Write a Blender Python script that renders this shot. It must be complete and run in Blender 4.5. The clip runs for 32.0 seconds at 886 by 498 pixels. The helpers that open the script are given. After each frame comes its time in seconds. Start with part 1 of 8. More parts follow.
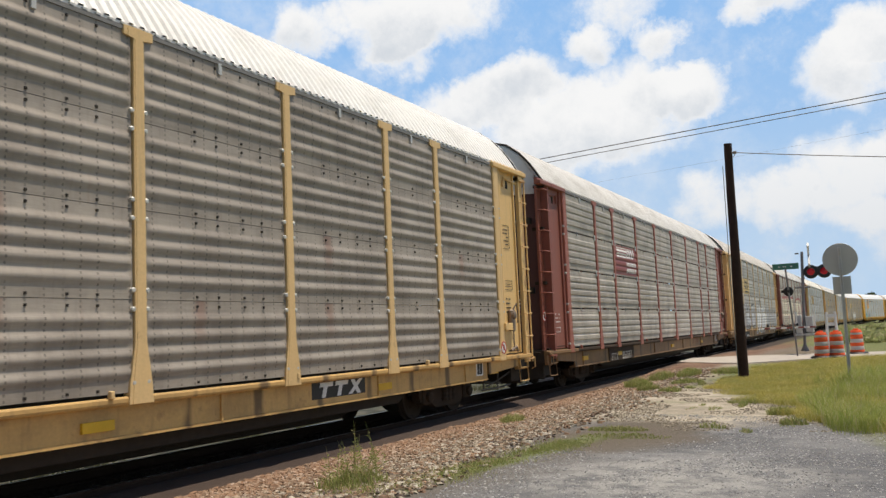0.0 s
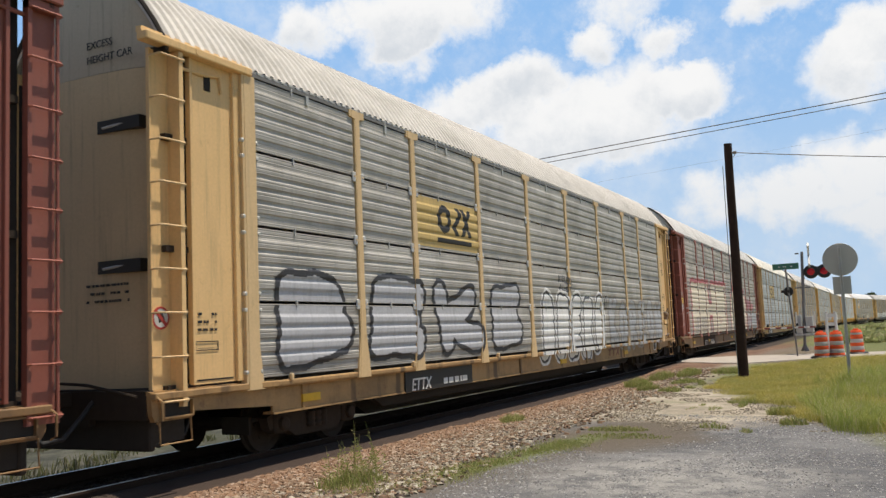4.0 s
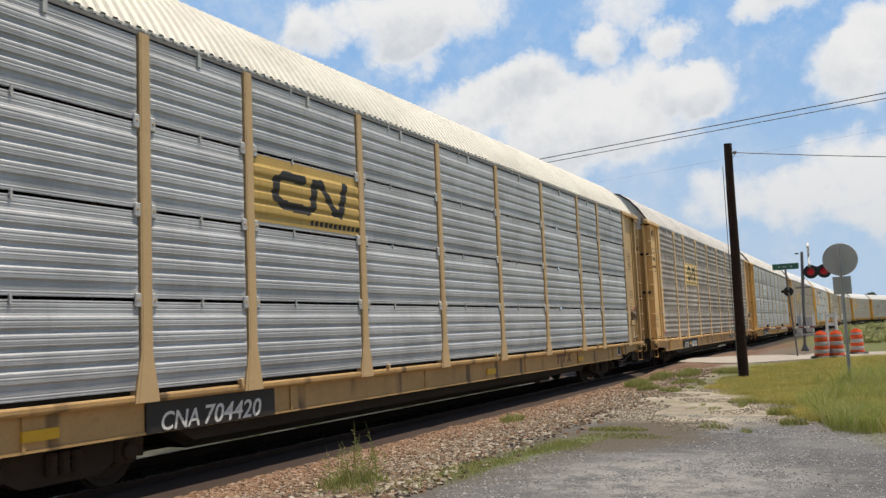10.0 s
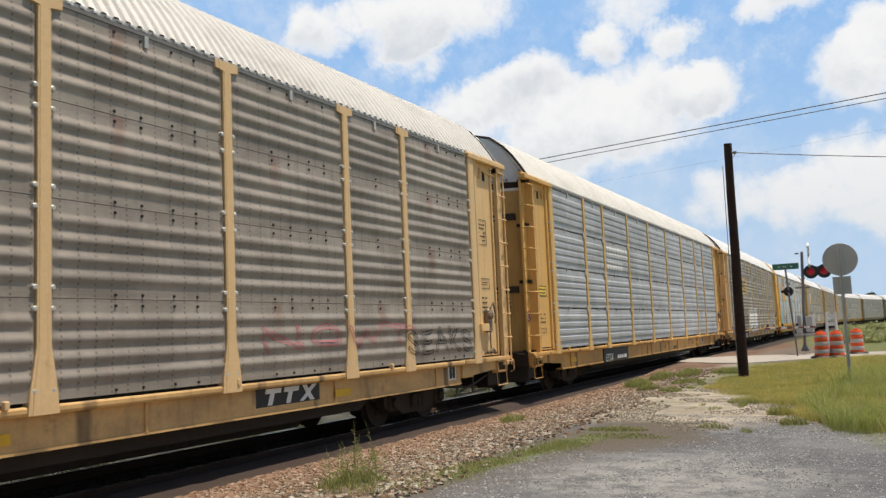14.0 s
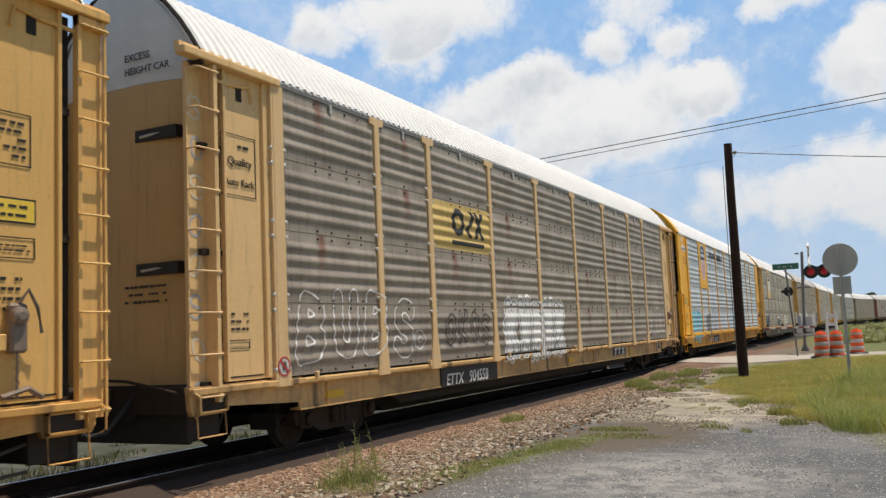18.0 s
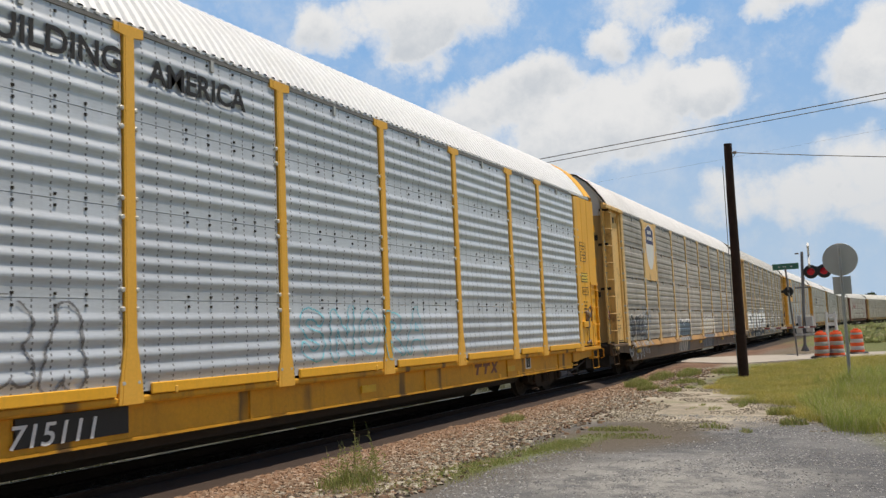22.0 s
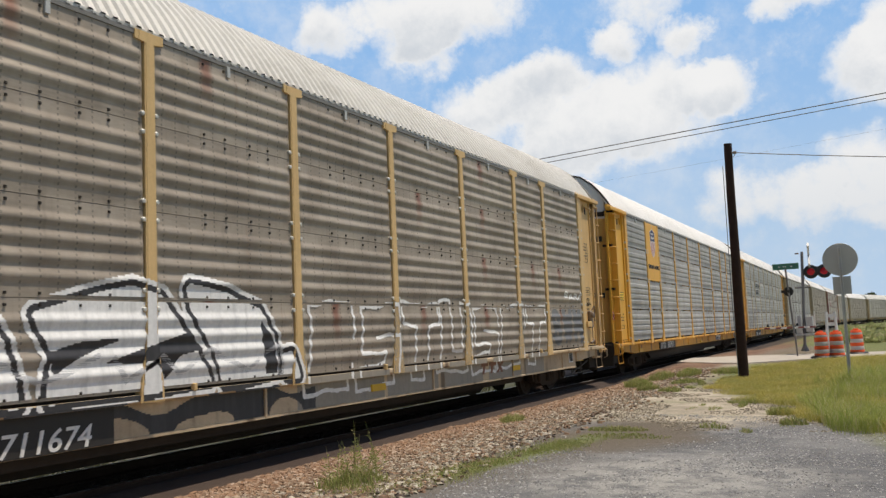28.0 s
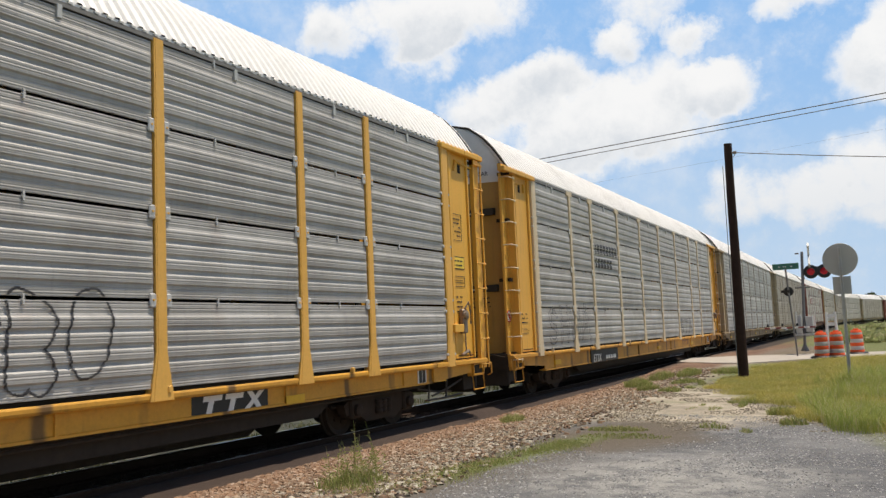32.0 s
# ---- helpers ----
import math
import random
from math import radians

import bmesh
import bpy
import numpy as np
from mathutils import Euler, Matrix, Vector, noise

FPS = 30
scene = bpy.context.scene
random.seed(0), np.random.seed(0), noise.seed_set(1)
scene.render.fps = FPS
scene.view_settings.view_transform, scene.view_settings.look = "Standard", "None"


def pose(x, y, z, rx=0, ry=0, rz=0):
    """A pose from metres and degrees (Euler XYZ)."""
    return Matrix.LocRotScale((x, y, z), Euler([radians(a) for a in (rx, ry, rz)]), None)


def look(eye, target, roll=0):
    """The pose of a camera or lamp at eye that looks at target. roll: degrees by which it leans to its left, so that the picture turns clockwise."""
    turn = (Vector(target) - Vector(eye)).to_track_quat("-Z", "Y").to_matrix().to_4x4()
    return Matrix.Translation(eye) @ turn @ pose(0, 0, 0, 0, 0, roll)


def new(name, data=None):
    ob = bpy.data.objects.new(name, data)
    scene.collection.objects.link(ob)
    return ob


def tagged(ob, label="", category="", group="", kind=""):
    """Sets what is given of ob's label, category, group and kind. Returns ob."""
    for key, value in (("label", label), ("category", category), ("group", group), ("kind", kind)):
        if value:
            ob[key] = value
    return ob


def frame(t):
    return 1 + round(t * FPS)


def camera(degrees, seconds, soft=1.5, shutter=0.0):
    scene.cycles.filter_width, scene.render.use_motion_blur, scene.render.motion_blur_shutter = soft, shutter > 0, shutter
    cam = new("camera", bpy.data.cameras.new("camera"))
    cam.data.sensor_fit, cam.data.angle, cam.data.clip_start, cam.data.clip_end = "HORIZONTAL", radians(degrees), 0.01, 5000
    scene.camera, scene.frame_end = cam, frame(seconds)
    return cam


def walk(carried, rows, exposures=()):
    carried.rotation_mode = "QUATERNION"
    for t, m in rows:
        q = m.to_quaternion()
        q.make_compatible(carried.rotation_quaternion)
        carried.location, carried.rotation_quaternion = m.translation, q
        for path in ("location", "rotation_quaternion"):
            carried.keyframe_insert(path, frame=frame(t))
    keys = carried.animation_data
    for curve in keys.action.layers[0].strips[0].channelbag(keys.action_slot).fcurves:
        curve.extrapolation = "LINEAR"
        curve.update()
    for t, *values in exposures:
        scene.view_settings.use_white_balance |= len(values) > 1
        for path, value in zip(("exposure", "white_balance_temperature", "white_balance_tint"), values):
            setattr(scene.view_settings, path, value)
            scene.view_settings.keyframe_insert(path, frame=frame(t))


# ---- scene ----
# The camera stands still beside the track, 1.36 m above the rail head.
# World: the track runs along +Y on the left, z = 0 is the rail head, X points away from the track.
cam = camera(53.612, 32.0, soft=1.4, shutter=0.05)
CAM_EYE = (0.0, 0.0, 1.36)
YAW, PITCH, ROLL = radians(26.896), radians(5.531), -2.4765
cam_pose = look(CAM_EYE, (-math.sin(YAW) * math.cos(PITCH), math.cos(YAW) * math.cos(PITCH), 1.36 + math.sin(PITCH)), ROLL)
# the film camera's automatic exposure, in stops
EXPOSURE = [(0, 0.05), (1, 0.08), (2, 0.12), (3, 0.06), (6, 0.05), (7, 0.03), (8, -0.14), (9, 0.08), (10, -0.09), (11, -0.1), (12, -0.05), (13, 0.04), (14, 0.04), (17, -0.14), (18, -0.05), (19, -0.04), (20, 0), (21, -0.05), (22, -0.16), (23, -0.18), (24, -0.08), (25, -0.05), (28, -0.03), (29, 0.1), (30, 0.05), (31, -0.03), (32, 0.05)]
walk(cam, [(0.0, cam_pose), (32.0, cam_pose)], [(float(t), ev, 6950, 11) for t, ev in EXPOSURE])

# ---- world, sun, exposure ----
SUN_DIR = Vector((0.24, 0.17, 0.95)).normalized()
world = bpy.data.worlds.new("sky")
scene.world = world
world.use_nodes = True
wn = world.node_tree
sky = wn.nodes.new("ShaderNodeTexSky")
sky.sky_type = "NISHITA"
sky.sun_disc = False
sky.sun_elevation = math.asin(SUN_DIR.z)
sky.sun_rotation = math.atan2(SUN_DIR.x, SUN_DIR.y)
sky.air_density, sky.dust_density, sky.ozone_density = 1.0, 0.6, 1.6
wn.links.new(sky.outputs["Color"], wn.nodes["Background"].inputs["Color"])
wn.nodes["Background"].inputs["Strength"].default_value = 0.105
sun = new("sun", bpy.data.lights.new("sun", "SUN"))
sun.data.energy, sun.data.angle, sun.data.color = 4.6, radians(0.53), (1.0, 0.94, 0.84)
sun.matrix_basis = look(SUN_DIR * 200, (0, 0, 0))


# ---- materials ----
MATS = {}


class Nodes:
    """Short hand for building node materials."""

    def __init__(self, name):
        self.mat = bpy.data.materials.new(name)
        self.mat.use_nodes = True
        self.t = self.mat.node_tree
        self.bsdf = self.t.nodes["Principled BSDF"]

    def add(self, kind, **inputs):
        n = self.t.nodes.new(kind)
        for k, v in inputs.items():
            self.put(n.inputs[k.replace("_", " ")], v)
        return n

    def put(self, socket, v):
        if isinstance(v, bpy.types.NodeSocket):
            self.t.links.new(v, socket)
        else:
            socket.default_value = v

    def math(self, op, a, b=0.0, clamp=False):
        n = self.t.nodes.new("ShaderNodeMath")
        n.operation, n.use_clamp = op, clamp
        self.put(n.inputs[0], a), self.put(n.inputs[1], b)
        return n.outputs[0]

    def coords(self, scale=(1, 1, 1), vary=True):
        """Object coordinates, shifted from piece to piece."""
        tc = self.t.nodes.new("ShaderNodeTexCoord")
        m = self.t.nodes.new("ShaderNodeMapping")
        m.inputs["Scale"].default_value = scale
        self.t.links.new(tc.outputs["Object"], m.inputs["Vector"])
        if vary:
            info = self.t.nodes.new("ShaderNodeObjectInfo")
            v = self.t.nodes.new("ShaderNodeCombineXYZ")
            r = self.math("MULTIPLY", info.outputs["Random"], 57.0)
            self.put(v.inputs[0], r), self.put(v.inputs[1], r), self.put(v.inputs[2], r)
            self.t.links.new(v.outputs[0], m.inputs["Location"])
        return m.outputs["Vector"]

    def noise(self, vec, scale, detail=4.0, rough=0.6):
        n = self.add("ShaderNodeTexNoise", Vector=vec, Scale=scale, Detail=detail, Roughness=rough)
        return n.outputs["Fac"]

    def ramp(self, fac, lo, hi):
        n = self.t.nodes.new("ShaderNodeMapRange")
        n.interpolation_type = "SMOOTHSTEP"
        self.put(n.inputs["Value"], fac)
        n.inputs["From Min"].default_value, n.inputs["From Max"].default_value = lo, hi
        return n.outputs[0]

    def mix(self, fac, a, b):
        n = self.t.nodes.new("ShaderNodeMix")
        n.data_type = "RGBA"
        self.put(n.inputs["Factor"], fac)
        self.put(n.inputs["A"], (*a, 1) if isinstance(a, tuple) else a)
        self.put(n.inputs["B"], (*b, 1) if isinstance(b, tuple) else b)
        return n.outputs["Result"]

    def shade(self, color, gain):
        """Multiply a colour by a value."""
        n = self.t.nodes.new("ShaderNodeVectorMath")
        n.operation = "SCALE"
        self.put(n.inputs[0], color), self.put(n.inputs["Scale"], gain)
        return n.outputs[0]

    def bump(self, height, strength, dist):
        n = self.add("ShaderNodeBump", Height=height, Strength=strength, Distance=dist)
        self.put(self.bsdf.inputs["Normal"], n.outputs["Normal"])

    def out(self, color, rough=0.6, metal=0.0):
        self.put(self.bsdf.inputs["Base Color"], (*color, 1) if isinstance(color, tuple) else color)
        self.put(self.bsdf.inputs["Roughness"], rough)
        self.put(self.bsdf.inputs["Metallic"], metal)
        return self.mat


def paint(color, grime=0.35, rust=0.25, rough=0.55):
    """Old car paint: chalky, streaked downward, with rust at the scratches."""
    key = ("paint", color, grime, rust)
    if key not in MATS:
        n = Nodes("paint")
        v = n.coords()
        broad = n.noise(v, 0.9, 3.0)
        streak = n.noise(n.coords((7, 7, 0.35)), 1.6, 5.0, 0.65)
        fine = n.noise(v, 26.0, 3.0)
        c = n.mix(n.math("MULTIPLY", n.ramp(broad, 0.35, 0.7), 0.35), color, tuple(min(1, x * 1.12 + 0.03) for x in color))
        c = n.mix(n.math("MULTIPLY", n.ramp(streak, 0.5, 0.78), grime), c, (0.09, 0.075, 0.055))
        speck = n.math("MULTIPLY", n.ramp(n.noise(v, 5.0 if rust < 0.5 else 2.6, 6.0, 0.7), 0.6 if rust < 0.5 else 0.5, 0.75), rust)
        c = n.mix(speck, c, (0.16, 0.06, 0.025))
        c = n.shade(c, n.math("ADD", 0.88, n.math("MULTIPLY", fine, 0.24)))
        n.bump(fine, 0.12, 0.004)
        MATS[key] = n.out(c, rough)
    return MATS[key]


def sill_paint(color, dirt=0.5):
    """Sill paint under years of brake dust and oil: clean at the lip, brown below."""
    key = ("sill", color, dirt)
    if key not in MATS:
        n = Nodes("sill_paint")
        v = n.coords()
        streak = n.noise(n.coords((3, 3, 0.5)), 1.4, 6.0, 0.68)
        patch = n.noise(n.coords((1, 0.5, 1)), 1.3, 5.0, 0.66)
        fine = n.noise(v, 22.0, 3.0)
        base = tuple(x * k for x, k in zip(color, (0.86, 0.8, 0.7)))
        worn = tuple(0.15 * x + 0.85 * y for x, y in zip(color, (0.11, 0.065, 0.03)))
        c = n.mix(n.math("MULTIPLY", n.ramp(patch, 0.4, 0.66), 0.1 + 0.75 * dirt), base, worn)
        c = n.mix(n.math("MULTIPLY", n.ramp(streak, 0.5, 0.78), 0.15 + 0.6 * dirt), c, (0.05, 0.033, 0.022))
        c = n.mix(n.math("MULTIPLY", n.ramp(n.noise(v, 3.2, 6.0, 0.7), 0.58, 0.7), 0.1 + 0.6 * dirt), c, (0.14, 0.06, 0.03))
        # oily runs down the web under each cross-bearer
        at = n.t.nodes.new("ShaderNodeSeparateXYZ")
        n.t.links.new(v, at.inputs[0])
        along = n.math("ADD", n.math("DIVIDE", at.outputs[1], 1.43), n.math("MULTIPLY", n.math("SUBTRACT", n.noise(n.coords((1, 1, 0.3)), 2.0, 4.0, 0.6), 0.5), 0.16))
        run = n.math("SUBTRACT", 1.0, n.ramp(n.math("ABSOLUTE", n.math("SUBTRACT", n.math("FRACT", along), 0.5)), 0.03, 0.09))
        run = n.math("MULTIPLY", run, n.math("MULTIPLY", n.ramp(n.noise(n.coords((1, 1, 0.4)), 0.9, 3.0), 0.42, 0.55), 0.8))
        c = n.mix(run, c, (0.075, 0.045, 0.025))
        c = n.shade(c, n.math("ADD", 0.85, n.math("MULTIPLY", fine, 0.3)))
        n.bump(fine, 0.15, 0.004)
        MATS[key] = n.out(c, 0.65)
    return MATS[key]


def sheet(color, dirt=(0.16, 0.13, 0.1), amount=0.5, rust=0.15, metal=0.15, holes=0.35, grooves=0.0):
    """Weathered galvanised side sheets: rain streaks, soot bands, pin-hole rows, rust runs."""
    key = ("sheet", color, dirt, amount, rust, holes, grooves)
    if key not in MATS:
        n = Nodes("galvanised_sheet")
        info = n.t.nodes.new("ShaderNodeObjectInfo")
        tone = n.math("ADD", 0.93, n.math("MULTIPLY", info.outputs["Random"], 0.14))
        v = n.coords()
        streak = n.noise(n.coords((1, 9, 0.5)), 1.3, 6.0, 0.68)
        band = n.noise(n.coords((1, 0.12, 6)), 1.7, 4.0, 0.6)
        blotch = n.noise(v, 1.1, 5.0, 0.65)
        fine = n.noise(n.coords((1, 1, 14)), 6.0, 3.0)
        c = n.shade(n.mix(0.0, color, color), tone)
        c = n.mix(n.math("MULTIPLY", n.ramp(blotch, 0.35, 0.7), amount * 0.8), c, dirt)
        c = n.mix(n.math("MULTIPLY", n.ramp(band, 0.45, 0.8), amount * 0.6), c, tuple(x * 0.7 for x in dirt))
        c = n.mix(n.math("MULTIPLY", n.ramp(streak, 0.5, 0.8), amount * 0.45), c, tuple(x * 0.55 for x in dirt))
        c = n.mix(n.math("MULTIPLY", n.ramp(n.noise(n.coords((1, 5, 0.4)), 0.9, 6.0, 0.7), 0.6, 0.8), rust), c, (0.2, 0.075, 0.03))
        tc = n.t.nodes.new("ShaderNodeTexCoord")
        sp = n.t.nodes.new("ShaderNodeSeparateXYZ")
        n.t.links.new(tc.outputs["Object"], sp.inputs[0])
        # on some sheets a rust run hangs from the upper edge
        run = n.math("ABSOLUTE", n.math("SUBTRACT", n.math("ADD", sp.outputs[1], n.math("MULTIPLY", n.noise(v, 3.0, 4.0), 0.16)), 0.98))
        run = n.math("MULTIPLY", n.math("SUBTRACT", 1.0, n.ramp(run, 0.02, 0.16)), n.ramp(n.math("ADD", sp.outputs[2], n.math("MULTIPLY", n.noise(v, 2.0, 3.0), 0.5)), 0.55, 1.3))
        run = n.math("MULTIPLY", run, n.math("GREATER_THAN", info.outputs["Random"], 0.72))
        c = n.mix(n.math("MULTIPLY", run, min(1.0, rust * 2.2)), c, (0.22, 0.08, 0.045))
        # rows of pin holes every 7 cm up, in columns along the sheet
        wy = n.math("ABSOLUTE", n.math("SUBTRACT", n.math("FRACT", n.math("MULTIPLY", sp.outputs[1], 4.4)), 0.5))
        wz = n.math("ABSOLUTE", n.math("SUBTRACT", n.math("FRACT", n.math("MULTIPLY", sp.outputs[2], 16.0)), 0.5))
        hole = n.math("MULTIPLY", n.math("LESS_THAN", wy, 0.05), n.math("LESS_THAN", wz, 0.24))
        hole = n.math("MULTIPLY", hole, n.ramp(n.noise(v, 2.2, 2.0), 0.36, 0.46))
        c = n.mix(n.math("MULTIPLY", hole, holes), c, (0.04, 0.035, 0.03))
        c = n.shade(c, n.math("ADD", 0.85, n.math("MULTIPLY", fine, 0.3)))
        relief = n.noise(v, 9.0, 4.0)
        if grooves:
            relief = n.math("ADD", relief, n.math("MULTIPLY", n.math("SINE", n.math("MULTIPLY", sp.outputs[2], 236.0)), grooves))
        n.bump(relief, 0.3, 0.008)
        MATS[key] = n.out(c, n.math("ADD", 0.42, n.math("MULTIPLY", blotch, 0.25)), metal)
    return MATS[key]


def plain(name, color, rough=0.7, metal=0.0, var=0.3, scale=12.0, bump=0.2):
    """A surface with grain and blotches in one colour."""
    if name not in MATS:
        n = Nodes(name)
        v = n.coords()
        f = n.noise(v, scale, 5.0)
        b = n.noise(v, scale * 0.12, 3.0)
        g = n.math("ADD", 1.0 - var, n.math("ADD", n.math("MULTIPLY", f, var), n.math("MULTIPLY", b, var)))
        c = n.shade(n.mix(0.0, color, color), g)
        if bump:
            n.bump(f, bump, 0.02)
        if rough > 0.72:
            n.bsdf.inputs["Specular IOR Level"].default_value = 0.15
        MATS[name] = n.out(c, rough, metal)
    return MATS[name]


def glow(name, color, strength):
    if name not in MATS:
        n = Nodes(name)
        n.put(n.bsdf.inputs["Emission Color"], (*color, 1))
        n.bsdf.inputs["Emission Strength"].default_value = strength
        MATS[name] = n.out(color, 0.3)
    return MATS[name]


def roof_mat(color, dirt):
    key = ("roof", color, dirt)
    if key not in MATS:
        n = Nodes("roof_paint")
        v = n.coords()
        c = n.mix(n.math("MULTIPLY", n.ramp(n.noise(n.coords((1, 0.5, 1)), 1.2, 6.0, 0.7), 0.4, 0.75), dirt), color, (0.3, 0.27, 0.22))
        c = n.shade(c, n.math("ADD", 0.9, n.math("MULTIPLY", n.noise(v, 14.0), 0.2)))
        MATS[key] = n.out(c, 0.55)
    return MATS[key]


STEEL_DARK = plain("grimy_dark_steel", (0.042, 0.036, 0.031), 0.85, 0.0, 0.5, 9.0)
STEEL_BROWN = plain("rusty_brown_steel", (0.045, 0.034, 0.026), 0.85, 0.0, 0.5, 9.0)
RAIL_SIDE = plain("rusted_rail_steel", (0.045, 0.028, 0.02), 0.9, 0.0, 0.5, 20.0)
RAIL_TOP = plain("polished_rail_steel", (0.4, 0.39, 0.38), 0.4, 0.9, 0.2, 30.0, 0.05)
TIE_WOOD = plain("creosoted_tie_wood", (0.06, 0.043, 0.032), 0.9, 0.0, 0.6, 16.0, 0.6)
POLE_WOOD = plain("dark_pole_wood", (0.045, 0.026, 0.02), 0.85, 0.0, 0.6, 9.0, 0.5)
WHITE_PAINT = plain("white_lettering_paint", (0.72, 0.71, 0.68), 0.6, 0.0, 0.25, 9.0, 0.0)
FADED_INK = plain("faded_lettering_paint", (0.4, 0.37, 0.33), 0.6, 0.0, 0.5, 9.0, 0.0)
BLACK_PAINT = plain("black_stencil_paint", (0.022, 0.019, 0.017), 0.6, 0.0, 0.4, 9.0, 0.0)
BOLT_GREY = plain("bright_bolt_steel", (0.55, 0.54, 0.5), 0.5, 0.3, 0.4, 30.0, 0.0)
CLIP_STEEL = plain("dull_clip_steel", (0.56, 0.55, 0.53), 0.55, 0.3, 0.4, 30.0, 0.0)
RUBBER = plain("black_hose_rubber", (0.02, 0.02, 0.02), 0.6, 0.0, 0.3, 20.0)


# ---- mesh building ----
class MB:
    """Collects vertices and faces; each face has a material slot."""

    def __init__(self):
        self.v, self.f, self.m = [], [], []

    def quadstrip(self, a, b, slot=0, close=False):
        """Join two equal rows of points with quads."""
        base, k = len(self.v), len(a)
        self.v += list(a) + list(b)
        for i in range(k if close else k - 1):
            j = (i + 1) % k
            self.f.append((base + i, base + j, base + k + j, base + k + i))
            self.m.append(slot)
        return base

    def ngon(self, pts, slot=0):
        base = len(self.v)
        self.v += list(pts)
        self.f.append(tuple(range(base, base + len(pts))))
        self.m.append(slot)

    def box(self, lo, hi, slot=0, c=0.0):
        """A box; c chamfers its upright and long edges."""
        (x0, y0, z0), (x1, y1, z1) = lo, hi
        if c <= 0:
            b = len(self.v)
            self.v += [(x, y, z) for z in (z0, z1) for x, y in ((x0, y0), (x1, y0), (x1, y1), (x0, y1))]
            for q in ((3, 2, 1, 0), (4, 5, 6, 7), (0, 1, 5, 4), (1, 2, 6, 5), (2, 3, 7, 6), (3, 0, 4, 7)):
                self.f.append(tuple(b + i for i in q))
                self.m.append(slot)
            return
        c = min(c, (x1 - x0) * 0.45, (y1 - y0) * 0.45, (z1 - z0) * 0.45)

        def ring(z, e):
            a0, a1, b0, b1 = x0 + e, x1 - e, y0 + e, y1 - e
            return [(a0 + c, b0, z), (a1 - c, b0, z), (a1, b0 + c, z), (a1, b1 - c, z), (a1 - c, b1, z), (a0 + c, b1, z), (a0, b1 - c, z), (a0, b0 + c, z)]

        rows = [ring(z0, c * 0.7), ring(z0 + c, 0), ring(z1 - c, 0), ring(z1, c * 0.7)]
        for p, q in zip(rows, rows[1:]):
            self.quadstrip(p, q, slot, True)
        self.ngon(rows[0][::-1], slot)
        self.ngon(rows[-1], slot)

    def tube(self, path, r, slot=0, seg=8, caps=True, taper=None):
        """A round bar along a path of points."""
        pts = [Vector(p) for p in path]
        rows = []
        for i, p in enumerate(pts):
            d = (pts[min(i + 1, len(pts) - 1)] - pts[max(i - 1, 0)]).normalized()
            a = d.cross(Vector((0, 0, 1)) if abs(d.z) < 0.9 else Vector((1, 0, 0))).normalized()
            b = d.cross(a)
            rr = r if taper is None else r + (taper - r) * i / (len(pts) - 1)
            rows.append([tuple(p + (a * math.cos(2 * math.pi * k / seg) + b * math.sin(2 * math.pi * k / seg)) * rr) for k in range(seg)])
        for p, q in zip(rows, rows[1:]):
            self.quadstrip(p, q, slot, True)
        if caps:
            self.ngon(rows[0][::-1], slot)
            self.ngon(rows[-1], slot)

    def lathe(self, profile, axis, centre, slot=0, seg=24, caps=True):
        """Turn (radius, along) pairs round an axis ('x', 'y' or 'z')."""
        rows = []
        for r, h in profile:
            row = []
            for k in range(seg):
                a = 2 * math.pi * k / seg
                u, w = r * math.cos(a), r * math.sin(a)
                p = {"x": (h, u, w), "y": (w, h, u), "z": (u, w, h)}[axis]
                row.append(tuple(p[i] + centre[i] for i in range(3)))
            rows.append(row)
        for p, q in zip(rows, rows[1:]):
            self.quadstrip(p, q, slot, True)
        if caps and profile[0][0] > 1e-4:
            self.ngon(rows[0][::-1], slot)
        if caps and profile[-1][0] > 1e-4:
            self.ngon(rows[-1], slot)

    def extrude(self, outline, axis, a, b, slot=0):
        """Extrude a closed outline of 2D points along an axis from a to b."""
        def at(p, h):
            return {"x": (h, p[0], p[1]), "y": (p[0], h, p[1]), "z": (p[0], p[1], h)}[axis]
        r0, r1 = [at(p, a) for p in outline], [at(p, b) for p in outline]
        self.quadstrip(r0, r1, slot, True)
        self.ngon(r0[::-1], slot)
        self.ngon(r1, slot)

    def mesh(self, name, slots=1, smooth=None):
        me = bpy.data.meshes.new(name)
        me.from_pydata(self.v, [], self.f)
        for _ in range(slots):
            me.materials.append(None)
        me.polygons.foreach_set("material_index", self.m)
        bm = bmesh.new()
        bm.from_mesh(me)
        bmesh.ops.remove_doubles(bm, verts=bm.verts, dist=0.0002)
        bmesh.ops.recalc_face_normals(bm, faces=bm.faces)
        bm.to_mesh(me)
        bm.free()
        if smooth is not None:
            me.polygons.foreach_set("use_smooth", [True] * len(me.polygons))
            me.set_sharp_from_angle(angle=radians(smooth))
        me.update()
        return me


MESHES = {}


def cached(key, make):
    if key not in MESHES:
        MESHES[key] = make()
    return MESHES[key]


def piece(name, me, mats, parent=None, at=None, label=""):
    """Link a mesh as one object, with materials of its own, under a thing or a part."""
    ob = new(name, me)
    for slot, m in zip(ob.material_slots, mats):
        slot.link = "OBJECT"
        slot.material = m
    if parent is not None:
        ob.parent = parent
    if at is not None:
        ob.matrix_basis = at
    if label:
        tagged(ob, label)
    if name == "stencil":
        tagged(ob, kind="stuff")
    return ob


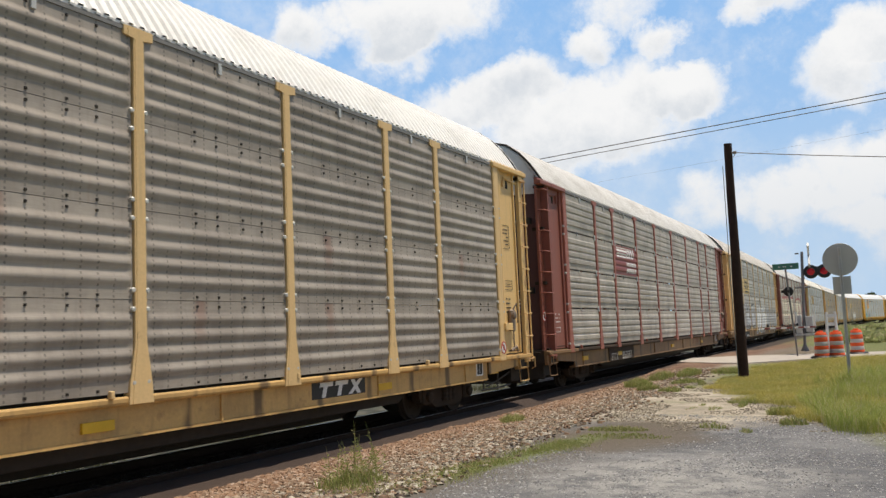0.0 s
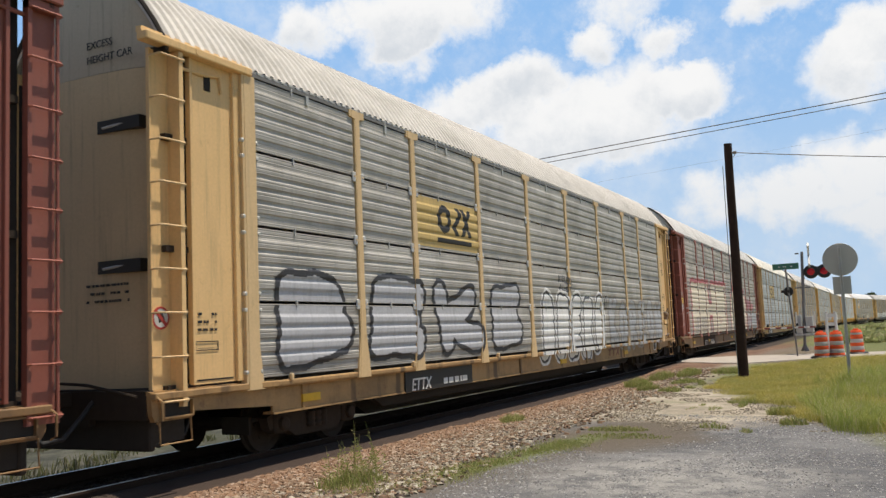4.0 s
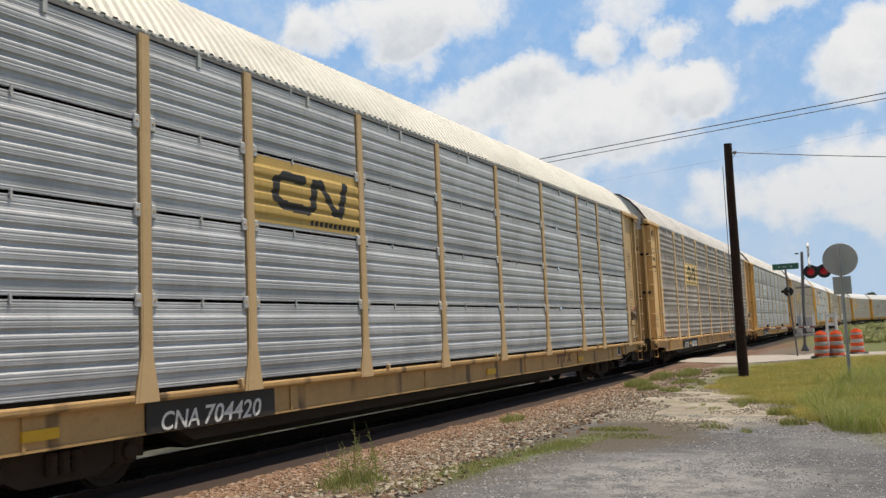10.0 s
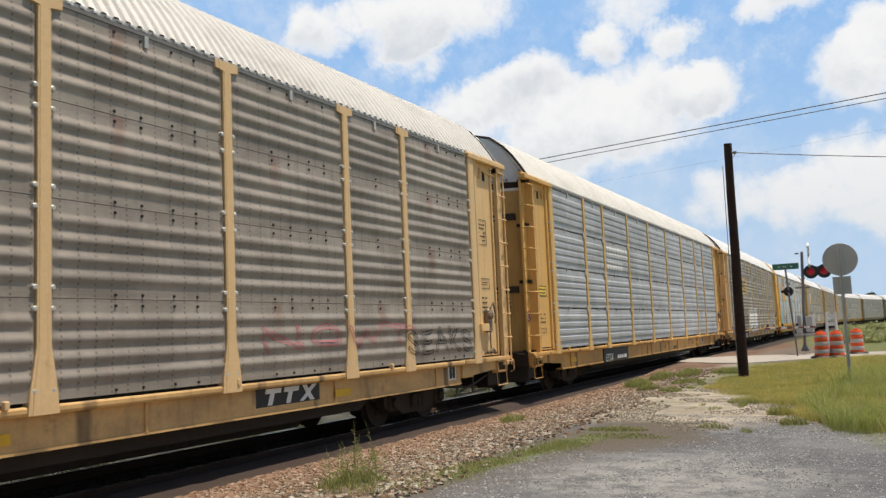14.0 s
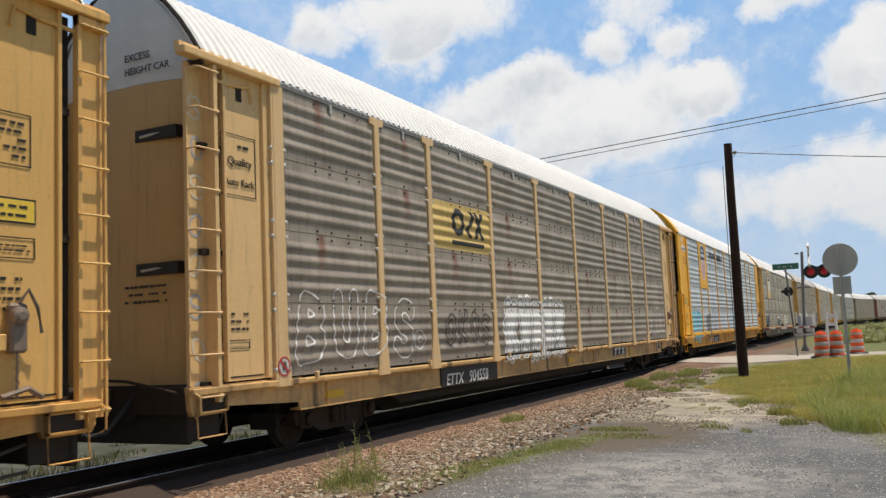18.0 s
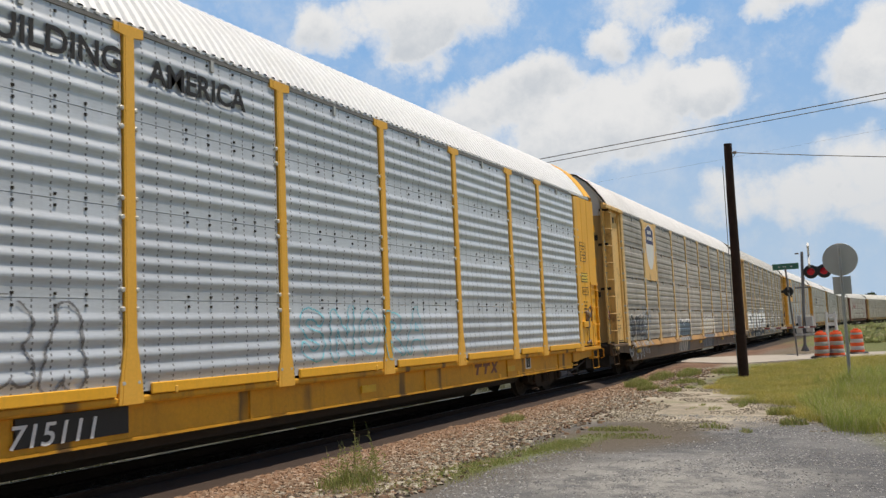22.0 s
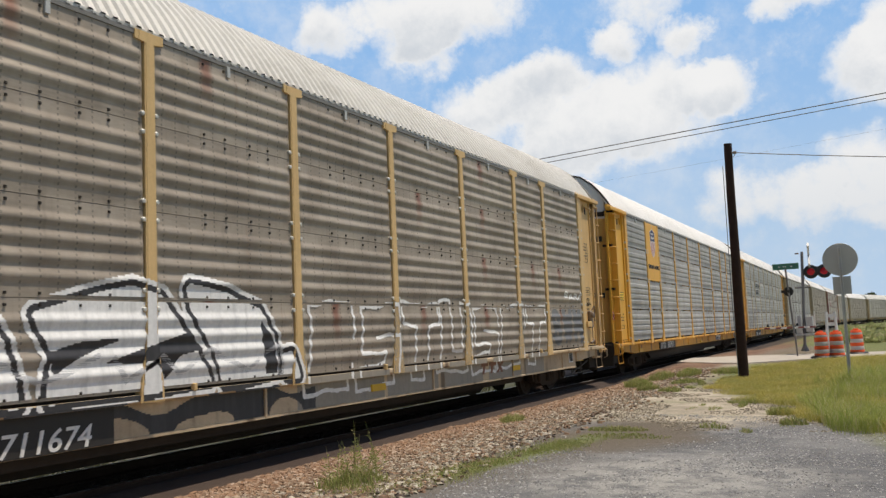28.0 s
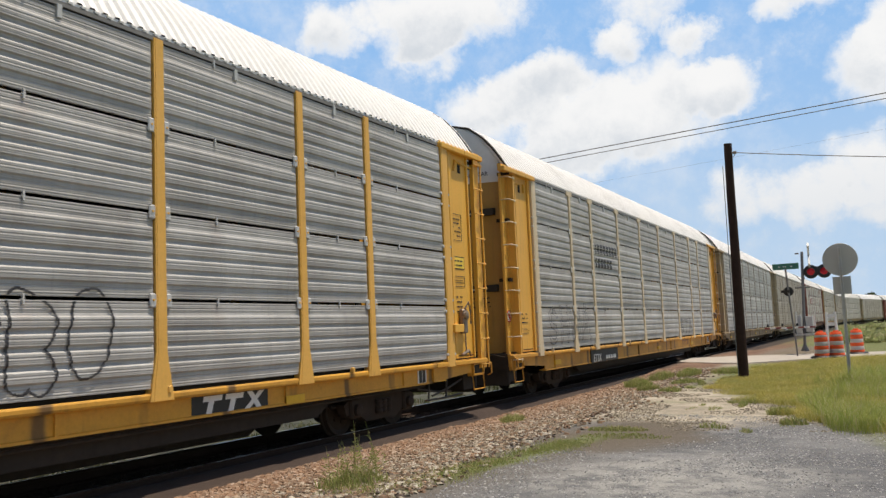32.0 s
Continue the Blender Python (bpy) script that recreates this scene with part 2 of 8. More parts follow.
def empty(name, m=None):
    ob = new(name)
    if m is not None:
        ob.matrix_basis = m
    return ob


def text_mesh(body, size, shear=0.0, bold=0.0):
    """Lettering as a thin mesh, its left foot at the origin, in the plane y-z, read from +x."""
    cu = bpy.data.curves.new("lettering", "FONT")
    cu.body, cu.size, cu.extrude, cu.shear, cu.offset = body, size, 0.003, shear, bold
    cu.resolution_u = 3
    ob = bpy.data.objects.new("lettering", cu)
    me = bpy.data.meshes.new_from_object(ob)
    bpy.data.objects.remove(ob)
    me.transform(Matrix(((0, 0, 1, 0), (1, 0, 0, 0), (0, 1, 0, 0), (0, 0, 0, 1))))
    me.materials.clear()
    me.materials.append(None)
    return me


# ---- the track's line ----
TRACK_X = -9.22
RAIL_TOP_Z = -0.26
S_BEND, R_BEND = 175.0, 390.0


def smooth(a, b, x):
    u = min(1.0, max(0.0, (x - a) / (b - a)))
    return u * u * (3 - 2 * u)


def track_point(s):
    """The centre line at s metres past the camera: x, y."""
    x = TRACK_X - 0.75 * smooth(30, 92, s)
    if s <= S_BEND:
        return x, s
    a = (s - S_BEND) / R_BEND
    return x + R_BEND * (1 - math.cos(a)), S_BEND + R_BEND * math.sin(a)


def track_side(s, off):
    """A point off metres to the right of the centre line."""
    (x0, y0), (x1, y1) = track_point(s - 0.5), track_point(s + 0.5)
    h = math.hypot(x1 - x0, y1 - y0)
    x, y = track_point(s)
    return x + off * (y1 - y0) / h, y - off * (x1 - x0) / h


def track_d(x, y):
    """Roughly the distance off the centre line, to the right."""
    if y <= S_BEND:
        return x - track_point(y)[0]
    cx = track_point(S_BEND)[0] + R_BEND
    r = math.hypot(x - cx, y - S_BEND)
    return R_BEND - r if x < cx + 0.0 or y > S_BEND else x




def ground_z(x, y):
    d = abs(track_d(x, y))
    z = -0.36 + 0.035 * noise.noise(Vector((x * 0.35, y * 0.35, 3.1))) + 0.012 * noise.noise(Vector((x * 1.9, y * 1.9, 7.7)))
    z -= 0.11 * smooth(1.0, 1.4, d) * (1 - smooth(2.4, 4.2, d))
    bed = 1.0 - smooth(1.25, 1.6, d)
    z = z * (1 - bed) + (-0.45) * bed
    z += 0.13 * smooth(0.82, 0.88, d) * (1 - smooth(0.95, 1.45, d))
    if track_d(x, y) < 0:
        z -= 0.3 * smooth(1.6, 2.9, d) * (1 - smooth(30, 60, d))
    rise = smooth(25.0, 34.5, y + 0.1 * x) * (1 - smooth(46.0, 60.0, y)) * (1 - smooth(30, 60, d))
    z += rise * (-0.2 - z) if d > 1.4 else 0.0
    return z


def ground_rows():
    """Lines of a grid that is fine near the camera and coarse far off."""
    xs = [-900, -400, -200, -100, -60, -40, -30, -24, -20, -17, -15] + [round(-13.5 + 0.3 * i, 3) for i in range(16)] + [round(-8.7 + 0.1 * i, 3) for i in range(15)] + [round(-7.2 + 0.3 * i, 3) for i in range(31)] + [2.5, 4, 6, 9, 13, 20, 30, 50, 80, 130, 220, 400, 900]
    ys = [-300, -100, -40, -15, -5, 0, 3] + [round(5 + 0.35 * i, 3) for i in range(72)] + [round(30.5 + 1.0 * i, 3) for i in range(36)] + [70, 76, 84, 94, 106, 120, 136, 155, 175, 200, 230, 265, 300, 360, 450, 600, 900, 2000]
    return xs, ys


def ground_material():
    n = Nodes("ground")
    tc = n.t.nodes.new("ShaderNodeTexCoord")
    P = tc.outputs["Object"]
    sp = n.t.nodes.new("ShaderNodeSeparateXYZ")
    n.t.links.new(P, sp.inputs[0])
    x, y = sp.outputs[0], sp.outputs[1]
    wob = n.math("SUBTRACT", n.noise(P, 0.55, 5.0, 0.65), 0.5)
    wob2 = n.math("SUBTRACT", n.noise(P, 2.3, 5.0, 0.65), 0.5)
    fine = n.noise(P, 38.0, 4.0, 0.7)
    grit = n.add("ShaderNodeTexVoronoi", Vector=P, Scale=42.0).outputs["Color"]
    gsp = n.t.nodes.new("ShaderNodeSeparateColor")
    n.t.links.new(grit, gsp.inputs[0])
    g = gsp.outputs[0]
    # worn grey gravel lot: dark fines, trodden pale drifts, single light pebbles
    lot = n.mix(n.ramp(n.noise(P, 0.5, 6.0, 0.72), 0.38, 0.66), (0.105, 0.105, 0.108), (0.185, 0.183, 0.182))
    lot = n.mix(n.math("MULTIPLY", n.ramp(n.noise(P, 5.0, 5.0, 0.7), 0.45, 0.7), 0.45), lot, (0.24, 0.23, 0.21))
    drift = n.noise(n.coords((0.45, 1.5, 1), False), 0.75, 6.0, 0.7)
    lot = n.mix(n.math("MULTIPLY", n.ramp(drift, 0.52, 0.66), 0.5), lot, (0.31, 0.305, 0.295))
    lot = n.mix(n.math("GREATER_THAN", g, 0.985), lot, (0.42, 0.4, 0.37))
    # pale sand with clods and thin stubble
    sand = n.mix(n.ramp(n.noise(P, 1.1, 6.0, 0.72), 0.38, 0.64), (0.3, 0.255, 0.19), (0.5, 0.435, 0.335))
    sand = n.mix(n.math("MULTIPLY", n.ramp(n.noise(P, 7.0, 5.0, 0.7), 0.5, 0.68), 0.55), sand, (0.21, 0.185, 0.145))
    sand = n.mix(n.math("MULTIPLY", n.ramp(n.noise(P, 0.9, 5.0, 0.7), 0.52, 0.66), 0.6), sand, (0.2, 0.195, 0.1))
    # dark damp soil
    soil = n.mix(fine, (0.085, 0.07, 0.055), (0.155, 0.13, 0.1))
    # ground under the grass
    turf = n.mix(n.ramp(n.noise(P, 0.6, 5.0, 0.7), 0.3, 0.7), (0.17, 0.165, 0.045), (0.115, 0.145, 0.035))
    turf = n.mix(n.math("MULTIPLY", n.ramp(n.noise(P, 3.0, 4.0), 0.55, 0.75), 0.5), turf, (0.27, 0.23, 0.13))
    # ballast dust beside the track
    bed = n.mix(n.ramp(n.noise(P, 1.2, 5.0, 0.7), 0.35, 0.65), (0.14, 0.068, 0.038), (0.23, 0.14, 0.085))
    yy = n.math("ADD", y, n.math("MULTIPLY", wob, 3.5))
    sand_m = n.ramp(n.math("ADD", yy, n.math("MULTIPLY", wob2, 2.0)), 14.7, 16.6)
    c = n.mix(sand_m, lot, sand)
    xx = n.math("ADD", x, n.math("MULTIPLY", wob, 2.2))
    # soil strip along the lot's edge, from the weeds to the sand
    edge = n.math("ADD", xx, n.math("MULTIPLY", n.math("SUBTRACT", y, 8.0), -0.13))
    soil_m = n.math("MULTIPLY", n.math("SUBTRACT", 1.0, n.ramp(edge, -4.9, -3.7)), n.math("SUBTRACT", 1.0, n.ramp(yy, 12.5, 17.5)))
    c = n.mix(n.math("MULTIPLY", soil_m, 0.85), c, soil)
    # damp patch between the lot and the sand
    dx, dy = n.math("DIVIDE", n.math("ADD", xx, 3.75), 1.25), n.math("DIVIDE", n.math("SUBTRACT", yy, 14.1), 2.1)
    patch = n.math("SUBTRACT", 1.0, n.ramp(n.math("ADD", n.math("MULTIPLY", dx, dx), n.math("MULTIPLY", dy, dy)), 0.3, 1.5))
    c = n.mix(n.math("MULTIPLY", patch, 0.9), c, n.mix(fine, (0.085, 0.065, 0.043), (0.15, 0.118, 0.08)))
    # a pale worn track of fine gravel across the front of the lot
    wx, wy = n.math("DIVIDE", n.math("ADD", xx, 2.5), 1.7), n.math("DIVIDE", n.math("SUBTRACT", yy, n.math("ADD", 10.3, n.math("MULTIPLY", x, 0.1))), 1.5)
    worn = n.math("SUBTRACT", 1.0, n.ramp(n.math("ADD", n.math("MULTIPLY", wx, wx), n.math("MULTIPLY", wy, wy)), 0.2, 1.4))
    c = n.mix(n.math("MULTIPLY", worn, n.ramp(n.noise(P, 2.6, 5.0, 0.72), 0.36, 0.6)), c, (0.32, 0.31, 0.285))
    # low moss and weeds along the verge
    vx = n.math("SUBTRACT", n.math("ADD", x, n.math("MULTIPLY", wob, 0.7)), n.math("ADD", -5.15, n.math("MULTIPLY", n.math("SUBTRACT", y, 8.6), 0.16)))
    verge = n.math("MULTIPLY", n.math("SUBTRACT", 1.0, n.ramp(n.math("ABSOLUTE", vx), 0.1, 0.42)), n.math("SUBTRACT", 1.0, n.ramp(yy, 13.0, 14.5)))
    c = n.mix(n.math("MULTIPLY", verge, 0.75), c, (0.14, 0.165, 0.045))
    # grass: beyond a slanting line, and all the far land
    gl = n.math("ADD", n.math("SUBTRACT", yy, 18.8), n.math("MULTIPLY", n.math("ADD", x, 2.2), 2.6))
    gm = n.math("MAXIMUM", n.ramp(n.math("ADD", gl, n.math("MULTIPLY", wob2, 2.0)), -1.2, 1.2), n.ramp(yy, 22.5, 25.0))
    gm = n.math("MULTIPLY", gm, n.ramp(n.math("ADD", xx, n.math("MULTIPLY", wob2, 1.0)), -5.6, -4.4))
    c = n.mix(gm, c, turf)
    c = n.mix(n.ramp(yy, 48.0, 56.0), c, turf)
    yard = n.math("MULTIPLY", n.math("SUBTRACT", 1.0, n.ramp(xx, -3.4, -2.4)), n.math("MULTIPLY", n.ramp(y, 33.0, 35.0), n.math("SUBTRACT", 1.0, n.ramp(yy, 54.0, 62.0))))
    c = n.mix(n.math("MULTIPLY", yard, 0.85), c, n.mix(n.noise(P, 1.3, 5.0, 0.7), (0.1, 0.07, 0.048), (0.22, 0.165, 0.12)))
    far = n.math("SUBTRACT", 1.0, n.ramp(x, -12.2, -11.4))
    # ground beyond the track, with shade put into its dark colours
    fgr = n.mix(n.ramp(n.noise(P, 1.7, 6.0, 0.72), 0.42, 0.58), (0.1, 0.095, 0.07), (0.032, 0.034, 0.02))
    fgr = n.mix(n.ramp(n.noise(P, 0.5, 4.0, 0.7), 0.45, 0.6), fgr, (0.06, 0.062, 0.032))
    c = n.mix(far, c, fgr)
    # bed
    d = n.math("ABSOLUTE", n.math("SUBTRACT", x, TRACK_X))
    bm_ = n.math("SUBTRACT", 1.0, n.ramp(n.math("ADD", d, n.math("MULTIPLY", wob, 1.2)), 3.1, 3.9))
    bm_ = n.math("MULTIPLY", bm_, n.math("SUBTRACT", 1.0, n.ramp(y, 60.0, 90.0)))
    bm_ = n.math("MULTIPLY", bm_, n.math("SUBTRACT", 1.0, far))
    c = n.mix(bm_, c, bed)
    # dark tone along the rails: oil, plus the train's shade put into the colour
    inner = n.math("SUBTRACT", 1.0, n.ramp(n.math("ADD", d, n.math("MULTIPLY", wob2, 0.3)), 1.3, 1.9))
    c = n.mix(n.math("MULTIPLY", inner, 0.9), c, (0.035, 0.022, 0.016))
    c = n.shade(c, n.math("ADD", 0.68, n.math("MULTIPLY", fine, 0.38)))
    n.bump(n.math("ADD", fine, g), 0.5, 0.025)
    return n.out(c, 0.9)


def build_ground():
    xs, ys = ground_rows()
    verts = [(x, y, ground_z(x, y)) for y in ys for x in xs]
    w = len(xs)
    faces = [(j * w + i, j * w + i + 1, (j + 1) * w + i + 1, (j + 1) * w + i) for j in range(len(ys) - 1) for i in range(w - 1)]
    me = bpy.data.meshes.new("ground")
    me.from_pydata(verts, [], faces)
    me.polygons.foreach_set("use_smooth", [True] * len(faces))
    me.materials.append(ground_material())
    tagged(new("ground", me), "gravel lot, sand and rough grass beside a railway", "ground", kind="structure")


build_ground()


def build_road():
    """The side road that crosses the track: a pale worn strip with real thickness."""
    b = MB()
    near = [(-8.1, 36.8), (-6.2, 34.6), (-4.9, 34.0), (-3.2, 35.9), (-0.3, 36.4), (6, 37.5), (30, 42.0)]
    far = [(-8.1, 40.6), (-6.2, 40.8), (-4.9, 41.0), (-3.2, 41.3), (-0.3, 41.8), (6, 43.0), (30, 48.0)]
    rows = []
    for k in range(9):
        u = k / 8
        row = []
        for (xa, ya), (xb, yb) in zip(near, far):
            x, y = xa + (xb - xa) * u, ya + (yb - ya) * u
            row.append((x, y, max(-0.19, ground_z(x, y) + 0.03) + 0.02 * math.sin(u * math.pi)))
        rows.append(row)
    for p, q in zip(rows, rows[1:]):
        b.quadstrip(p, q)
    for row, s in ((rows[0], -1), (rows[-1], 1)):
        b.quadstrip(row, [(x, y + 0.05 * s, z - 0.25) for x, y, z in row])
    me = b.mesh("road", 1, 30)
    piece("road", me, [plain("pale_worn_road", (0.4, 0.36, 0.31), 0.85, 0.0, 0.3, 3.0)])


build_road()
road_ob = bpy.data.objects["road"]
tagged(road_ob, "pale worn road leading over the railway crossing", "road", kind="structure")


# ---- the railway track ----
def build_track():
    track = tagged(empty("railway_track"), "rusty steel rails on dark wooden ties in brown ballast", "railway track", kind="structure")
    outline = [(-0.07, -0.172), (0.07, -0.172), (0.07, -0.155), (0.012, -0.135), (0.012, -0.04), (0.036, -0.03), (0.036, -0.004), (0.03, 0.0), (-0.03, 0.0), (-0.036, -0.004), (-0.036, -0.03), (-0.012, -0.04), (-0.012, -0.135), (-0.07, -0.155)]
    stops = [-60, -30, 0, 25, 30, 40, 50, 60, 70, 80, 92, 110, 140, 175] + [175 + 8 * i for i in range(1, 50)]
    for off in (0.755, -0.755):
        b = MB()
        rows = []
        for s in stops:
            row = []
            for x, z in outline:
                px, py = track_side(s, off + x)
                row.append((px, py, z + RAIL_TOP_Z))
            rows.append(row)
        for p, q in zip(rows, rows[1:]):
            base = b.quadstrip(p, q, 0, True)
            b.m[-len(outline) + 7] = 1
        piece("rail", b.mesh("rail", 2, 40), [RAIL_SIDE, RAIL_TOP], track, label="rusted steel rail with a polished head")

    def tie_mesh():
        b = MB()
        b.box((-1.3, -0.115, -0.33), (1.3, 0.115, -0.178), 0, 0.012)
        for x in (-0.755, 0.755):
            b.box((x - 0.17, -0.09, -0.18), (x + 0.17, 0.09, -0.166), 1)
            for e in (-0.09, 0.09):
                b.box((x + e - 0.012, -0.07, -0.166), (x + e + 0.012, -0.045, -0.145), 1)
        return b.mesh("tie", 2)

    me = tie_mesh()
    rng = random.Random(4)
    far = MB()
    for i in range(560):
        s = -8 + 0.54 * i
        x, y = track_point(s)
        ang = -(s - S_BEND) / R_BEND if s > S_BEND else 0.0
        if s < 46:
            piece("tie", me, [TIE_WOOD, RAIL_SIDE], track, pose(x + rng.uniform(-0.04, 0.04), y, RAIL_TOP_Z + rng.uniform(-0.012, 0.004), 0, 0, rng.uniform(-0.8, 0.8)))
        else:
            m = pose(x, y, RAIL_TOP_Z, 0, 0, math.degrees(ang))
            base = len(far.v)
            far.v += [tuple(m @ Vector(p)) for p in ((-1.3, -0.11, -0.18), (1.3, -0.11, -0.18), (1.3, 0.11, -0.18), (-1.3, 0.11, -0.18), (-1.3, -0.11, -0.3), (1.3, -0.11, -0.3), (1.3, 0.11, -0.3), (-1.3, 0.11, -0.3))]
            for q in ((0, 1, 2, 3), (0, 1, 5, 4), (1, 2, 6, 5), (2, 3, 7, 6), (3, 0, 4, 7)):
                far.f.append(tuple(base + k for k in q))
                far.m.append(0)
    tagged(piece("far_ties", far.mesh("far_ties", 1), [TIE_WOOD], track), kind="stuff")


build_track()


# ---- auto rack cars ----
CAR_LEN, CAR_PITCH, FIRST_CAR = 27.5, 28.65, -7.97
HALF = CAR_LEN / 2
ROW_Z, ROW_H = 0.85, 1.055
SHEET_X = 1.47
SILL_X = 1.37
POST_X = 1.501
POSTS = [-9.05, -7.15, -4.29, -1.43, 1.43, 4.29, 7.15, 9.05]
EDGES = [-11.82] + POSTS + [11.93]


RIBS = {False: [0.225 + 0.2 * i for i in range(4)], True: [0.25 + 0.185 * i for i in range(4)]}


def ridge(z, five=False):
    """How far the side sheet stands out at a height above the sill: four round ribs a row, fine grooves on the newer kind."""
    w = (z - ROW_Z) % ROW_H
    if five:
        out = 0.0022 * math.sin(2 * math.pi * w / 0.046)
        for c in RIBS[True]:
            out += 0.024 * (1 - smooth(0.046, 0.08, abs(w - c)))
        return out
    out = 0.0
    for c in RIBS[False]:
        d = abs(w - c)
        if d < 0.095:
            out += 0.027 * (0.5 + 0.5 * math.cos(math.pi * d / 0.095))
    return out


def panel_mesh(width, gap):
    def make():
        b = MB()
        lo, hi = gap / 2, ROW_H - gap / 2
        five = gap > 0.01
        if five:
            zs = [lo + (hi - lo) * k / 110 for k in range(111)]
        else:
            zs = sorted({lo, hi, *[round(c + 0.019 * k, 4) for c in RIBS[five] for k in range(-5, 6)]})
        front = [(ridge(ROW_Z + z, five), z) for z in zs]
        cols = [[(x * f, y, z) for x, z in front] for f, y in ((0.1, 0.0), (0.65, 0.035), (1.0, 0.09), (1.0, width - 0.09), (0.65, width - 0.035), (0.1, width))]
        for p, q in zip(cols, cols[1:]):
            b.quadstrip(p, q)
        left, right = cols[0], cols[-1]
        b.quadstrip([(x - 0.03, 0.0, z) for x, _, z in left], left)
        b.quadstrip(right, [(x - 0.03, width, z) for x, _, z in right])
        b.box((-0.035, 0.0, lo), (0.002, width, lo + 0.012))
        b.box((-0.035, 0.0, hi - 0.012), (0.0, width, hi))
        for k in ((0.34, 0.68) if width > 2.2 else (0.5,)):
            y = width * k
            if not five:
                for e in (-0.02, 0.13) if width > 2.2 else (0.0,):
                    yy = y + e * width
                    b.box((0.0, yy - 0.014, hi - 0.085), (0.016, yy + 0.014, hi - 0.055), 1)
                    b.box((0.0, yy - 0.014, lo + 0.03), (0.016, yy + 0.014, lo + 0.06), 1)
                continue
            if k > 0.6:
                continue
            b.box((0.0, y - 0.012, hi - 0.05), (0.022, y + 0.012, hi + 0.06), 1)
            b.box((0.0, y - 0.022, hi - 0.012), (0.014, y + 0.022, hi + 0.012), 1)
        return b.mesh("panel", 2, 35)
    return cached(("panel", round(width, 3), gap), make)


def column_mesh(width):
    """All four rows of one bay in one sheet, for the side that is turned away."""
    def make():
        b = MB()
        zs = [ROW_Z + ROW_H * 4 * k / 160 for k in range(161)]
        left, right = [(ridge(z), 0.0, z) for z in zs], [(ridge(z), width, z) for z in zs]
        b.quadstrip(left, right)
        b.quadstrip([(x - 0.03, 0, z) for x, _, z in left], left)
        b.quadstrip(right, [(x - 0.03, width, z) for x, _, z in right])
        return b.mesh("panel", 1, 35)
    return cached(("column", round(width, 3)), make)


def post_mesh(kind, plates=False):
    def make():
        b = MB()
        if kind == "tee":
            out = [(-0.185, 0.72), (0.185, 0.72), (0.165, 0.95), (0.087, 1.42), (0.079, 5.0), (0.225, 5.02), (0.225, 5.13), (-0.225, 5.13), (-0.225, 5.02), (-0.079, 5.0), (-0.087, 1.42), (-0.165, 0.95)]
            half = 0.085
        elif kind == "plain":
            out = [(-0.19, 0.72), (0.19, 0.72), (0.087, 1.3), (0.078, 5.1), (-0.078, 5.1), (-0.087, 1.3)]
            half = 0.085
        else:
            out = [(-0.17, 0.72), (0.2, 0.72), (0.12, 1.3), (0.12, 5.06), (-0.16, 5.06), (-0.16, 1.0)]
            half = 0.13
        b.extrude(out, "x", 1.40, POST_X)
        b.extrude([(y * 0.72, 0.74 + (z - 0.74) * 0.998) for y, z in out], "x", POST_X, POST_X + 0.005)
        for r in range(5):
            for e in (-0.11, 0.11):
                for sgn in (-1, 1):
                    z = ROW_Z + ROW_H * r + e
                    if plates and 1.2 < z < 4.95 and e > 0:
                        y0, y1 = sorted((sgn * (half - 0.01), sgn * (half + 0.09)))
                        b.box((1.47, y0, z - 0.2), (1.503, y1, z - 0.03), 1, 0.018)
                        b.lathe([(0.016, 1.5), (0.016, 1.512)], "x", (0, (y0 + y1) / 2, z - 0.11), 0, 6)
                    elif not plates and 0.95 < z < 4.95:
                        b.lathe([(0.032, 1.45), (0.032, 1.499), (0.02, 1.507)], "x", (0, sgn * (half + 0.022), z), 1, 7)
        return b.mesh("post", 2)
    return cached(("post", kind, plates), make)


def sill_mesh(depth):
    def make():
        b = MB()
        bottom = depth
        b.extrude([(1.2, 0.78), (1.2, 0.80), (1.455, 0.815), (1.476, 0.808), (1.487, 0.79), (1.487, 0.75), (1.476, 0.726), (1.455, 0.715), (1.2, 0.715)], "y", -11.3, 11.3, 1)
        b.extrude([(SILL_X - 0.03, 0.714), (SILL_X, 0.714), (SILL_X, bottom + 0.04), (SILL_X + 0.02, bottom + 0.03), (SILL_X + 0.02, bottom), (1.2, bottom), (1.2, bottom + 0.03), (SILL_X - 0.03, bottom + 0.05)], "y", -11.3, 11.3)
        for y in (-10.6, -6.2, -2.1, 2.9, 6.8, 10.2):
            b.box((SILL_X, y - 0.02, bottom + 0.03), (SILL_X + 0.03, y + 0.02, 0.72))
        return b.mesh("side_sill", 2)
    return cached(("sill", depth), make)


